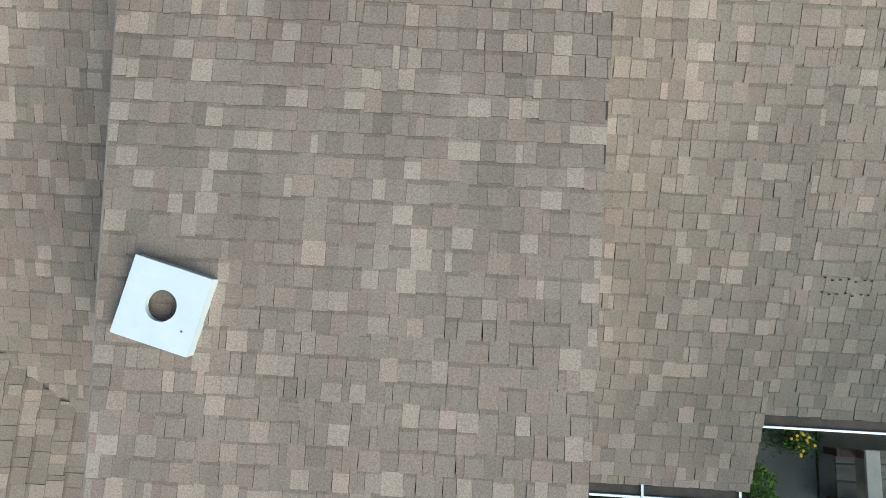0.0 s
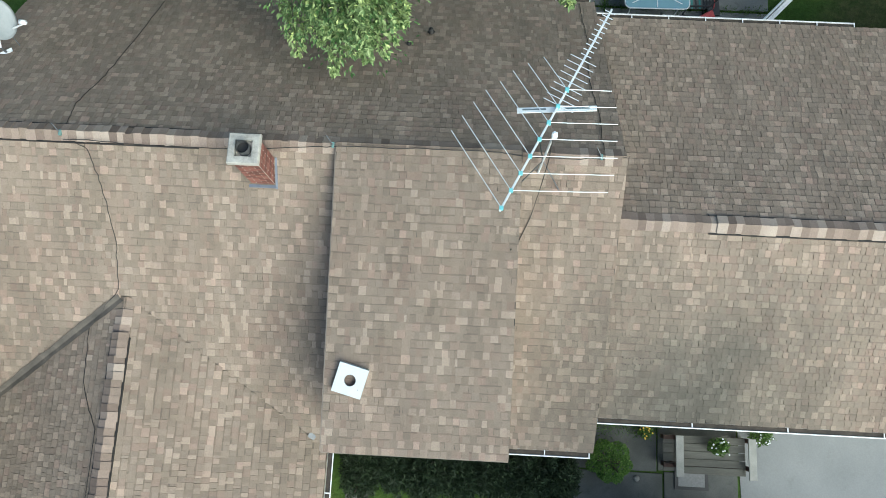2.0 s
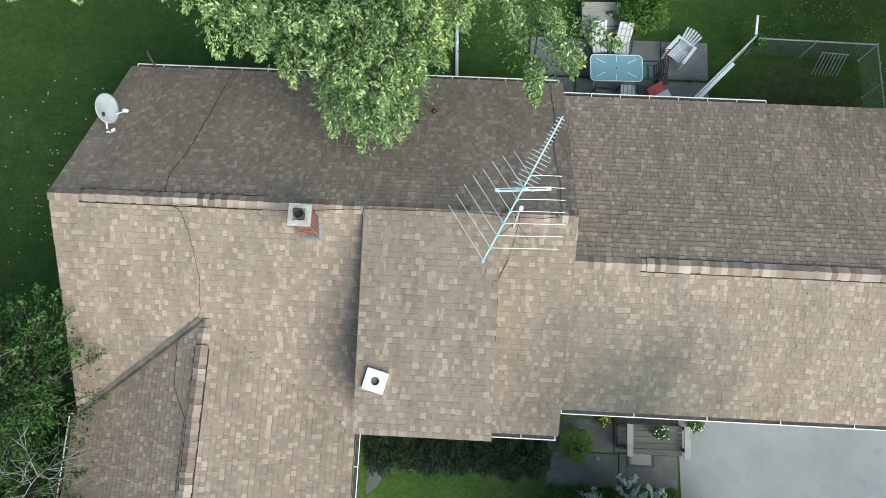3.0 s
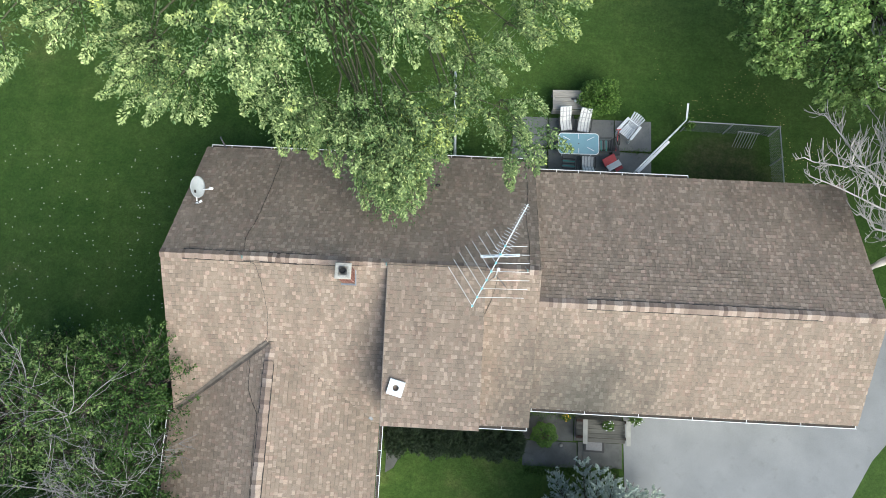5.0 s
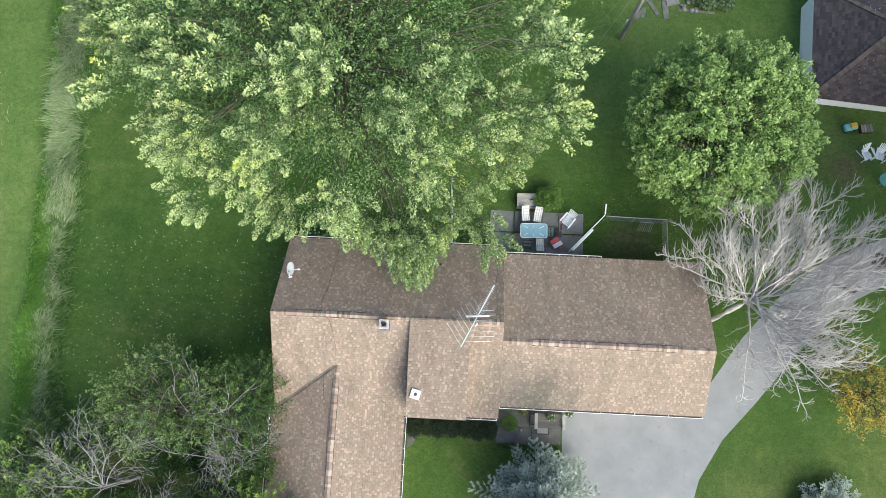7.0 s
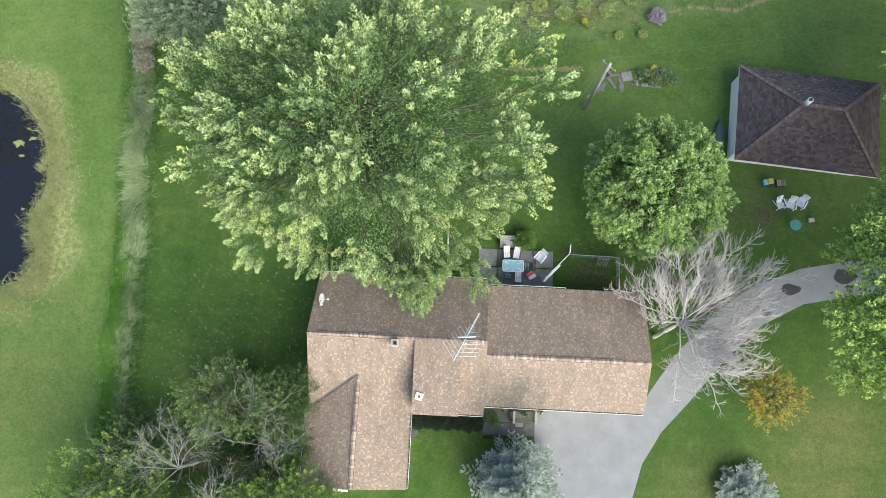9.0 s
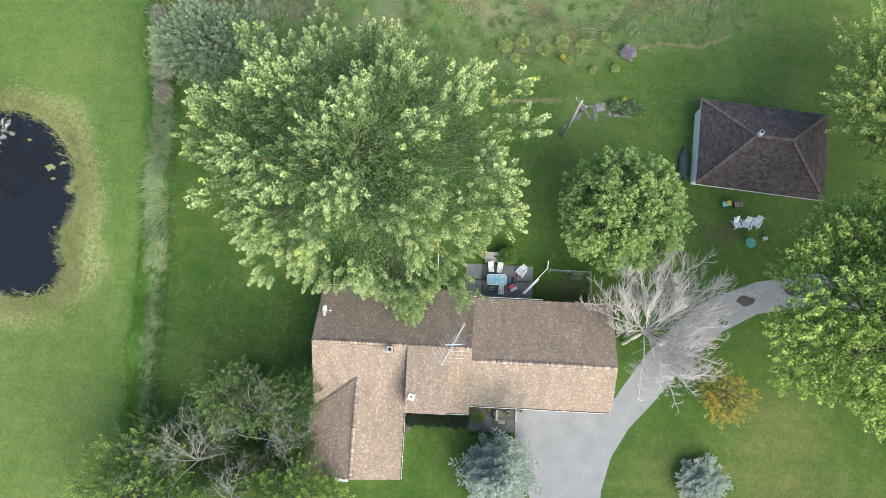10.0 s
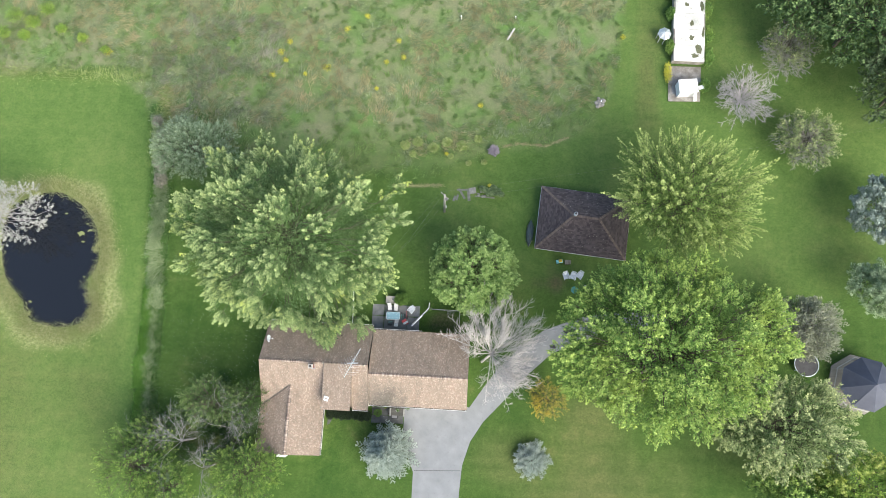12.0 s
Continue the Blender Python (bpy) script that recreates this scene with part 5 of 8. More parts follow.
def meadow_tufts(count, blades, low, high, seed, near_edge=(0.3, 60), tight=0.17):
    """Footings of tufts in drifts over the meadow, between two levels of a slow noise."""
    r = np.random.default_rng(seed)
    c = np.stack([r.uniform(-54, 31.5, count * 5), r.uniform(26, 56, count * 5)], 1)
    d = c[:, 1] - meadow_edge(c[:, 0])
    n = np.array([noise.noise((x * 0.13, y * 0.17, 1.5)) + 0.5 * noise.noise((x * 0.5, y * 0.5, 4.5)) for x, y in c])
    c = c[(d > near_edge[0]) & (d < near_edge[1]) & (n > low) & (n < high)][:count]
    k = np.repeat(np.arange(len(c)), blades)
    q = c[k] + r.normal(0, tight, (len(k), 2))
    return np.column_stack([q, np.zeros(len(q))])


G_RANK = leaf_material("rank_green_grass", [(0.1, 0.18, 0.058), (0.17, 0.27, 0.09), (0.25, 0.35, 0.135)], (0.14, 0.27, 0.075), 0.5, 0.3, through_light=0.4)
G_STRAW = leaf_material("straw_grass", [(0.22, 0.23, 0.11), (0.35, 0.34, 0.18), (0.48, 0.45, 0.27)], (0.4, 0.31, 0.21), 0.5, 0.3, through_light=0.4)
G_GREYWEED = leaf_material("grey_green_weed", [(0.15, 0.21, 0.11), (0.25, 0.32, 0.18), (0.38, 0.43, 0.28)], None, through_light=0.4)
grass_stuff("meadow_weeds", "rank green meadow grass in swirling tufts", meadow_tufts(950, 26, -0.9, 0.06, 31), 0.5, 0.04, G_RANK, 3, 0.5, 0.7, 0.4)
grass_stuff("meadow_weeds", "straw-coloured seeding meadow grass lying in swirls", meadow_tufts(1450, 24, -0.12, 0.9, 32, (3.5, 60), 0.24), 0.55, 0.034, G_STRAW, 4, 0.5, 0.8, 0.4)
grass_stuff("meadow_weeds", "grey-green meadow weeds in drifts", meadow_tufts(1250, 26, -0.25, 0.35, 33, (2, 60), 0.28), 0.55, 0.034, G_GREYWEED, 7, 0.6, 0.5, 0.4)
grass_stuff("meadow_weeds", "low green weeds at the meadow's near edge", meadow_tufts(420, 30, -0.9, 0.9, 34, (0.2, 6), 0.2), 0.3, 0.035, G_RANK, 10, 0.7, 0.2, 0.4)
# rank grey growth between the willow and the mown corner
rk = np.random.default_rng(88)
nc = np.stack([rk.uniform(-30, -13, 900), rk.uniform(30, 48, 900)], 1)
nc = nc[(nc[:, 1] > np.interp(nc[:, 0], [-30, -27.5, -24, -13], [38, 30, 31, 34])) & (np.array([noise.noise((x * 0.2, y * 0.2, 8.5)) for x, y in nc]) > -0.12)][:430]
kk = np.repeat(np.arange(len(nc)), 38)
for lb, pick, mt in (("pale grey-green seeding grass beside the willow", kk % 3 > 0, G_PLUME), ("lilac-brown seeding weeds beside the willow", kk % 3 == 0, L_LILAC)):
    grass_stuff("plume_grass", lb, np.column_stack([nc[kk[pick]] + rk.normal(0, 0.24, (pick.sum(), 2)), np.zeros(pick.sum())]), 0.85, 0.03, mt, 21, 0.45, 0.6, 0.4)
for k, (x, y, w) in enumerate([(-12.6, 43.1, 0.5), (-11.6, 44.6, 0.4), (-11.9, 42.0, 0.35), (-6.4, 41.2, 0.6), (-13.4, 40.0, 0.45), (-9.2, 40.2, 0.3), (-1.7, 48.5, 0.4), (0.2, 38.5, 0.3), (3.4, 42.9, 0.35), (2.6, 45.2, 0.4), (13.5, 36.7, 0.35), (1.2, 42.2, 0.35), (-4.2, 46.6, 0.45), (-35.6, 42.3, 0.6), (31.2, 46.6, 0.35), (9.6, 30.2, 0.25)]):
    shrub("goldenrod", "yellow goldenrod in flower in the meadow", (x, y, 0), (w * 1.25, w * 1.1, 0.45), G_GOLDEN, 300, 0.1, 200 + k, "wildflower", 0.45, "goldenrod")
for k, (x, y, w) in enumerate([(-49.2, 47.2, 1.6), (-46.6, 46.2, 1.3), (-44.8, 48.2, 1.4), (-47.4, 44.4, 1.0), (-42.4, 45.4, 0.9), (-39.4, 44.2, 0.8), (-50.2, 44.6, 1.2), (-36.0, 42.6, 0.7)]):
    shrub("goldenrod", "rank yellow-green goldenrod at the meadow's corner", (x, y, 0), (w, w * 0.9, 0.6), L_LIME, 1100, 0.15, 260 + k, "wildflower", 0.4, "goldenrod")
bl_ = np.concatenate([np.stack([gr_.uniform(-58, -30, 4000), 39.3 + gr_.normal(0, 0.6, 4000)], 1), np.stack([-27.0 + gr_.normal(0, 0.6, 4000), gr_.uniform(28, 38.5, 4000)], 1)])
grass_stuff("meadow_border", "pale tall grass bordering the mown lawn", np.stack([bl_[:, 0], bl_[:, 1], 0 * bl_[:, 0]], 1), 0.25, 0.03, G_TUSS, 8, 0.9, 0.4)
tr_ = []
for line in ([(3.0, 25.9), (6.5, 26.0), (9.4, 26.2)], [(16.6, 31.5), (18.4, 32.0), (21.8, 31.8), (24.6, 33.0)]):
    for (x0, y0), (x1, y1) in zip(line, line[1:]):
        t_ = gr_.uniform(0, 1, 420)
        tr_.append(np.stack([x0 + (x1 - x0) * t_ + gr_.normal(0, 0.1, 420), y0 + (y1 - y0) * t_ + gr_.normal(0, 0.1, 420), 0 * t_], 1))
grass_stuff("trodden_grass", "pale trodden dry grass along the meadow's edge", np.concatenate(tr_), 0.16, 0.03, G_STRAW, 14, 0.8, 0.5, 0.25)
shrub("goldenrod", "yellow goldenrod in flower beside the old slab", (36.8, 42.0, 0), (0.6, 1.6, 0.5), G_GOLDEN, 1200, 0.13, 219, "wildflower", 0.4, "goldenrod")
lp = np.stack([gr_.uniform(-24, -10, 420), gr_.uniform(-1.5, 9, 420)], 1)
V = (np.stack([lp[:, 0], lp[:, 1], np.full(len(lp), 0.02)], 1)[:, None, :] + np.array([[-0.024, -0.014, 0], [0.022, -0.022, 0.02], [0.028, 0.018, 0.01], [-0.018, 0.022, 0.02]])[None]).reshape(-1, 3)
tagged(put("fallen_leaves", quads("fallen_leaves", V, np.arange(len(V)).reshape(-1, 4), surface("pale_fallen_leaf", [(0.42, 0.44, 0.34), (0.6, 0.6, 0.5)], 5, 0.8))), "small pale fallen leaves scattered on the lawn", "leaves", kind="stuff")
yl2 = np.stack([gr_.normal(13.0, 3.0, 1500), gr_.normal(12.2, 2.6, 1500)], 1)
keep = np.array([noise.noise((x * 0.7, y * 0.7, 3.5)) > -0.05 for x, y in yl2]) & (yl2[:, 0] > 7.6) & ((yl2[:, 1] > 11.3) | (yl2[:, 0] > 12.6)) & (yl2[:, 1] > 4) & (yl2[:, 0] < 20)
yl2 = yl2[keep & ~((yl2[:, 0] < 14.2) & (yl2[:, 1] < 8.2))]
V = (np.column_stack([yl2, np.full(len(yl2), 0.02)])[:, None, :] + np.array([[-0.018, -0.011, 0], [0.017, -0.015, 0.012], [0.02, 0.013, 0.01], [-0.014, 0.016, 0.014]])[None] * gr_.uniform(0.6, 1.3, (len(yl2), 1, 1))).reshape(-1, 3)
tagged(put("fallen_leaves", quads("fallen_leaves", V, np.arange(len(V)).reshape(-1, 4), surface("yellow_fallen_leaf", [(0.2, 0.17, 0.05), (0.4, 0.36, 0.14)], 5, 0.8))), "tiny yellowed leaves strewn over the rear lawn", "leaves", kind="stuff")
# blades along the edges of paths and at the house's foot
ep = np.concatenate([np.stack([gr_.uniform(2.6, 6.2, 2600), gr_.normal(-2.95, 0.1, 2600)], 1), np.stack([gr_.uniform(2.6, 4.5, 1500), gr_.normal(-0.85, 0.13, 1500)], 1), np.stack([gr_.uniform(2.2, 7.6, 1200), gr_.normal(9.72, 0.05, 1200)], 1), np.stack([gr_.normal(3.2, 0.05, 700), gr_.uniform(8.2, 11, 700)], 1)])
grass_stuff("edge_grass", "grass and ground ivy along the paving's joints", np.stack([ep[:, 0], ep[:, 1], 0 * ep[:, 0]], 1), 0.07, 0.016, L_BOX, 5, 0.8)

# ---- on the roofs ----


def gutter(a, b, out, parent, hang=0.75):
    """An open white trough along an eave, with straps across and litter inside."""
    a, b, o = Vector(a), Vector(b), Vector(out)
    prof = [(0.0, -0.04), (0.0, -0.10), (0.10, -0.10), (0.122, -0.005), (0.102, 0.0), (0.098, -0.02), (0.094, -0.09), (0.012, -0.09), (0.012, -0.04)]
    bm = bmesh.new()
    ends = [[bm.verts.new(e + o * p[0] + Vector((0, 0, p[1]))) for p in prof] for e in (a, b)]
    n = len(prof)
    for i in range(n):
        j = (i + 1) % n
        bm.faces.new((ends[0][i], ends[0][j], ends[1][j], ends[1][i]))
    for e in ends:
        bm.faces.new(e)
    bmesh.ops.recalc_face_normals(bm, faces=bm.faces)
    g = part("gutter", bm, M_WHITE, parent)
    d = (b - a).normalized()
    part("litter", bar_bm(a + o * 0.052 + Vector((0, 0, -0.052)), b + o * 0.052 + Vector((0, 0, -0.052)), 0.084, 0.06), M_GUTTER, g, "dark wet leaf litter")
    L = (b - a).length
    k = max(2, int(L / hang))
    for i in range(k + 1):
        c = a + d * (L * (i + 0.02) / (k + 0.04))
        part("strap", box_strap(c, d, o), M_WHITE, g)


def box_strap(c, d, o):
    return bar_bm(c + o * 0.0 + Vector((0, 0, 0.004)), c + o * 0.118 + Vector((0, 0, 0.004)), 0.022, 0.006)


gutter((-9.7, 8.27, 2.50), (2.36, 8.27, 2.50), (0, 1, 0), house)
gutter((2.42, 7.85, 2.64), (8.06, 7.85, 2.64), (0, 1, 0), house)
gutter((2.5, -0.66, 2.64), (13.6, -0.66, 2.64), (0, -1, 0), house, 1.6)
gutter((0.66, -1.32, 2.69), (2.4, -1.32, 2.69), (0, -1, 0), house)
gutter((-2.66, -6.55, 2.52), (-2.66, -1.5, 2.52), (1, 0, 0), house)
gutter((-10.0, -6.55, 2.53), (-10.0, -1.4, 2.53), (-1, 0, 0), house)
M_EDGE = surface("tan_metal_edge", [(0.2, 0.17, 0.14), (0.28, 0.24, 0.2)], 5, 0.5, 40, 0.1)
# drip edges on the dormer's rims
part("drip_edge", bar_bm((-2.46, 3.6, 5.36), (-2.46, -1.38, 4.47), 0.018, 0.05), M_EDGE, house)
part("drip_edge", bar_bm((-2.45, -1.385, 4.468), (0.69, -1.385, 4.468), 0.05, 0.018), M_EDGE, house)


def cap_mesh(s1, s2, half=0.155, length=0.175):
    """One folded ridge shingle; s1 and s2 are the falls to the two sides."""
    bm = bmesh.new()
    xs = [(-half, -half * s1), (-half * 0.35, -half * 0.35 * s1 + 0.006), (0, 0.012), (half * 0.35, -half * 0.35 * s2 + 0.006), (half, -half * s2)]
    rows = []
    for u, up in ((0.0, 0.004), (length, 0.016)):
        rows.append([bm.verts.new((u, y, z + up)) for y, z in xs])
        rows.append([bm.verts.new((u, y, z + up - 0.009)) for y, z in xs])
    for i in range(4):
        bm.faces.new((rows[0][i], rows[2][i], rows[2][i + 1], rows[0][i + 1]))
        bm.faces.new((rows[2][i], rows[3][i], rows[3][i + 1], rows[2][i + 1]))
    for i in (0, 4):
        bm.faces.new((rows[0][i], rows[1][i], rows[3][i], rows[2][i]))
    bmesh.ops.recalc_face_normals(bm, faces=bm.faces)
    me = bpy.data.meshes.new("ridge_cap")
    bm.to_mesh(me)
    bm.free()
    me.materials.append(M_CAP)
    return me


def ridge(start, rz, length, s1, s2, vent=None):
    """A row of folded caps; along the vented stretch they ride on a dark raised strip."""
    ob = put("ridge", quads("ridge", [(0, -0.05, -0.06), (length, -0.05, -0.06), (length, 0.05, -0.06), (0, 0.05, -0.06)], [[0, 1, 2, 3]], M_FELT), house)
    ob.matrix_local = pose(*start, 0, 0, rz)
    me = cap_mesh(s1, s2)
    n = int(length / 0.14)
    for i in range(n):
        u = i * 0.14
        lift = 0.05 if vent and vent[0] < u < vent[1] else 0.012
        c = put("ridge_cap", me, ob)
        c.matrix_local = pose(u, random.gauss(0, 0.006), lift, 0, 0, random.gauss(0, 1.0))
    if vent:
        for sd, s in ((-1, s1), (1, s2)):
            y0 = sd * 0.158
            bm = bar_bm((vent[0], y0, -0.158 * s + 0.012), (vent[1], y0, -0.158 * s + 0.012), 0.03, 0.05)
            part("ridge_vent", bm, M_BLACK, ob, "dark ridge vent strip")


ridge((-9.86, RIDGE_Y, RIDGE_Z), 0, 12.3, S_S, N_S, (0.75, 5.05))
ridge((2.47, GY, GZ), 0, 11.17, GS_S, GN_S, (1.55, 9.1))
ridge((WX, -6.6, WZ), 90, 7.5, W_S, W_S, (0.1, 6.95))

# brick chimney
M_CAP_STONE = surface("lichened_cap_concrete", [(0.2, 0.2, 0.19), (0.33, 0.33, 0.31), (0.46, 0.46, 0.43)], 9, 0.9, 70, 0.6)
chim = part("chimney", box_bm(-3.93, -3.53, 3.05, 3.45, 4.6, 6.16), M_MORTAR, house, "red brick chimney with a concrete cap")
bl, bh, mj = 0.19, 0.058, 0.009
brick = bpy.data.meshes.new("brick")
bm = box_bm(-0.5, 0.5, -0.5, 0.5, -0.5, 0.5)
bm.to_mesh(brick)
bm.free()
brick.materials.append(M_BRICK)
for c in range(18):
    z = 4.94 + c * (bh + mj)
    if z > 6.1:
        break
    for side in range(4):
        for k in range(2 if c % 2 else 3):
            w = bl if c % 2 or k == 1 else bl * 0.46
            u = (-0.1 + 0.2 * k) if c % 2 else (-0.152 + 0.152 * k)
            p = [(u, -0.2), (0.2, u), (u, 0.2), (-0.2, u)][side]
            b = put("brick", brick, chim)
            b.matrix_local = Matrix.Translation((-3.73 + p[0], 3.25 + p[1], z)) @ Matrix.Diagonal((w if side % 2 == 0 else 0.008, 0.008 if side % 2 == 0 else w, bh, 1))
bm = bmesh.new()
sq = lambda h, z: [bm.verts.new((-3.73 + sx * h, 3.25 + sy * h, z)) for sx, sy in ((-1, -1), (1, -1), (1, 1), (-1, 1))]
rings = [sq(0.25, 6.15), sq(0.25, 6.23), sq(0.235, 6.25), sq(0.135, 6.25), sq(0.13, 6.02)]
for p, q in zip(rings, rings[1:]):
    for i in range(4):
        bm.faces.new((p[i], p[(i + 1) % 4], q[(i + 1) % 4], q[i]))
bm.faces.new(rings[-1])
bmesh.ops.recalc_face_normals(bm, faces=bm.faces)
part("chimney_cap", bm, M_CAP_STONE, chim)
bm = bmesh.new()
for rr, z0, z1 in ((0.105, 6.03, 6.32),):
    bmesh.ops.create_cone(bm, cap_ends=False, segments=24, radius1=rr, radius2=rr, depth=z1 - z0, matrix=Matrix.Translation((-3.73, 3.25, (z0 + z1) / 2)))
    bmesh.ops.create_cone(bm, cap_ends=False, segments=24, radius1=rr - 0.008, radius2=rr - 0.008, depth=z1 - z0, matrix=Matrix.Translation((-3.73, 3.25, (z0 + z1) / 2)))
part("flue", bm, M_STEEL, chim, "round steel flue liner", True)
# solid black plug stands in for the shade down the hollow flue
part("flue_dark_plug", rod_bm((-3.73, 3.25, 6.03), (-3.73, 3.25, 6.24), 0.094, 20), M_BLACK, chim, "black plug standing in for the dark inside of the flue")
part("flashing", bar_bm((-3.97, 3.0, 5.01), (-3.49, 3.0, 5.01), 0.05, 0.02), M_FLASH, chim, "blue-grey lead flashing")
part("flashing", bar_bm((-3.49, 2.97, 4.99), (-3.49, 3.45, 5.25), 0.035, 0.02), M_FLASH, chim)

# square cover with a round hole, lying on the dormer
cover = thing("vent_cover", "square white metal cover with a round hole, on the dormer roof", "vent cover", (-2.0, -0.19, 4.735), -15)
bm = bmesh.new()
H, R0, nseg = 0.248, 0.098, 32
outer = []
for i in range(nseg):
    a = 2 * math.pi * i / nseg
    k = H / max(abs(math.cos(a)), abs(math.sin(a)))
    outer.append(bm.verts.new((k * math.cos(a), k * math.sin(a), 0.085)))
inner = [bm.verts.new((R0 * math.cos(2 * math.pi * i / nseg), R0 * math.sin(2 * math.pi * i / nseg), 0.085)) for i in range(nseg)]
low = [bm.verts.new((v.co.x, v.co.y, 0.04)) for v in inner]
for i in range(nseg):
    j = (i + 1) % nseg
    bm.faces.new((outer[i], outer[j], inner[j], inner[i]))
    bm.faces.new((inner[i], inner[j], low[j], low[i]))
part("plate", bm, M_PLATE, cover)
for sx, sy, w, d in ((0, -H, 2 * H, 0.006), (0, H, 2 * H, 0.006), (-H, 0, 0.006, 2 * H), (H, 0, 0.006, 2 * H)):
    part("flange", box_bm(sx - w / 2, sx + w / 2, sy - d / 2, sy + d / 2, -0.045, 0.083), M_PLATE, cover)
part("screw", rod_bm((0.17, -0.11, 0.085), (0.17, -0.11, 0.09), 0.007, 10), M_STEEL, cover, "dark screw head")
cover.rotation_mode = "XYZ"
cover.matrix_world = pose(-2.0, -0.19, 4.745, math.degrees(math.atan(D_S)), 0, 0) @ pose(0, 0, 0, 0, 0, -15)

# television aerial
ant = thing("aerial", "large weathered aluminium television aerial with teal clamps", "aerial")
AZ = 7.0
A0 = Vector((0.26, 2.28, AZ))
bd = Vector((1.54, 3.14, 0)).normalized()


def turned(v, deg):
    return Matrix.Rotation(radians(deg), 3, "Z") @ Vector(v)


part("boom", bar_bm(A0 - bd * 0.05, A0 + bd * 3.5, 0.032, 0.032, None, 0.004), M_ALU, ant)
rightl = [0, 1.37, 1.33, 1.25, 1.12, 1.0, 0.85, 0.66]
leftl = [1.36, 1.33, 1.28, 1.2, 1.06, 0.96, 0.8, 0.62]
for k in range(8):
    c = A0 + bd * (0.29 * k)
    for ang, L in ((-62, rightl[k]), (60, leftl[k])):
        if L:
            e = c + turned(bd, ang) * L + Vector((0, 0, -0.02))
            part("element", rod_bm(c + Vector((0, 0, 0.02)), e, 0.006, 6), M_ALU, ant)
    part("clamp", box_bm(c.x - 0.03, c.x + 0.03, c.y - 0.03, c.y + 0.03, AZ - 0.03, AZ + 0.035, 0.008), M_TEAL, ant, "teal plastic clamp")
pd = turned(bd, 90)
for k in range(9):
    c = A0 + bd * (1.75 + 0.1 * k)
    L = 0.24 - 0.004 * k
    part("director", rod_bm(c - pd * L + Vector((0, 0, 0.02)), c + pd * L + Vector((0, 0, 0.02)), 0.006, 6), M_ALU, ant)
for k in range(11):
    c = A0 + bd * (2.55 + 0.088 * k)
    part("director", rod_bm(c - pd * 0.085 + Vector((0, 0, 0.02)), c + pd * 0.085 + Vector((0, 0, 0.02)), 0.007, 6), M_ALU, ant)
m0 = Vector((0.98, 3.42, 0))
part("mast", rod_bm((m0.x, m0.y, 5.15), (m0.x, m0.y, AZ + 0.06), 0.02, 10), M_ALU, ant)
part("junction_box", box_bm(m0.x - 0.03, m0.x + 0.05, m0.y - 0.06, m0.y + 0.02, AZ - 0.08, AZ + 0.03, 0.01), M_WHITE, ant)
part("stay_bar", bar_bm((0.44, 3.77, AZ - 0.05), (1.6, 3.86, AZ - 0.05), 0.085, 0.02, None, 0.004), M_ALU, ant, "flat pale stay bar")
for x0, x1 in ((0.52, 0.86), (1.12, 1.5)):
    part("slot", bar_bm((x0, 3.776 + (x0 - 0.44) * 0.078, AZ - 0.0375), (x1, 3.776 + (x1 - 0.44) * 0.078, AZ - 0.0375), 0.022, 0.006), M_DKSLOT, ant, "dark slot in the stay bar")
for q in ((0.6, 3.15, 5.1), (1.35, 3.15, 5.1), (0.98, 4.0, 5.22)):
    part("brace", rod_bm((m0.x, m0.y, 5.8), q, 0.011, 6), M_STEEL, ant)
cable("lead", [(0.98, 3.4, 6.9), (1.02, 3.3, 6.2), (1.0, 3.1, 5.4), (0.9, 2.7, 4.86), (0.72, 2.3, 4.66), (0.55, 2.05, 5.2)], 0.008, M_BLACK, ant)

# satellite dish
dish = thing("satellite_dish", "pale grey oval satellite dish on the rear roof slope", "satellite dish", (-9.27, 5.71, 4.12))
face = Vector((0.97, -0.06, 0.26)).normalized()
cen = Vector((0.03, 0.42, 0.5))
q = face.to_track_quat("Z", "Y").to_matrix().to_4x4()
bm = bmesh.new()
NR, NA = 7, 36
ring_prev = None
for side in (0, 1):
    prev = None
    for i in range(NR + 1):
        rr = 0.40 * i / NR
        z = 0.5 * rr * rr - 0.012 * side
        ringv = [bm.verts.new(cen + (q @ Vector((rr * 0.92 * math.cos(6.28318 * a / NA), rr * math.sin(6.28318 * a / NA), z)))) for a in range(NA)] if i else [bm.verts.new(cen + (q @ Vector((0, 0, z))))]
        if prev:
            for a in range(NA):
                if len(prev) == 1:
                    bm.faces.new((prev[0], ringv[a], ringv[(a + 1) % NA]))
                else:
                    bm.faces.new((prev[a], ringv[a], ringv[(a + 1) % NA], prev[(a + 1) % NA]))
        prev = ringv
    if ring_prev:
        for a in range(NA):
            bm.faces.new((ring_prev[a], prev[a], prev[(a + 1) % NA], ring_prev[(a + 1) % NA]))
    ring_prev = prev
bmesh.ops.recalc_face_normals(bm, faces=bm.faces)
part("reflector", bm, surface("grey_dish_paint", [(0.3, 0.34, 0.37), (0.38, 0.42, 0.45)], 4, 0.5, 30, 0.05), dish, "pale grey pressed reflector", True)
part("emblem", bar_bm(cen + q @ Vector((-0.22, 0.02, 0.03)), cen + q @ Vector((-0.12, 0.05, 0.025)), 0.1, 0.012, None, 0, face), M_BLACK, dish, "small dark emblem")
lnb = cen + face * 0.5 + q @ Vector((0, -0.02, 0)) + Vector((0.1, 0, -0.12))
part("feed_arm", bar_bm(cen + q @ Vector((0.0, -0.3, 0.02)) + Vector((0, 0, -0.05)), lnb, 0.03, 0.03, None, 0.005), M_WHITE, dish)
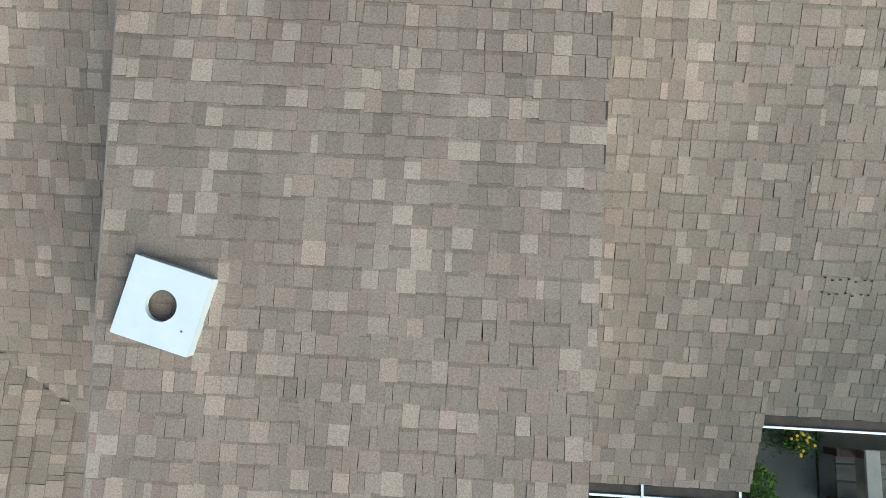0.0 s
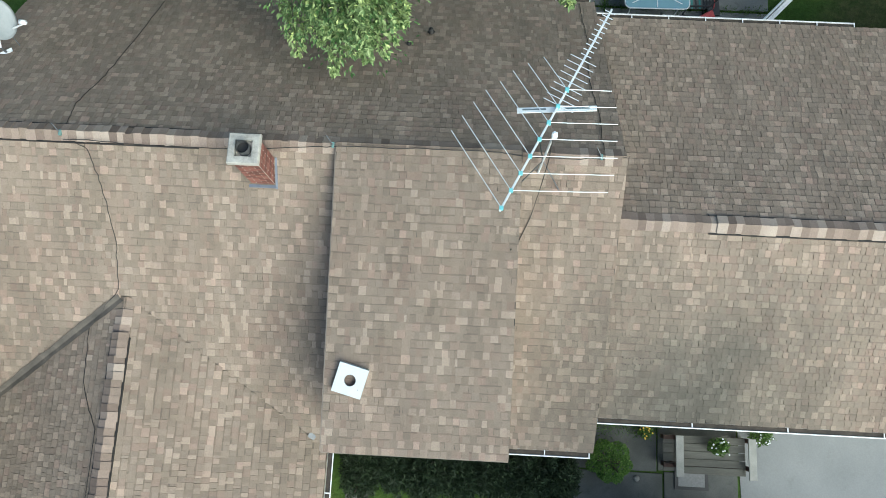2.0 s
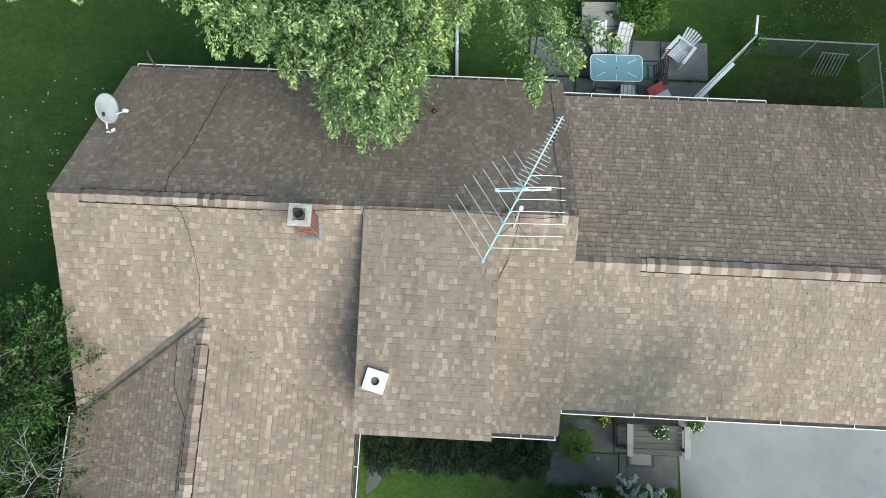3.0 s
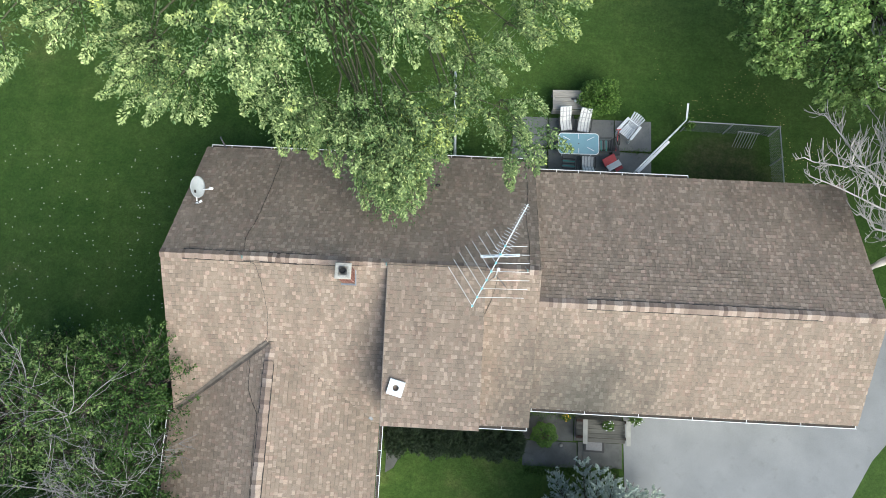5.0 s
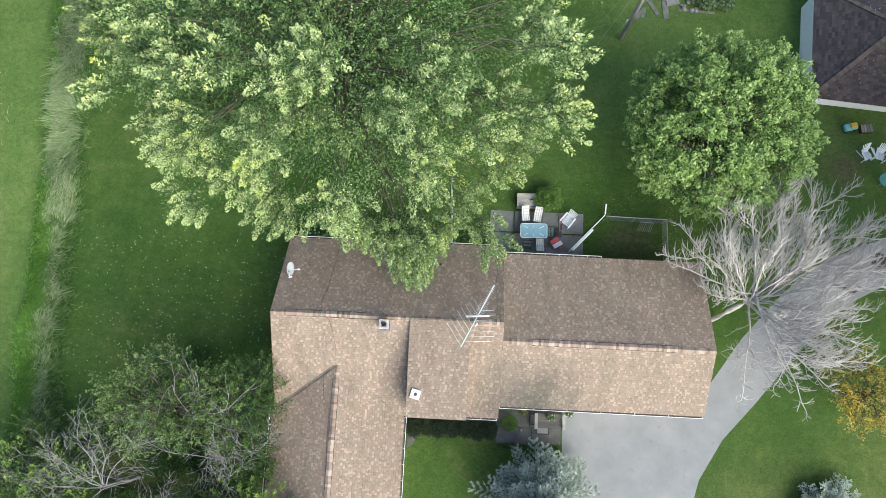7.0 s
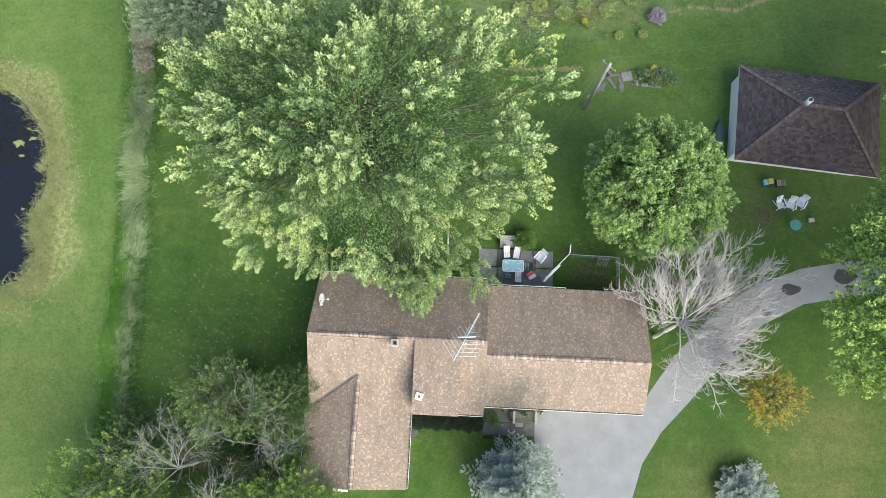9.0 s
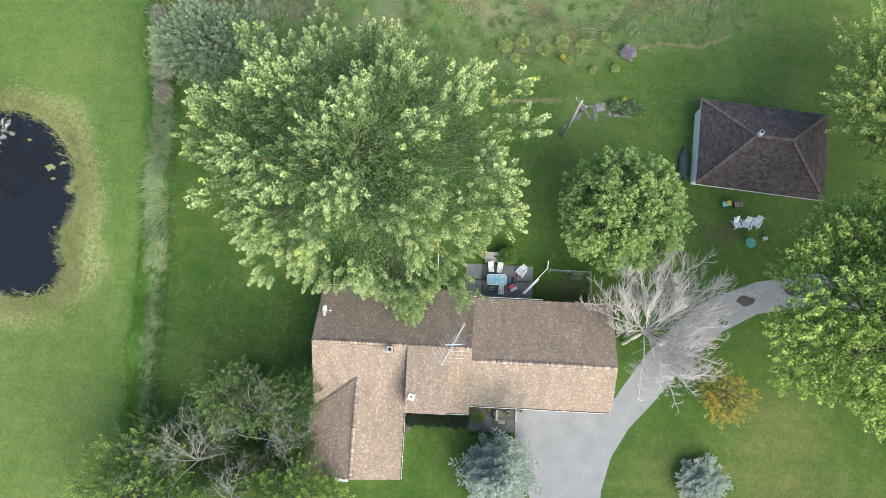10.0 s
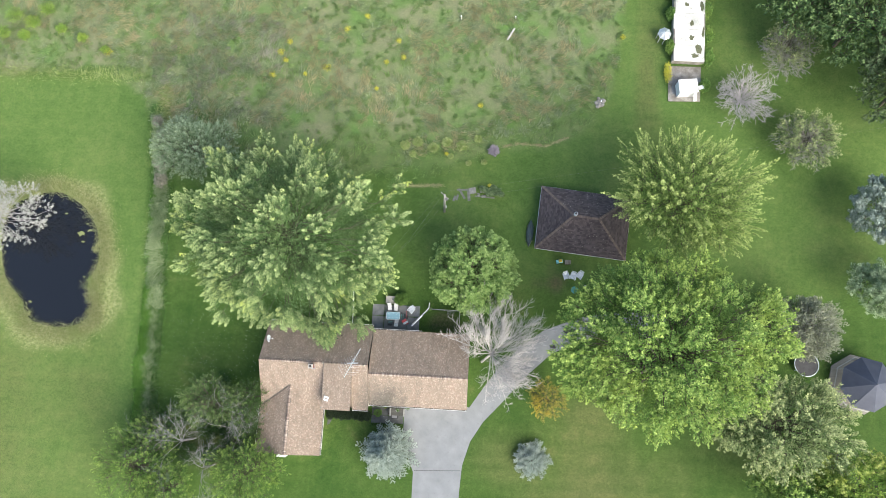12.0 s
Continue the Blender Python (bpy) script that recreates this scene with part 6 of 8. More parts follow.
part("feed_horn", rod_bm(lnb - face * 0.02, lnb - face * 0.14 + Vector((0, 0, 0.02)), 0.045, 12, None, 0.055), M_WHITE, dish, "white feed horn", True)
part("mount_pole", rod_bm((0, 0, -0.02), (0, 0, 0.2), 0.022, 10), M_STEEL, dish)
part("mount_arm", rod_bm((0, 0, 0.2), cen - face * 0.03, 0.022, 10), M_WHITE, dish)
part("foot", bar_bm((-0.1, -0.06, 0.02), (0.1, 0.06, 0.02), 0.08, 0.012), M_WHITE, dish)
part("strut", rod_bm((0.14, 0.22, -0.12), cen - Vector((0, 0, 0.2)), 0.01, 6), M_STEEL, dish)

# pipes through the roof
for nm, lb, p, h, rr in (("vent_pipe", "short black plumbing vent through the rear roof", (-1.08, 6.9, 3.30), 0.24, 0.05), ("vent_pipe", "small black vent through the rear roof", (-1.5, 6.5, 3.55), 0.14, 0.04)):
    o = thing(nm, lb, "vent pipe", p)
    bm = rod_bm((0, 0, 0), (0, 0, h), rr, 14)
    part("pipe", bm, M_BLACK, o, "", True)
    part("collar", rod_bm((0, 0, 0.03), (0, 0, 0.09), rr * 2.2, 14, None, rr * 1.1), M_BLACK, o)
o = thing("eave_pipe", "bent grey pipe rising past the rear gutter", "pipe", (-9.1, 8.2, 2.5))
part("pipe", rod_bm((0, 0, 0), (-0.06, 0.2, 0.5), 0.025, 10), M_STEEL, o)
part("elbow", rod_bm((-0.06, 0.2, 0.5), (-0.12, 0.32, 0.52), 0.025, 10), M_STEEL, o)


o = thing("nail_strip", "row of rusted nail heads in the garage roof shingles", "nails")
for k in range(7):
    for j in range(2):
        x, y = 2.86 + 0.065 * k + 0.012 * math.sin(k * 3.1), 0.36 + 0.11 * j + 0.01 * math.cos(k * 2.3)
        z = GZ - GS_S * (GY - y)
        part("nail", rod_bm((x, y, z + 0.005), (x, y, z + 0.028), 0.006, 8), M_BLACK, o)


def on_south(x, y, up=0.025):
    return (x, y, max(s_z(y), WZ - W_S * abs(x - WX) if y < 1.126 else -9) + up)


def on_north(x, y, up=0.025):
    return (x, y, RIDGE_Z - N_S * (y - RIDGE_Y) + up)


def along(pts, fn, n=10, wob=0.02):
    """A line laid over a roof face, wandering slightly."""
    out = []
    for (x0, y0), (x1, y1) in zip(pts, pts[1:]):
        for i in range(n):
            t = i / n
            out.append(fn(x0 + (x1 - x0) * t + random.gauss(0, wob), y0 + (y1 - y0) * t + random.gauss(0, wob)))
    out.append(fn(*pts[-1]))
    return out


c = cable("roof_cable", along([(-6.88, 8.2), (-6.99, 6.32), (-7.08, 5.17), (-7.25, 4.4), (-7.15, 3.78)], on_north, 8, 0.008), 0.006, M_BLACK)
tagged(c, "black cable lying down the rear roof slope", "cable")
c = cable("roof_cable", along([(-7.1, 3.6), (-6.75, 3.45), (-6.57, 2.9), (-6.41, 2.0), (-6.45, 1.2), (-7.05, 0.55), (-7.0, -0.5), (-6.6, -1.3), (-6.5, -6.4)], on_south, 7, 0.012), 0.006, M_BLACK)
tagged(c, "thin dark cable wandering down the front slope and wing", "cable")
c = cable("ridge_cable", along([(-7.1, 3.55), (-5.4, 3.52), (-4.0, 3.53), (-2.4, 3.64), (0.2, 3.66), (1.0, 3.6), (2.05, 3.62)], lambda x, y: (x, y, 5.47 - 0.5 * (3.7 - y)), 8, 0.008), 0.008, M_BLACK)
tagged(c, "black cable lying along the main ridge", "cable")
c = cable("roof_cable", along([(2.05, 3.75), (2.1, 4.6), (2.02, 5.6), (2.12, 6.8), (2.1, 8.2)], on_north, 8, 0.008), 0.006, M_BLACK)
tagged(c, "black cable lying down the rear roof edge", "cable")
for x in (-7.15, -2.5, 2.0):
    o = thing("cable_clip", "small teal-grey clip holding the ridge cable", "cable clip", (x, 3.66, 5.40))
    part("clip", box_bm(-0.022, 0.022, -0.05, 0.05, 0, 0.05, 0.01), M_CLIP, o)
    part("peg", rod_bm((0, 0, 0.04), (-0.1, 0.12, 0.16), 0.008, 6), M_STEEL, o)

# ---- rear patio ----
for i, (x0, x1) in enumerate(((1.75, 3.2), (3.23, 5.93), (5.96, 7.45))):
    for j, (y0, y1) in enumerate(((7.9, 9.68), (9.74, 11.05))):
        o = part("paving_slab", box_bm(x0, x1, y0, y1, -0.06, 0.03 + 0.006 * ((i + j) % 2), 0.012), M_CONCRETE, None)
        tagged(o, "weathered grey concrete paving slab of the patio", "paving", "patio paving", "structure")
for x0, x1, y0, y1 in ((2.55, 4.58, -2.85, -1.92), (4.62, 6.28, -2.8, -1.88), (2.55, 4.45, -1.88, -0.2), (4.48, 6.28, -1.85, -0.2)):
    o = part("paving_slab", box_bm(x0, x1, y0, y1, -0.06, 0.028, 0.012), M_PATH, None)
    tagged(o, "weathered grey concrete paving slab of the front path", "paving", "front path", "structure")
o = part("paving_slab", slab_bm([(-2.6, -3.4), (-2.3, -3.2), (-2.0, -2.6), (-1.9, -1.7), (-2.6, -1.7)], -0.06, 0.02), M_PATH, None)
tagged(o, "pale concrete strip along the wing wall", "paving", "front path", "structure")

M_GLASS = surface("blue_tinted_glass", [(0.18, 0.33, 0.4), (0.23, 0.4, 0.47)], 1.5, 0.12, 30, 0.02)
M_CUSHION = surface("grey_white_cushion", [(0.45, 0.47, 0.49), (0.6, 0.62, 0.63), (0.72, 0.73, 0.73)], 9, 0.9, 60, 0.2)
M_STRIPE = surface("grey_stripe_cloth", [(0.25, 0.27, 0.3), (0.36, 0.38, 0.4)], 9, 0.9, 60, 0.2)
M_RESIN = surface("white_resin", [(0.55, 0.6, 0.66), (0.68, 0.73, 0.78)], 4, 0.45, 60, 0.05)
M_DKFRAME = surface("dark_metal_frame", [(0.02, 0.022, 0.024), (0.05, 0.052, 0.055)], 8, 0.5, 60, 0.1)
M_RED = surface("faded_red_cloth", [(0.32, 0.05, 0.06), (0.45, 0.09, 0.1)], 6, 0.85, 60, 0.2)
M_GREEN = surface("teal_plastic_top", [(0.05, 0.22, 0.2), (0.09, 0.3, 0.28)], 4, 0.5, 60, 0.1)
M_YEL = surface("yellow_plastic", [(0.5, 0.34, 0.03), (0.6, 0.42, 0.05)], 4, 0.5, 60, 0.1)

table = thing("patio_table", "blue glass-topped patio table with a white rim", "table", (4.36, 9.70, 0.035), 1)
rim = []
for sx, sy in ((1, 1), (-1, 1), (-1, -1), (1, -1)):
    for k in range(5):
        a = math.atan2(sy, sx) + (k - 2) * 0.36
        rim.append((sx * 0.66 + 0.14 * math.cos(a) * 1.0, sy * 0.29 + 0.14 * math.sin(a)))
rim = [(x * (1.0 - 0.0), y * (1 + 0.06 * (1 - abs(x) / 0.8))) for x, y in rim]
rim.sort(key=lambda p: math.atan2(p[1], p[0]))
part("glass_top", slab_bm(rim, 0.715, 0.725), M_GLASS, table, "blue tinted glass")
pts = [(x, y, 0.722) for x, y in rim]
V, Q = tube_arrays(pts + pts[:2], [0.018] * (len(pts) + 2), 6)
put("rim", quads("rim", V, Q, M_WHITE, True), table)
for a in range(6):
    e = (0, 0.40) if a == 1 else (0, -0.40) if a == 4 else (0.62 * (1 if a in (0, 5) else -1), 0.30 * (1 if a < 3 else -1))
    part("spoke", bar_bm((e[0] * 0.55, e[1] * 0.5, 0.733), (e[0], e[1], 0.733), 0.022, 0.008), M_WHITE, table)
part("umbrella_hole", rod_bm((0, 0, 0.726), (0, 0, 0.735), 0.025, 12), M_DKFRAME, table)
for sx in (-1, 1):
    for sy in (-1, 1):
        part("leg", rod_bm((sx * 0.58, sy * 0.27, 0.0), (sx * 0.62, sy * 0.28, 0.71), 0.016, 8), M_WHITE, table)


def cushion_chair(label, x, y, rz, cat="patio chair"):
    """A reclining garden chair with a quilted pad; its back is towards +y."""
    o = thing("patio_chair", label, cat, (x, y, 0.035), rz, "patio chairs")
    part("seat_pad", box_bm(-0.23, 0.23, -0.26, 0.2, 0.38, 0.46, 0.03), M_CUSHION, o, "quilted plaid pad")
    back = part("back_pad", box_bm(-0.23, 0.23, 0, 0.62, -0.04, 0.04, 0.03), M_CUSHION, o)
    back.matrix_local = pose(0, 0.17, 0.45, 50, 0, 0)
    for k in (-0.12, 0.02, 0.14):
        part("stripe", box_bm(k - 0.018, k + 0.018, -0.255, 0.19, 0.458, 0.463), M_STRIPE, o)
        st = part("stripe", box_bm(k - 0.018, k + 0.018, 0.02, 0.6, 0.038, 0.043), M_STRIPE, back)
    for k in (0.2, 0.42):
        part("seam", box_bm(-0.22, 0.22, k - 0.012, k + 0.012, 0.038, 0.0425), M_STRIPE, back)
    for sx in (-1, 1):
        part("armrest", bar_bm((sx * 0.28, -0.22, 0.58), (sx * 0.28, 0.26, 0.62), 0.045, 0.03, None, 0.006), M_DKFRAME, o)
        part("leg", rod_bm((sx * 0.27, -0.26, 0), (sx * 0.27, -0.2, 0.58), 0.013, 8), M_DKFRAME, o)
        part("leg", rod_bm((sx * 0.27, 0.34, 0), (sx * 0.27, 0.16, 0.6), 0.013, 8), M_DKFRAME, o)
    part("seat_frame", bar_bm((-0.27, -0.2, 0.37), (0.27, -0.2, 0.37), 0.025, 0.025), M_DKFRAME, o)
    return o


cushion_chair("padded grey plaid patio chair facing the table", 3.88, 10.62, 8)
cushion_chair("padded grey plaid patio chair beside the shrub", 4.60, 10.58, -6)
cushion_chair("padded grey plaid patio chair under the eave", 4.78, 9.02, 178)


def strap_chair(label, x, y, rz):
    o = thing("strap_chair", label, "patio chair", (x, y, 0.035), rz, "patio chairs")
    for sx in (-1, 1):
        part("leg", rod_bm((sx * 0.25, -0.27, 0), (sx * 0.25, -0.22, 0.42), 0.013, 8), M_DKFRAME, o)
        part("leg", rod_bm((sx * 0.25, 0.3, 0), (sx * 0.25, 0.2, 0.42), 0.013, 8), M_DKFRAME, o)
        part("side_rail", rod_bm((sx * 0.25, -0.24, 0.42), (sx * 0.25, 0.24, 0.4), 0.013, 8), M_DKFRAME, o)
        part("back_post", rod_bm((sx * 0.25, 0.24, 0.4), (sx * 0.25, 0.44, 0.9), 0.013, 8), M_DKFRAME, o)
        part("armrest", bar_bm((sx * 0.29, -0.22, 0.6), (sx * 0.29, 0.3, 0.62), 0.03, 0.03), M_DKFRAME, o)
    for k in range(5):
        yy = -0.2 + 0.1 * k
        part("strap", bar_bm((-0.25, yy, 0.425), (0.25, yy, 0.425), 0.05, 0.008), M_GREEN if k % 2 else M_DKFRAME, o)
        part("strap", bar_bm((-0.25, 0.26 + 0.04 * k, 0.46 + 0.1 * k), (0.25, 0.26 + 0.04 * k, 0.46 + 0.1 * k), 0.05, 0.008), M_DKFRAME, o)


strap_chair("dark metal strap chair at the table's end", 5.42, 9.74, -88)
strap_chair("dark metal strap chair under the eave", 4.02, 8.95, 178)


def slat_chair(label, x, y, rz, group, z=0.0):
    """A white moulded garden chair with a fanned slatted back; back towards +y."""
    o = thing("garden_chair", label, "garden chair", (x, y, z), rz, group)
    for k in range(6):
        u = -0.2 + 0.08 * k
        part("seat_slat", bar_bm((u, -0.3, 0.36), (u * 0.92, 0.24, 0.27), 0.066, 0.02, None, 0.006), M_RESIN, o)
    for k in range(6):
        u = -0.2 + 0.08 * k
        part("back_slat", bar_bm((u * 0.8, 0.22, 0.26), (u * 1.25, 0.58, 0.9 - 0.5 * u * u * 4), 0.064, 0.02, None, 0.006), M_RESIN, o)
    for sx in (-1, 1):
        part("armrest", bar_bm((sx * 0.33, -0.34, 0.54), (sx * 0.3, 0.36, 0.56), 0.11, 0.025, None, 0.01), M_RESIN, o)
        part("front_leg", bar_bm((sx * 0.32, -0.3, 0), (sx * 0.32, -0.26, 0.54), 0.06, 0.05, None, 0.008), M_RESIN, o)
        part("rear_leg", bar_bm((sx * 0.28, -0.1, 0.3), (sx * 0.28, 0.52, 0.0), 0.05, 0.05, None, 0.008), M_RESIN, o)
    part("crosspiece", bar_bm((-0.3, 0.34, 0.5), (0.3, 0.34, 0.5), 0.05, 0.03), M_RESIN, o)
    return o


slat_chair("white moulded garden chair with a fanned slatted back", 6.42, 10.50, -38, "patio chairs", 0.035)
o = thing("folding_chair", "folded red and white garden chair on the patio", "folding chair", (5.86, 8.98, 0.035), 32)
part("seat_pad", box_bm(-0.3, 0.3, -0.12, 0.14, 0.3, 0.36, 0.03), M_PLATE, o, "white pad")
b = part("back_pad", box_bm(-0.28, 0.28, 0.0, 0.34, -0.03, 0.03, 0.025), M_RED, o, "faded red pad")
b.matrix_local = pose(-0.06, 0.12, 0.32, 25, 0, 0)
part("side_pad", box_bm(-0.02, 0.3, -0.26, -0.13, 0.24, 0.28, 0.01), M_RED, o)
for sx in (-1, 1):
    part("leg", rod_bm((sx * 0.26, -0.16, 0), (sx * 0.26, 0.16, 0.34), 0.012, 8), M_DKFRAME, o)
    part("leg", rod_bm((sx * 0.24, 0.2, 0), (sx * 0.24, -0.1, 0.32), 0.012, 8), M_DKFRAME, o)
o = thing("garden_cart", "small garden cart with a red handle and wire wheel", "cart", (5.93, 9.95, 0.035), 4)
part("stem", rod_bm((0, -0.4, 0.12), (0, 0.3, 0.85), 0.016, 8), M_RED, o)
part("handle", rod_bm((-0.1, 0.34, 0.9), (0.1, 0.34, 0.9), 0.02, 8), M_RED, o, "red grip")
part("tray", box_bm(-0.16, 0.16, -0.5, -0.1, 0.16, 0.22, 0.02), M_DKFRAME, o)
V, Q = tube_arrays([(0.16 + 0.0, 0.16 + 0.2 * math.cos(a), 0.2 + 0.2 * math.sin(a)) for a in np.linspace(0, 6.6, 22)], [0.016] * 22, 6)
put("wheel", quads("wheel", V, Q, M_BLACK, True), o)
for a in np.arange(0, 3.1, 0.52):
    part("wheel_spoke", rod_bm((0.16, 0.16 - 0.2 * math.cos(a), 0.2 - 0.2 * math.sin(a)), (0.16, 0.16 + 0.2 * math.cos(a), 0.2 + 0.2 * math.sin(a)), 0.004, 4), M_STEEL, o)
M_BOXWOOD = surface("pale_weathered_board", [(0.22, 0.21, 0.19), (0.32, 0.31, 0.285), (0.4, 0.39, 0.36)], 3, 0.85, 30, 0.5, 0.003, stretch=(0.25, 4, 4))
bench = thing("work_bench", "grey weathered wooden bench with a small tool on it", "bench", (3.92, 11.65, 0.0), 1)
for k in range(5):
    part("top_board", box_bm(-0.6, 0.6, -0.40 + 0.165 * k, -0.245 + 0.165 * k, 0.50, 0.54, 0.006), M_BOXWOOD, bench)
for k in range(3):
    part("front_board", box_bm(-0.6, 0.6, -0.45, -0.42, 0.08 + 0.15 * k, 0.21 + 0.15 * k, 0.005), M_BOXWOOD, bench)
for sx in (-1, 1):
    for sy in (-1, 1):
        part("leg", box_bm(sx * 0.55 - 0.04, sx * 0.55 + 0.04, sy * 0.36 - 0.04, sy * 0.36 + 0.04, 0, 0.5, 0.005), M_WOOD, bench)
o = thing("hand_tool", "small dark and white tool on the bench", "tool", (4.2, 11.68, 0.54), 10)
part("body", box_bm(-0.13, 0.13, -0.04, 0.05, 0, 0.05, 0.015), M_DKFRAME, o)
part("knob", rod_bm((0.0, -0.05, 0.02), (0.02, -0.12, 0.05), 0.04, 10), M_PLATE, o)

# fences
gate = thing("fence", "white-railed fence panel running from the garage eave", "fence")
a_, b_ = Vector((6.56, 8.6, 1.0)), Vector((8.58, 10.8, 1.05))
part("top_rail", rod_bm(a_, b_, 0.028, 10), M_ALU, gate)
part("bottom_rail", rod_bm(a_ - Vector((0, 0, 0.9)), b_ - Vector((0, 0, 0.9)), 0.02, 8), M_ALU, gate)
part("board", bar_bm(a_ + Vector((0.1, -0.05, -0.02)), a_.lerp(b_, 0.6) + Vector((0.1, -0.05, -0.02)), 0.11, 0.025), M_WHITE, gate)
for f in (0.02, 0.5, 0.98):
    p = a_.lerp(b_, f)
    part("post", rod_bm((p.x, p.y, 0), (p.x, p.y, 1.06), 0.03, 10), M_ALU, gate)
part("arm", bar_bm((8.58, 10.85, 1.02), (8.62, 11.45, 1.12), 0.07, 0.04), M_WHITE, gate)


M_WIREMESH = surface("dull_galvanised_wire", [(0.1, 0.115, 0.125), (0.17, 0.185, 0.195)], 6, 0.6)


def link_mesh(p, q, h, parent, step=0.11):
    """Crossed wires between two posts."""
    p, q = Vector(p), Vector(q)
    d = (q - p).normalized()
    L = (q - p).length
    parts_ = []
    n = int(L / step)
    m = int(h / step) + 1
    for i in range(-m, n + 1):
        for sg in (1, -1):
            u0, u1 = (i * step, i * step + h) if sg > 0 else (i * step + h, i * step)
            z0, z1 = 0.04, h
            lo, hi = 0.0, 1.0
            for lim_, cmp_ in ((0, 1), (L, -1)):
                du = u1 - u0
                t = (lim_ - u0) / du
                inside0 = (u0 - lim_) * cmp_ >= 0
                if inside0 and not ((u1 - lim_) * cmp_ >= 0):
                    hi = min(hi, t)
                elif not inside0 and ((u1 - lim_) * cmp_ >= 0):
                    lo = max(lo, t)
                elif not inside0:
                    hi = -1
            if hi - lo < 0.02:
                continue
            f = lambda t: np.array(p + d * (u0 + (u1 - u0) * t)) + np.array([0, 0, z0 + (z1 - z0) * t])
            parts_.append(tube_arrays(np.stack([f(lo), f(hi)]), [0.0035, 0.0035], 3))
    V, Q = joined(parts_)
    tagged(put("chain_link", quads("chain_link", V, Q, M_WIREMESH), parent), kind="stuff")


link_mesh((6.56, 8.6, 0), (8.58, 10.8, 0), 1.0, gate)
M_RAIL = surface("dull_galvanised_rail", [(0.2, 0.22, 0.235), (0.3, 0.32, 0.335)], 6, 0.5)
ken = thing("dog_run", "chain-link dog run behind the garage", "fence")
corners = [(8.67, 10.72), (12.24, 10.66), (12.3, 8.3)]
for p, q in zip(corners, corners[1:]):
    part("top_rail", rod_bm((*p, 1.05), (*q, 1.05), 0.024, 8), M_RAIL, ken)
    link_mesh((*p, 0), (*q, 0), 1.03, ken)
for p in corners + [(10.4, 10.69), (12.27, 9.4)]:
    part("post", rod_bm((*p, 0), (*p, 1.09), 0.03, 10), M_RAIL, ken)
o = thing("wire_rack", "pale wire rack leaning in the dog run", "rack", (11.2, 10.35, 0.0), -3)
for k in range(8):
    part("wire", rod_bm((-0.4 + 0.11 * k, 0.2, 0.6), (-0.44 + 0.11 * k, -0.25, 0.0), 0.011, 6), M_RAIL, o)
part("top_wire", rod_bm((-0.42, 0.2, 0.6), (0.42, 0.2, 0.6), 0.016, 6), M_RAIL, o)
o = thing("drain_pipe", "long white drain pipe lying on the rear lawn", "pipe")
part("pipe", rod_bm((-0.55, 8.6, 0.06), (-0.74, 13.0, 0.06), 0.055, 12), M_WHITE, o, "", True)
part("downpipe", rod_bm((-0.53, 8.42, 2.3), (-0.55, 8.42, 0.1), 0.045, 10), M_WHITE, o, "", True)
part("collar", rod_bm((-0.64, 10.7, 0.06), (-0.645, 10.8, 0.06), 0.065, 12), M_WHITE, o, "", True)

# ---- front porch ----
# weathered grey planks, darkened further with painted eave shade
M_SEATWOOD = surface("grey_weathered_plank", [(0.05, 0.052, 0.047), (0.088, 0.09, 0.081), (0.135, 0.137, 0.125)], 3, 0.85, 40, 0.5, stretch=(0.3, 3, 1))
M_ARMWOOD = surface("grey_arm_board", [(0.2, 0.21, 0.2), (0.3, 0.31, 0.3)], 4, 0.8, 40, 0.4)
seat = thing("porch_bench", "weathered grey plank bench with paler side arms and dark legs", "bench", (5.45, -1.42, 0.028))
for k in range(5):
    part("plank", box_bm(-0.62, 0.84, -0.42 + 0.165 * k, -0.265 + 0.165 * k, 0.40, 0.435, 0.006), M_SEATWOOD, seat)
for k in range(4):
    part("plank", box_bm(-0.95, -0.72, -0.38 + 0.2 * k, -0.2 + 0.2 * k, 0.32, 0.355, 0.006), M_SEATWOOD, seat)
for x in (-0.67, 0.92):
    part("arm", box_bm(x - 0.085, x + 0.085, -0.48, 0.40, 0.60, 0.64, 0.01), M_ARMWOOD, seat, "paler grey arm board")
for x in (-0.86, -0.67, 0.78, 0.92):
    for y in (-0.26, 0.34):
        part("leg", box_bm(x - 0.045, x + 0.045, y - 0.045, y + 0.045, 0, 0.6 if x in (-0.67, 0.92) else 0.4, 0.006), M_REDWOOD, seat)
for y in (-0.26, 0.34):
    part("bearer", bar_bm((-0.95, y, 0.36), (0.95, y, 0.36), 0.09, 0.07), M_REDWOOD, seat)
mat_ = thing("door_mat", "grey woven door mat with a dark border", "mat", (5.23, -2.02, 0.032))
part("pile", box_bm(-0.30, 0.30, -0.15, 0.15, 0, 0.02, 0.004), surface("woven_mat", [(0.17, 0.175, 0.18), (0.27, 0.275, 0.28)], 20, 0.95, 70, 0.6, 0.006), mat_)
for x0, x1, y0, y1 in ((-0.38, 0.38, -0.22, -0.152), (-0.38, 0.38, 0.152, 0.2), (-0.38, -0.302, -0.152, 0.152), (0.302, 0.38, -0.152, 0.152)):
    part("border", box_bm(x0, x1, y0, y1, 0, 0.024, 0.004), M_TAR, mat_)
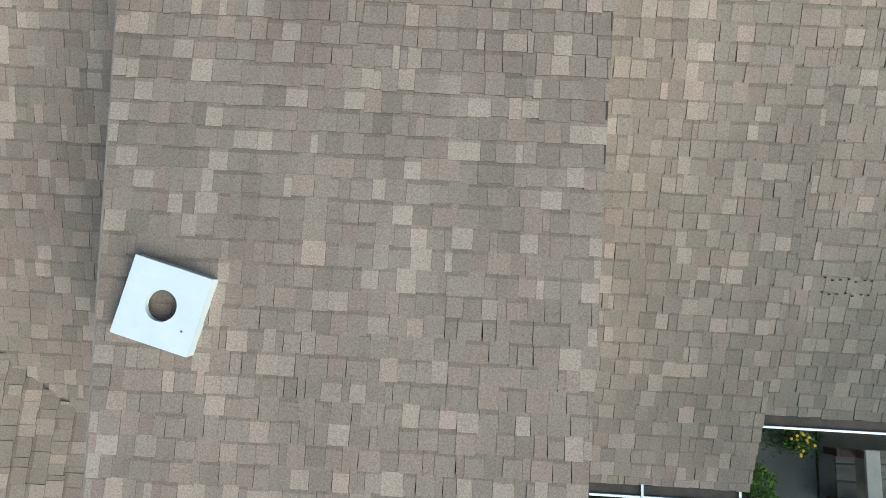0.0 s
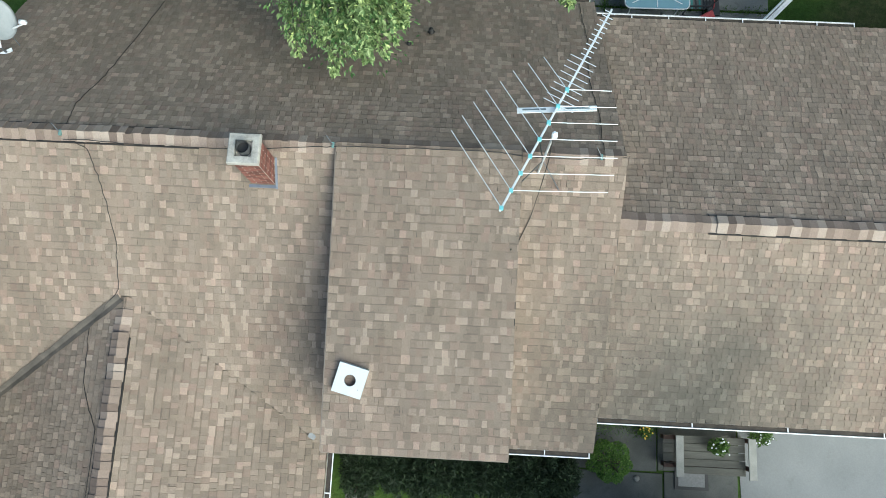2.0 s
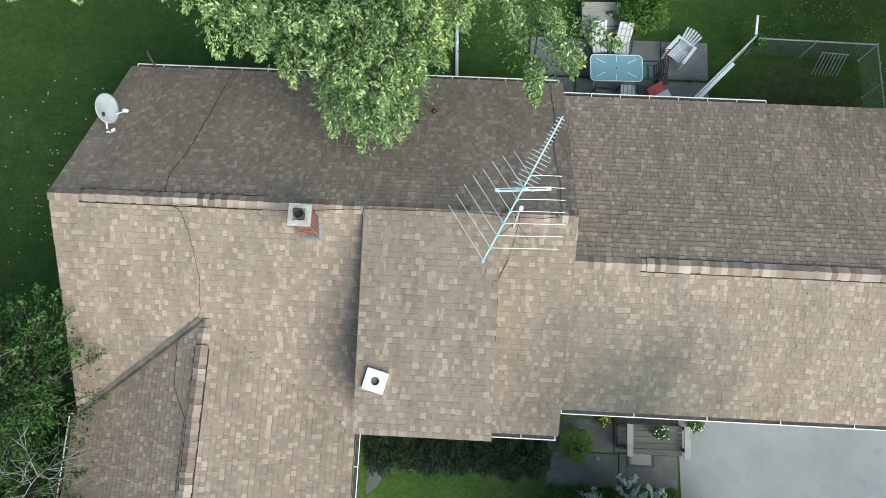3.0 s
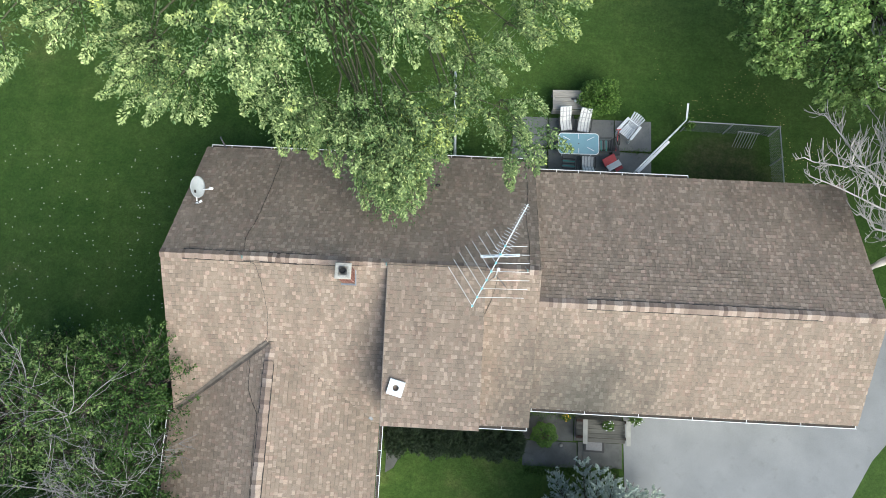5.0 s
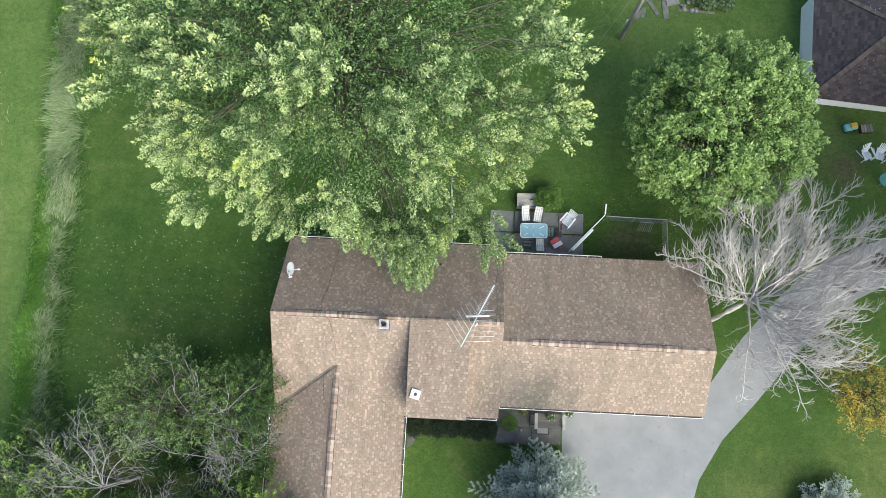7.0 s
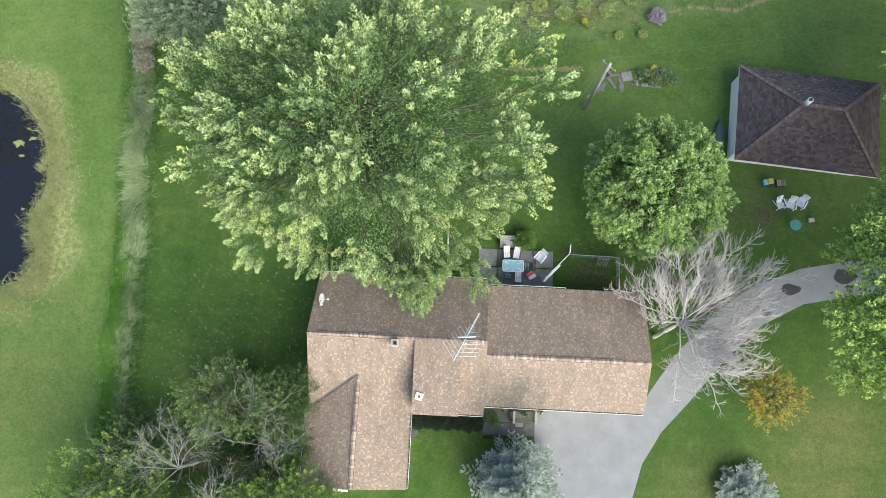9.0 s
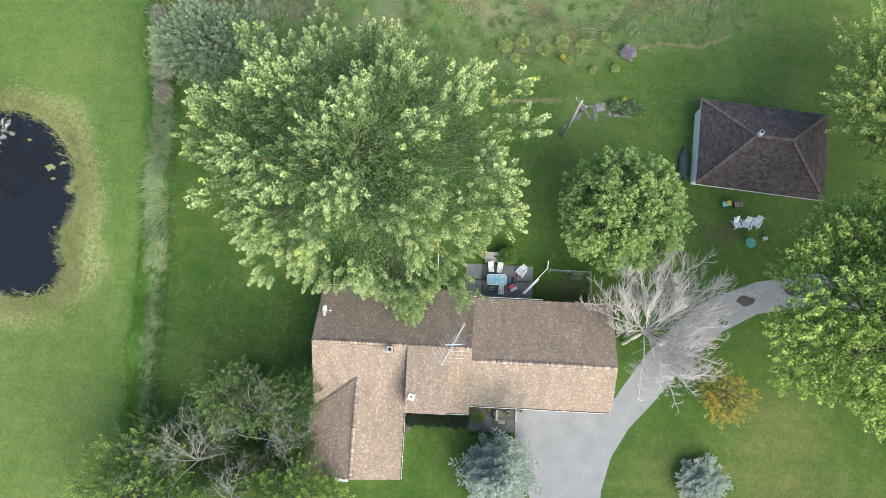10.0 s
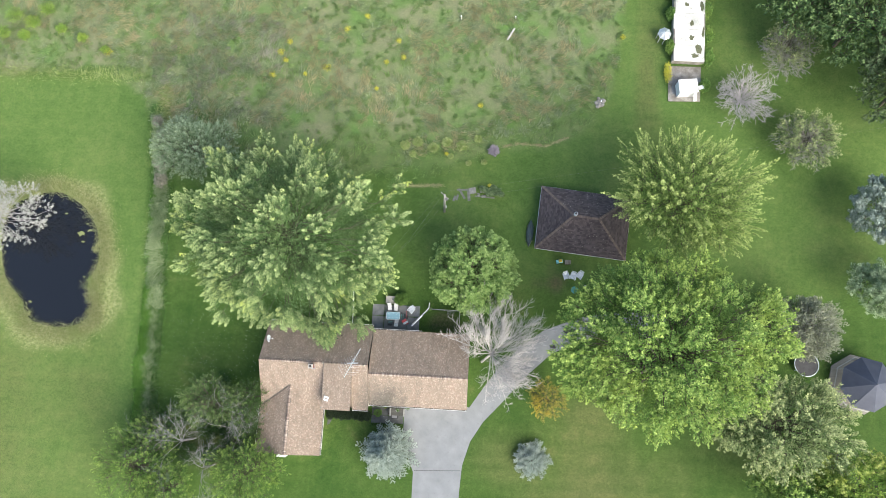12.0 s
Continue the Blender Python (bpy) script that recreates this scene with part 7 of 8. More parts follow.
for nm, lb, p, w, n in (("flowering_plant", "white-flowered plant in a dark pot on the porch bench", (5.62, -1.22, 0.465), 0.26, 900), ("flowering_plant", "white-flowered plant in a dark pot by the garage wall", (6.75, -0.95, 0.012), 0.3, 800), ("flowering_plant", "yellow-flowered plant in a dark pot by the wall", (4.15, -1.0, 0.03), 0.2, 500)):
    o = shrub(nm, lb, p, (w, w * 0.85, w * 0.9), L_BOX, n, 0.07, 300 + n, "potted plant", 0.3)
    part("pot", rod_bm((0, 0, 0.0), (0, 0, 0.16), 0.09, 14, None, 0.12), M_DKFRAME, o)
    for k in range(14):
        a, rr = random.uniform(0, 6.28), random.uniform(0.3, 1.0) * w
        bm = bmesh.new()
        bmesh.ops.create_icosphere(bm, subdivisions=1, radius=0.022, matrix=Matrix.Translation((rr * math.cos(a), rr * 0.8 * math.sin(a), w * 1.5 + random.uniform(-0.05, 0.05))) @ Matrix.Diagonal((1, 1, 0.5, 1)))
        part("flower", bm, M_YEL if "yellow" in lb else M_PLATE, o)
o = thing("stone", "small white stone beside the boxwood", "stone", (3.98, -2.05, 0.03))
bm = bmesh.new()
bmesh.ops.create_icosphere(bm, subdivisions=2, radius=0.07)
for v in bm.verts:
    v.co *= 1 + 0.25 * noise.noise(v.co * 9)
    v.co.z = max(0, v.co.z * 0.7 + 0.03)
part("rock", bm, M_FIELDSTONE, o, "", True)
o = thing("utility_box", "white utility box at the wing's corner", "box", (-7.35, -6.85, 0))
part("body", box_bm(-0.55, 0.4, -0.3, 0.25, 0, 1.1, 0.03), M_WHITE, o)
part("lid", box_bm(-0.6, 0.45, -0.34, 0.28, 1.1, 1.15, 0.015), M_PLATE, o)
for k, (x, y, s_) in enumerate([(25.4, 9.0, 0.95), (23.4, 7.1, 0.5), (29.5, 10.2, 1.2)]):
    bm = bmesh.new()
    pts = [(x + s_ * (0.8 + 0.35 * noise.noise((a, k, 0.3))) * math.cos(a), y + 0.55 * s_ * (0.8 + 0.35 * noise.noise((a, k, 5.3))) * math.sin(a)) for a in np.arange(0, 6.2, 0.3)]
    o = part("tar_patch", slab_bm(pts, 0.0, 0.018), M_TAR, None)
    tagged(o, "dark tar patch on the pale driveway", "tar patch", "driveway patches", "structure")
part_ = part("drive_joint", bar_bm((7.9, -7.9, 0.014), (13.2, -7.6, 0.014), 0.05, 0.006), M_TAR, None)
tagged(part_, "dark joint across the driveway", "joint", kind="structure")

# ---- outbuilding ----
SHED = [Vector((20.77, 18.5, 1.75)), Vector((31.4, 17.5, 1.75)), Vector((32.1, 25.1, 1.75)), Vector((21.4, 26.15, 1.75))]
PK = [Vector((25.0, 22.1, 4.1)), Vector((27.9, 21.8, 4.1))]
shed = thing("outbuilding", "small outbuilding under a dark hipped shingle roof", "outbuilding")
for f, (p, q, u, v) in enumerate(((SHED[0], SHED[1], PK[1], PK[0]), (SHED[1], SHED[2], PK[1], PK[1]), (SHED[2], SHED[3], PK[0], PK[1]), (SHED[3], SHED[0], PK[0], PK[0]))):
    al = (q - p).normalized()
    nrm = al.cross(v - p).normalized()
    dn = al.cross(nrm)
    if dn.z > 0:
        dn = -dn
    hgt = abs((v - p).dot(dn))
    bm = bmesh.new()
    vs = [bm.verts.new(x - nrm * 0.02) for x in ((p, q, u, v) if u != v else (p, q, u))]
    bm.faces.new(vs)
    ext = bmesh.ops.extrude_face_region(bm, geom=list(bm.faces))
    for g in ext["geom"]:
        if isinstance(g, bmesh.types.BMVert):
            g.co.z -= 0.1
    bmesh.ops.recalc_face_normals(bm, faces=bm.faces)
    rf = part("roof", bm, M_DARKSH, shed)
    W = (q - p).length
    uL, uR = (v - p).dot(al), (u - p).dot(al)
    T_ = []
    for i in range(int(hgt / 0.17)):
        t = (i + 0.5) * 0.17 / hgt
        a, b = uL * (t), W + (uR - W) * t
        x = a - rng.uniform(0, 0.3)
        while x < b:
            w = rng.uniform(0.2, 0.42)
            c0, c1 = max(a, x), min(b, x + w)
            if c1 - c0 > 0.04:
                T_.append((c0, c1 - c0, i * 0.17, 0.18, rng.choice([0.004, 0.009])))
            x += w
    T_ = np.array(T_)
    P0, A_, D_, N_ = np.array(p), np.array(al), -np.array(dn), np.array(nrm)
    if N_[2] < 0:
        N_ = -N_
    u0, w, v0, l, h = T_.T
    cu = np.stack([u0 + 0.004, u0 + w - 0.004, u0 + w - 0.004, u0 + 0.004] * 2, 1)
    cv = np.stack([v0, v0, v0 + l, v0 + l] * 2, 1)
    ch = np.stack([h * 0 - 0.02] * 4 + [h + 0.012, h + 0.012, h * 0.3, h * 0.3], 1)
    V = (P0 + cu[..., None] * A_ + cv[..., None] * D_ + ch[..., None] * N_).reshape(-1, 3)
    base = np.array([[4, 5, 6, 7], [0, 1, 5, 4], [3, 0, 4, 7], [1, 2, 6, 5]])
    Q = (np.arange(len(T_))[:, None, None] * 8 + base[None]).reshape(-1, 4)
    tagged(put("shingles", quads("shingles", V, Q, M_DARKSH), rf), kind="stuff")
    part("fascia", bar_bm(p + Vector((0, 0, -0.08)), q + Vector((0, 0, -0.06)), 0.05, 0.1), M_WHITE, shed)
M_HIP = surface("hip_shingle", [(0.09, 0.07, 0.06), (0.15, 0.12, 0.1)], 4, 0.9, 80, islands=0.5)
sr = np.random.default_rng(19)
for p, q in ((SHED[0], PK[0]), (SHED[3], PK[0]), (SHED[1], PK[1]), (SHED[2], PK[1]), (PK[0], PK[1])):
    n = int((q - p).length / 0.16)
    for i in range(n):
        part("hip_cap", bar_bm(p.lerp(q, i / n) + Vector((0, 0, 0.035)), p.lerp(q, (i + 1.15) / n) + Vector((0, 0, 0.025)), 0.26, 0.02), M_HIP, shed)


# pale litter blown onto the dark roof
lit = []
for t_, s_ in zip(sr.uniform(0.02, 0.98, 200), sr.beta(1.2, 1.6, 200)):
    p = SHED[0].lerp(SHED[1], t_) if t_ < 0.93 else SHED[1]
    q = PK[0].lerp(PK[1], t_)
    v = p.lerp(q, s_) + Vector((0, 0, 0.05))
    if sr.uniform() < 0.5:
        v = SHED[3].lerp(SHED[2], t_).lerp(q, s_) + Vector((0, 0, 0.05))
    lit.append(v)
LV = (np.array([list(v) for v in lit])[:, None, :] + sr.normal(0, 0.004, (len(lit), 4, 3)) + np.array([[-0.035, -0.03, 0], [0.03, -0.035, 0], [0.04, 0.03, 0], [-0.03, 0.035, 0]])[None] * sr.uniform(0.25, 0.8, (len(lit), 1, 1))).reshape(-1, 3)
tagged(put("roof_litter", quads("roof_litter", LV, np.arange(len(LV)).reshape(-1, 4), surface("pale_litter", [(0.3, 0.28, 0.24), (0.5, 0.48, 0.42)], 5, 0.8))), "small pale leaves scattered on the outbuilding's roof", "leaves", kind="stuff")


def gable_bm(a, b):
    """An upright wall between two points of the plan."""
    d = (b - a).normalized() * 0.06
    n = Vector((-d.y, d.x, 0))
    return slab_bm([(a - n)[:2], (b - n)[:2], (b + n)[:2], (a + n)[:2]], 0, 1.68)


for p, q in zip(SHED, SHED[1:] + SHED[:1]):
    c = sum(SHED, Vector()) / 4
    a, b = (v.lerp(c, 0.16) + Vector((-0.75 if v.x < c.x else 0, 0, 0)) for v in (p, q))
    part("wall", gable_bm(a, b), M_WHITE, shed)
o = part("flue", rod_bm((25.15, 22.2, 3.9), (25.15, 22.2, 4.75), 0.2, 14), M_ALU, shed, "short pale metal flue", True)
part("flue_cap", rod_bm((25.15, 22.2, 4.75), (25.15, 22.2, 4.8), 0.14, 14), M_DKFRAME, shed)

boat = thing("canoe", "dark green upturned canoe along the outbuilding's wall", "canoe", (20.25, 20.6, 0.0), 86)
bm = bmesh.new()
prev = None
for i in range(15):
    t = -1 + 2 * i / 14
    w = 0.42 * (1 - abs(t) ** 2.4) + 0.012
    row = [bm.verts.new((1.7 * t, w * math.cos(a), 0.12 + 0.45 * (1 - 0.3 * t * t) * math.sin(a))) for a in np.linspace(0, math.pi, 9)]
    if prev:
        for k in range(8):
            bm.faces.new((prev[k], row[k], row[k + 1], prev[k + 1]))
    prev = row
bmesh.ops.recalc_face_normals(bm, faces=bm.faces)
bmesh.ops.solidify(bm, geom=bm.faces[:], thickness=0.02)
part("hull", bm, surface("dark_green_hull", [(0.03, 0.05, 0.05), (0.06, 0.085, 0.085)], 3, 0.5), boat, "", True)
part("keel", bar_bm((-1.5, 0, 0.5), (1.5, 0, 0.5), 0.03, 0.14), M_DKFRAME, boat)
for x in (-0.9, 0.9):
    part("trestle", box_bm(x - 0.05, x + 0.05, -0.4, 0.4, 0, 0.12), M_WOOD, boat)
for x, y, rz in ((24.75, 15.5, 20), (25.55, 15.5, -14), (26.3, 15.65, -32)):
    slat_chair("white moulded garden chair on the worn grass", x, y, rz, "chairs by the outbuilding")
o = thing("garden_table", "round teal plastic garden table on the lawn", "table", (25.75, 13.9, 0))
part("tabletop", rod_bm((0, 0, 0.46), (0, 0, 0.5), 0.42, 24), M_GREEN, o)
for a in (0.8, 2.37, 3.94, 5.5):
    part("leg", rod_bm((0.28 * math.cos(a), 0.28 * math.sin(a), 0), (0.2 * math.cos(a), 0.2 * math.sin(a), 0.46), 0.03, 8), M_GREEN, o)
o = thing("toy_car", "teal and yellow plastic ride-on toy by the wall", "toy", (23.9, 17.3, 0), 15)
part("body", box_bm(-0.4, 0.4, -0.22, 0.22, 0.14, 0.42, 0.08), M_TEAL, o)
part("hood", box_bm(-0.1, 0.32, -0.18, 0.18, 0.42, 0.55, 0.05), M_YEL, o, "yellow plastic top")
for x in (-0.26, 0.26):
    for y in (-0.23, 0.23):
        part("wheel", rod_bm((x, y - 0.04, 0.13), (x, y + 0.04, 0.13), 0.13, 14), M_BLACK, o)
o = thing("crate", "small wooden crate by the outbuilding", "crate", (24.9, 17.25, 0), 5)
for k in range(4):
    part("slat", box_bm(-0.35 + 0.18 * k, -0.2 + 0.18 * k, -0.25, 0.25, 0.28, 0.31, 0.004), M_WOOD, o)
part("box", box_bm(-0.36, 0.36, -0.26, 0.26, 0, 0.28, 0.01), M_REDWOOD, o)
o = thing("crate", "small brown box on the grass", "crate", (27.1, 14.4, 0), 10)
part("box", box_bm(-0.2, 0.2, -0.14, 0.14, 0, 0.22, 0.015), surface("tan_card", [(0.3, 0.2, 0.12), (0.4, 0.28, 0.18)], 5, 0.85), o)
part("lid", box_bm(-0.21, 0.21, -0.15, 0.15, 0.22, 0.25, 0.008), M_PALEWOOD, o)

# ---- utility pole and its wires ----
M_POLE = surface("silver_grey_timber", [(0.2, 0.2, 0.195), (0.3, 0.3, 0.29), (0.4, 0.4, 0.39)], 3, 0.85, 30, 0.5, 0.003, stretch=(4, 4, 0.3))
pole = thing("utility_pole", "weathered grey utility pole carrying overhead wires", "utility pole", (9.72, 22.88, 0))
part("shaft", rod_bm((0, 0, -0.1), (0.35, 0.05, 7.8), 0.15, 12, None, 0.11), M_POLE, pole, "", True)
part("crossarm", bar_bm((-0.05, 0.4, 7.4), (0.75, -0.3, 7.4), 0.08, 0.07), M_WOOD, pole)
part("meter_box", box_bm(-0.02, 0.3, 0.12, 0.36, 1.3, 1.75, 0.03), M_PLATE, pole, "white meter box")
part("transformer", rod_bm((0.5, -0.12, 6.3), (0.5, -0.12, 6.8), 0.14, 14), M_STEEL, pole)
for f in (0.1, 0.9):
    c = Vector((-0.15, 0.5, 7.45)).lerp(Vector((0.85, -0.4, 7.45)), f)
    part("insulator", rod_bm(c, c + Vector((0, 0, 0.16)), 0.04, 10, None, 0.025), M_PLATE, pole)


def sag(a, b, drop, n=16):
    a, b = np.array(a, float), np.array(b, float)
    t = np.linspace(0, 1, n)[:, None]
    p = a + (b - a) * t
    p[:, 2] -= 4 * drop * t[:, 0] * (1 - t[:, 0])
    return p


M_WIRE = surface("pale_wire", [(0.16, 0.165, 0.17), (0.24, 0.245, 0.25)], 9, 0.6)
for lb, a, b, d in (("overhead wire from the pole across the lawn", (9.6, 23.3, 7.6), (66.0, 34.5, 7.4), 1.0), ("overhead wire from the pole to the outbuilding", (10.5, 22.5, 7.5), (21.5, 26.0, 2.3), 0.3),
                   ("overhead wire from the pole towards the house", (9.7, 23.3, 7.5), (-3.2, 8.4, 3.0), 0.4), ("overhead wire from the pole towards the rear eave", (10.5, 22.5, 7.4), (-2.4, 8.4, 3.0), 0.4)):
    tagged(cable("overhead_wire", sag(a, b, d), 0.0035, M_WIRE), lb, "wire", "overhead wires")
o = thing("guy_rod", "pale guy rod from the pole to the lawn", "guy wire")
part("rod", rod_bm((9.6, 22.8, 7.0), (6.4, 18.4, 5.4), 0.005, 6), M_WIRE, o)
part("wire", rod_bm((6.4, 18.4, 5.4), (-2.0, 9.0, 2.9), 0.0035, 5), M_WIRE, o)
M_BEDPLANK = surface("bed_plank", [(0.09, 0.097, 0.083), (0.145, 0.152, 0.135), (0.21, 0.215, 0.2)], 3, 0.9, 30, 0.5, 0.003)
for lb, x, y, rz, ln, wd_, up in (("grey weathered plank lying in the bed", 11.75, 25.25, -58, 1.5, 0.26, 0.0), ("pale weathered plank lying across the bed", 12.62, 25.0, 96, 1.3, 0.36, 0.0), ("grey weathered plank edging the bed", 12.2, 25.75, 2, 2.2, 0.2, 0.02),
                                  ("grey weathered plank edging the bed", 14.6, 24.95, -4, 2.4, 0.18, 0.0), ("pale weathered plank beside the pole", 10.85, 24.6, 70, 0.7, 0.3, 0.0), ("pale weathered plank beside the pole", 11.2, 24.75, 78, 0.75, 0.26, 0.0)):
    o = thing("plank", lb, "plank", (x, y, up), rz, "planks of the bed")
    part("board", box_bm(-ln / 2, ln / 2, -wd_ / 2, wd_ / 2, 0.0, 0.05, 0.01), M_BEDPLANK, o)
o = thing("stone_slab", "square pale grey stone slab in the planted bed", "slab", (13.05, 25.68, 0), 12)
part("slab", box_bm(-0.42, 0.42, -0.38, 0.38, 0, 0.12, 0.025), M_FIELDSTONE, o)
for k in range(11):
    o = thing("stone", "grey field stone in the planted bed", "stone", (13.6 + 0.15 * k + random.uniform(-0.12, 0.12), 25.4 + random.uniform(-0.45, 0.35), 0), group="bed edging")
    bm = bmesh.new()
    bmesh.ops.create_icosphere(bm, subdivisions=2, radius=random.uniform(0.09, 0.19))
    for v in bm.verts:
        v.co *= 1 + 0.35 * noise.noise(v.co * 4 + Vector((k, 0, 0)))
        v.co.z = max(0.0, v.co.z * 0.7 + 0.08)
    part("rock", bm, M_FIELDSTONE, o, "", True)

# ---- far end of the garden ----
M_SLABW = surface("clean_white_sheet", [(0.66, 0.67, 0.67), (0.76, 0.77, 0.77), (0.84, 0.85, 0.85)], 0.8, 0.5, 12, 0.1)
M_MOSS = surface("dark_roof_moss", [(0.05, 0.06, 0.03), (0.1, 0.11, 0.06), (0.17, 0.17, 0.12)], 5, 0.95, 25, 0.6, 0.01)
M_OLD = surface("stained_old_concrete", [(0.1, 0.09, 0.075), (0.22, 0.21, 0.19), (0.4, 0.39, 0.37)], 1.2, 0.85, 10, 0.3, wear=(0.08, 0.075, 0.05))
o = thing("old_trailer", "long stained white flat-roofed trailer in the weeds", "trailer", (39.3, 49.5, 0), -1.5)
part("body", box_bm(-1.95, 1.95, -6.3, 6.6, 0.3, 1.3, 0.04), M_OLD, o)
M_TRAILER = surface("streaked_white_sheet", [(0.3, 0.31, 0.28), (0.55, 0.56, 0.53), (0.7, 0.71, 0.69)], 0.55, 0.8, 6, 0.3, wear=(0.14, 0.15, 0.09))
for k in range(6):
    side_ = 0.12 * math.sin(k * 2.3)
    part("roof_sheet", box_bm(-1.85 + side_, 1.85 + 0.6 * side_, -6.4 + 2.17 * k, -4.27 + 2.17 * k, 1.3, 1.36 + 0.008 * (k % 2), 0.015), M_TRAILER, o)
for k, (x, y, w) in enumerate([(37.1, 45.2, 0.7), (41.5, 44.0, 0.9), (41.6, 47.0, 0.8), (41.4, 50.5, 0.9), (41.3, 53.6, 1.0), (37.1, 49.8, 0.6), (37.0, 53.0, 0.7), (41.2, 40.2, 0.6)]):
    shrub("rank_weeds", "rank green weeds growing against the old trailer", (x, y, 0), (w * 1.2, w * 1.7, 0.9), L_ELM, 1800, 0.22, 230 + k, "weeds", 0.4, "weeds round the trailer")
for y in (-4.5, 4.5):
    for x in (-1.6, 1.6):
        part("wheel", rod_bm((x - 0.1, y, 0.32), (x + 0.1, y, 0.32), 0.32, 16), M_BLACK, o)
o = part("slab", slab_bm([(36.9, 38.3), (40.8, 38.4), (41.0, 43.0), (37.0, 43.0)], -0.05, 0.1), M_OLD, None)
tagged(o, "stained old concrete slab in the weeds", "slab", kind="structure")
o = thing("white_cabin", "small white metal box with an open flap", "box", (38.9, 39.7, 0.1), 6)
part("body", box_bm(-1.05, 1.15, -0.8, 0.85, 0, 1.5, 0.05), M_WHITE, o)
part("roof", box_bm(-1.1, 1.2, -0.85, 0.9, 1.5, 1.58, 0.03), M_SLABW, o)
part("flap", bar_bm((1.3, -0.3, 1.4), (2.3, 0.1, 0.9), 0.5, 0.04), M_WHITE, o)
part("flap", bar_bm((0.9, -0.9, 1.2), (1.0, -1.6, 0.5), 0.4, 0.04), M_WHITE, o)
o = thing("plank_board", "pale fallen board in the meadow", "board", (17.0, 46.6, 0), 62)
part("board", box_bm(-0.95, 0.95, -0.1, 0.1, 0.3, 0.35, 0.01), M_CAPSTONE, o)
part("stub", box_bm(0.85, 0.97, -0.06, 0.06, 0, 0.3, 0.01), M_CAPSTONE, o)
for lb, x, y, hh in (("white painted stake standing in the meadow", 10.5, 48.6, 0.9), ("white painted block standing in the meadow", 17.5, 49.0, 0.45), ("white stub beside the rubble heap", 28.6, 37.9, 0.3)):
    o = thing("stake", lb, "stake", (x, y, 0), 8)
    part("post", box_bm(-0.07, 0.07, -0.07, 0.07, 0, hh, 0.012), M_CAPSTONE, o)
    part("cap", box_bm(-0.085, 0.085, -0.085, 0.085, hh, hh + 0.03, 0.008), M_WHITE, o)
for k in range(9):
    o = thing("rubble", "grey broken stone of a low heap at the meadow's edge", "stone", (28.4 + 0.55 * math.cos(k * 2.4) * (k / 9) ** 0.5, 37.8 + 0.7 * math.sin(k * 2.4) * (k / 9) ** 0.5, 0), 40 * k, "rubble heap")
    bm = bmesh.new()
    bmesh.ops.create_icosphere(bm, subdivisions=2, radius=0.2 + 0.05 * (k % 3))
    for v in bm.verts:
        v.co *= 1 + 0.4 * noise.noise(v.co * 4 + Vector((k, 3, 0)))
        v.co.z = max(0.0, v.co.z * 0.6 + 0.08)
    part("rock", bm, M_OLD, o)
# stains and moss on the trailer's roof
for k, (x, y, w, l) in enumerate([(39.6, 48.2, 0.34, 0.5), (39.5, 46.3, 0.3, 0.42), (40.3, 44.8, 0.55, 0.7), (39.9, 43.9, 0.5, 0.4), (40.8, 50.6, 0.25, 0.8), (38.9, 50.8, 0.35, 0.3), (40.9, 47.0, 0.2, 0.7)]):
    pts = [(x + w * (0.8 + 0.7 * noise.noise((math.cos(a) * 1.7, math.sin(a) * 1.7, k * 2.3))) * math.cos(a), y + l * (0.8 + 0.7 * noise.noise((math.cos(a) * 1.7, math.sin(a) * 1.7, 9 + k * 2.3))) * math.sin(a)) for a in np.arange(0, 6.2, 0.3)]
    tagged(part("moss_patch", slab_bm(pts, 1.36, 1.385), M_MOSS, None), "dark moss and litter on the trailer's roof", "moss", "moss on the trailer")
tent = thing("small_tent", "small grey octagonal shelter beside the trailer", "shelter", (36.2, 46.8, 0))
gaz = thing("gazebo", "octagonal gazebo with a grey ribbed metal roof", "gazebo", (58.1, 4.7, 0), 10)
M_GAZ = surface("grey_metal_roof", [(0.09, 0.11, 0.16), (0.13, 0.15, 0.21)], 1.2, 0.65, 20, 0.05)
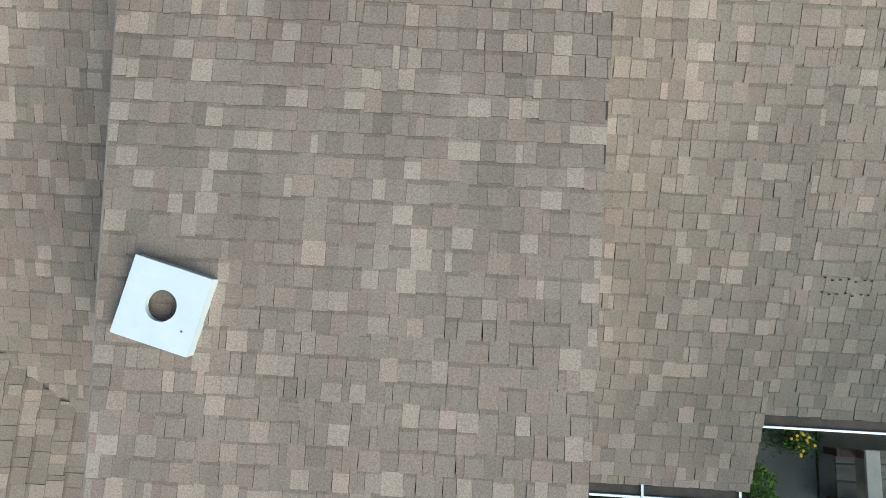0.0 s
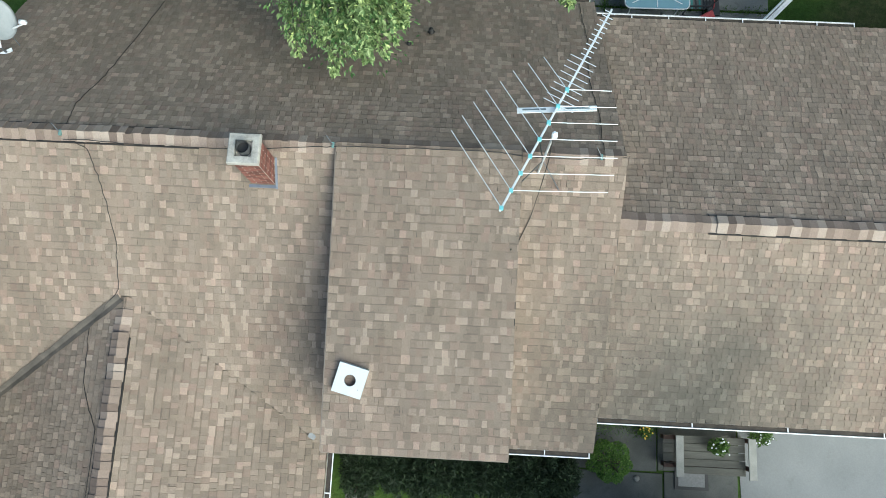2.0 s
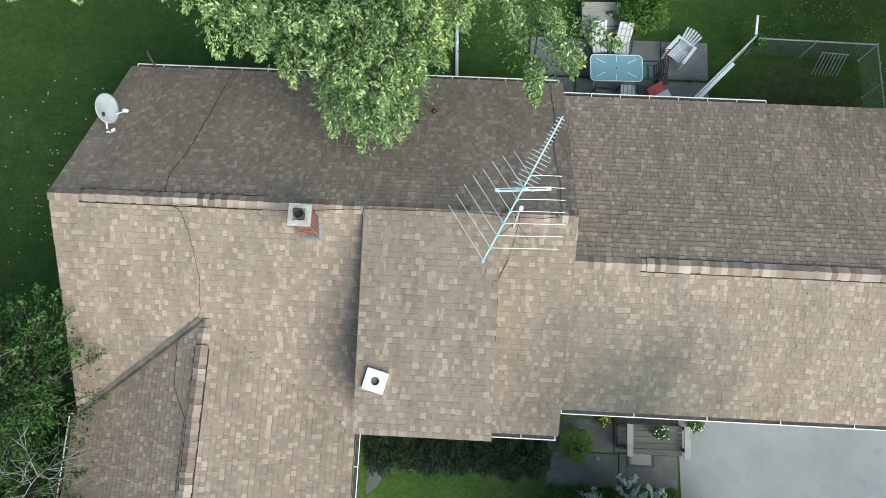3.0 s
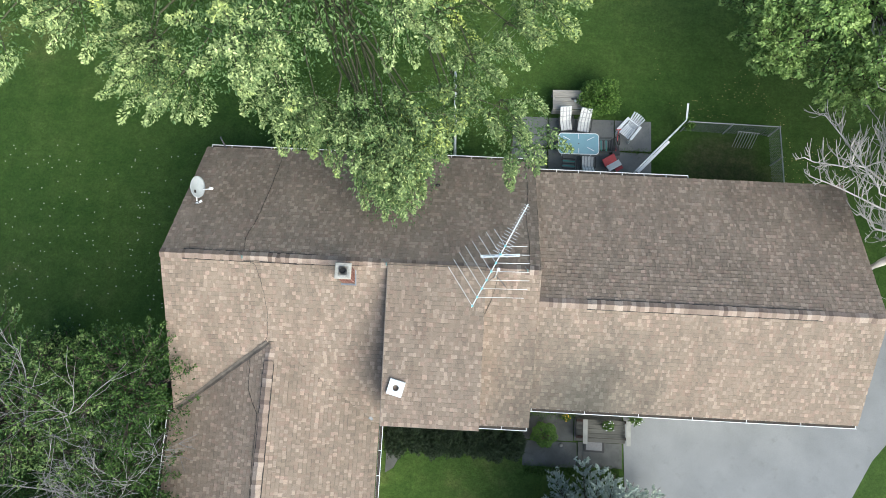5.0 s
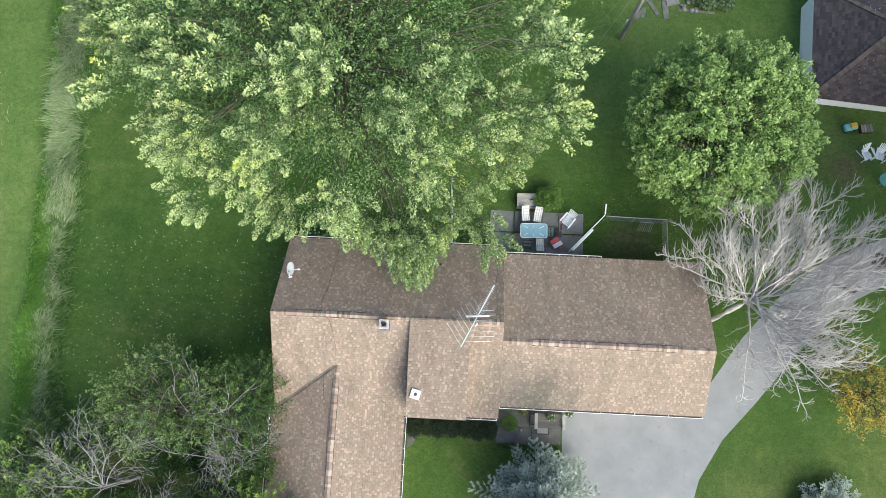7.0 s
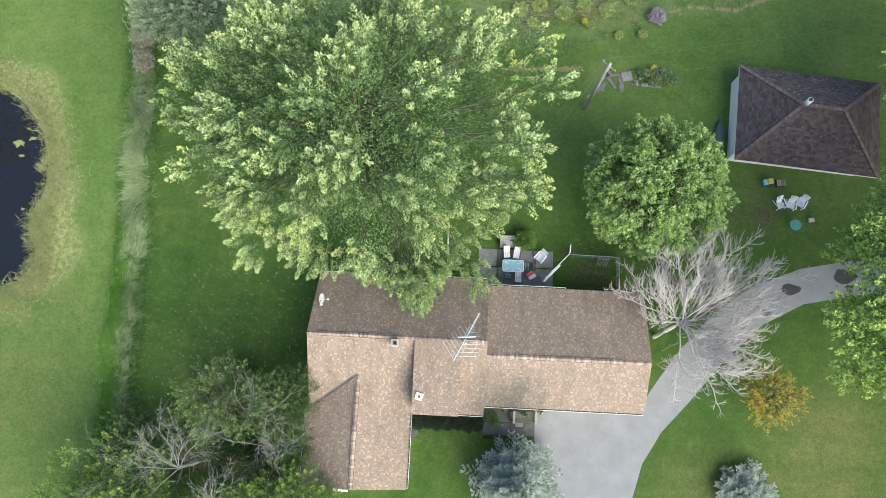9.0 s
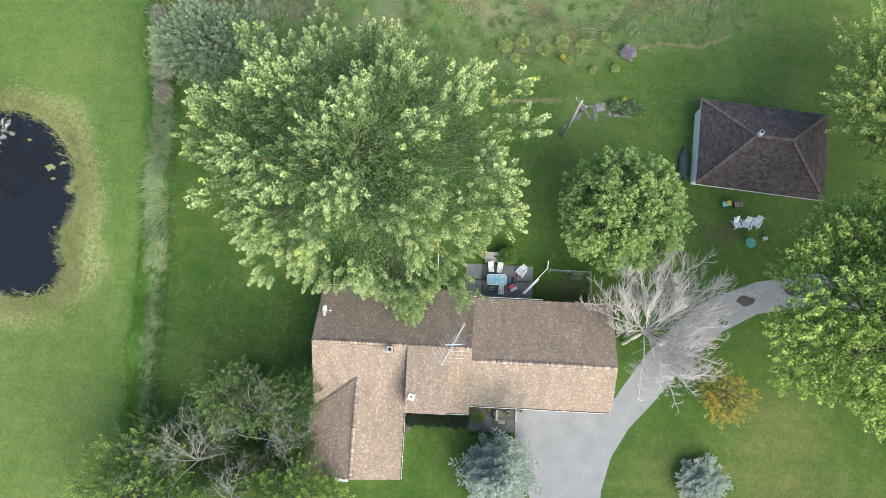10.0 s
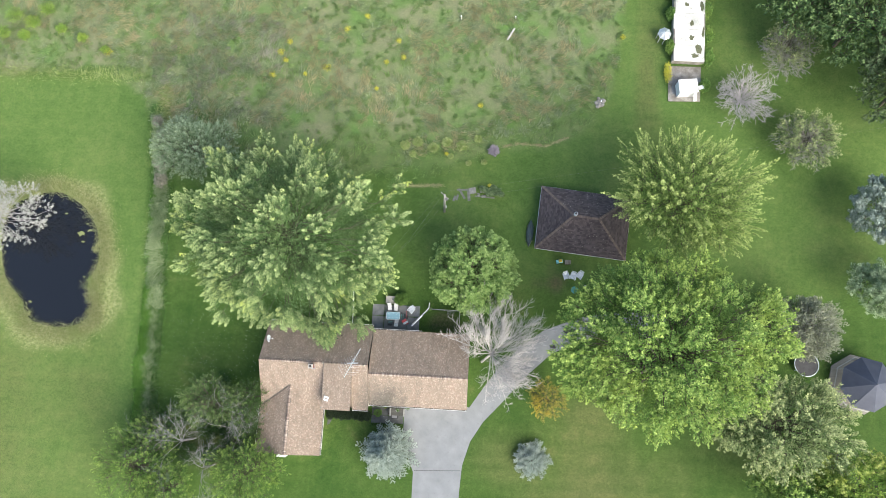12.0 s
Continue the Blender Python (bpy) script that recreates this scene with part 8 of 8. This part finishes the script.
for ob_, R_, z0, z1, mt in ((gaz, 3.05, 2.2, 4.0, M_GAZ), (tent, 0.85, 1.2, 1.7, M_ALU)):
    for k in range(8):
        a0, a1 = k * math.pi / 4, (k + 1) * math.pi / 4
        bm = bmesh.new()
        vs = [bm.verts.new((R_ * math.cos(a0), R_ * math.sin(a0), z0)), bm.verts.new((R_ * math.cos(a1), R_ * math.sin(a1), z0)), bm.verts.new((0.08 * math.cos(a1), 0.08 * math.sin(a1), z1)), bm.verts.new((0.08 * math.cos(a0), 0.08 * math.sin(a0), z1))]
        bm.faces.new(vs)
        bmesh.ops.solidify(bm, geom=bm.faces[:], thickness=0.04)
        part("roof_panel", bm, mt, ob_)
        part("rib", rod_bm((R_ * math.cos(a0), R_ * math.sin(a0), z0 + 0.02), (0, 0, z1 + 0.02), 0.03, 6), mt, ob_)
        part("post", rod_bm((R_ * 0.92 * math.cos(a0), R_ * 0.92 * math.sin(a0), 0), (R_ * 0.92 * math.cos(a0), R_ * 0.92 * math.sin(a0), z0), 0.05, 8), M_PALEWOOD, ob_)
        if ob_ is gaz:
            part("rail", bar_bm((R_ * 1.0 * math.cos(a0), R_ * 1.0 * math.sin(a0), 0.9), (R_ * 1.0 * math.cos(a1), R_ * 1.0 * math.sin(a1), 0.9), 0.1, 0.05), M_PALEWOOD, ob_)
    part("finial", rod_bm((0, 0, z1 - 0.05), (0, 0, z1 + 0.2), 0.06, 10, None, 0.02), M_DKFRAME, ob_)
part("deck", rod_bm((0, 0, 0), (0, 0, 0.16), 3.4, 8), M_WOOD, gaz, "grey timber deck")
o = thing("hoop_stand", "round pale metal hoop on dark netting", "hoop", (52.3, 6.6, 0))
V, Q = tube_arrays([(1.35 * math.cos(a), 1.35 * math.sin(a), 0.6) for a in np.linspace(0, 6.4, 40)], [0.05] * 40, 8)
put("hoop", quads("hoop", V, Q, M_ALU, True), o)
part("net", rod_bm((0, 0, 0.56), (0, 0, 0.58), 1.28, 32), M_TAR, o)
for a in (0.5, 2.1, 3.7, 5.3):
    part("leg", rod_bm((1.35 * math.cos(a), 1.35 * math.sin(a), 0), (1.35 * math.cos(a), 1.35 * math.sin(a), 0.6), 0.03, 8), M_ALU, o)
# floating weed on the pond
M_POND = surface("yellow_green_weed", [(0.08, 0.1, 0.03), (0.17, 0.19, 0.07), (0.27, 0.29, 0.13)], 6, 0.8, 30, 0.4)
for k, (x, y, s_) in enumerate([(-35.75, 18.05, 0.62), (-34.75, 18.5, 0.42), (-35.4, 17.0, 0.26), (-38.1, 20.5, 0.26), (-35.2, 19.3, 0.2), (-40.9, 9.2, 0.3), (-33.9, 16.3, 0.3), (-34.6, 12.6, 0.2)]):
    pts = [(x + s_ * (0.8 + 0.9 * noise.noise((math.cos(a) * 1.9, math.sin(a) * 1.9, k * 3.3))) * math.cos(a), y + 0.55 * s_ * (0.8 + 0.9 * noise.noise((math.cos(a) * 2.3, math.sin(a) * 2.3, k * 5.3))) * math.sin(a)) for a in np.arange(0, 6.2, 0.28)]
    tagged(part("pond_weed", slab_bm(pts, -0.17, -0.15), M_POND, None), "floating yellow-green weed on the pond", "pond weed", "pond weed")
rc = np.array([(-33.3, 16.6), (-33.6, 15.95), (-33.4, 8.4), (-33.8, 12.1), (-34.2, 20.6), (-41.0, 7.6)])
kk = gr_.integers(0, len(rc), 520)
rp = rc[kk] + gr_.normal(0, 0.17, (len(kk), 2))
grass_stuff("reeds", "yellow-green reeds leaning over the water", np.column_stack([rp, np.full(len(rp), -0.17)]), 0.8, 0.022, G_DRY, 12, 0.6, 0.5, 0.5)

# ---- separate shingles of the dormer, the nearest to the eye ----
tab = bpy.data.meshes.new("shingle")
bm = bmesh.new()
tv = [bm.verts.new(p) for p in ((0, 0.14, -0.012), (1, 0.14, -0.012), (1, -1, -0.004), (0, -1, -0.004), (0, 0.14, 0.0), (1, 0.14, 0.0), (1, -1, 0.012), (0, -1, 0.012), (0, -0.19, 0.0035), (1, -0.19, 0.0035))]
for f in ((4, 8, 9, 5), (8, 7, 6, 9), (7, 3, 2, 6), (4, 0, 3, 7), (6, 2, 1, 5)):
    bm.faces.new([tv[i] for i in f])
bmesh.ops.recalc_face_normals(bm, faces=bm.faces)
bm.to_mesh(tab)
bm.free()
tab.materials.append(M_SHINGLE)
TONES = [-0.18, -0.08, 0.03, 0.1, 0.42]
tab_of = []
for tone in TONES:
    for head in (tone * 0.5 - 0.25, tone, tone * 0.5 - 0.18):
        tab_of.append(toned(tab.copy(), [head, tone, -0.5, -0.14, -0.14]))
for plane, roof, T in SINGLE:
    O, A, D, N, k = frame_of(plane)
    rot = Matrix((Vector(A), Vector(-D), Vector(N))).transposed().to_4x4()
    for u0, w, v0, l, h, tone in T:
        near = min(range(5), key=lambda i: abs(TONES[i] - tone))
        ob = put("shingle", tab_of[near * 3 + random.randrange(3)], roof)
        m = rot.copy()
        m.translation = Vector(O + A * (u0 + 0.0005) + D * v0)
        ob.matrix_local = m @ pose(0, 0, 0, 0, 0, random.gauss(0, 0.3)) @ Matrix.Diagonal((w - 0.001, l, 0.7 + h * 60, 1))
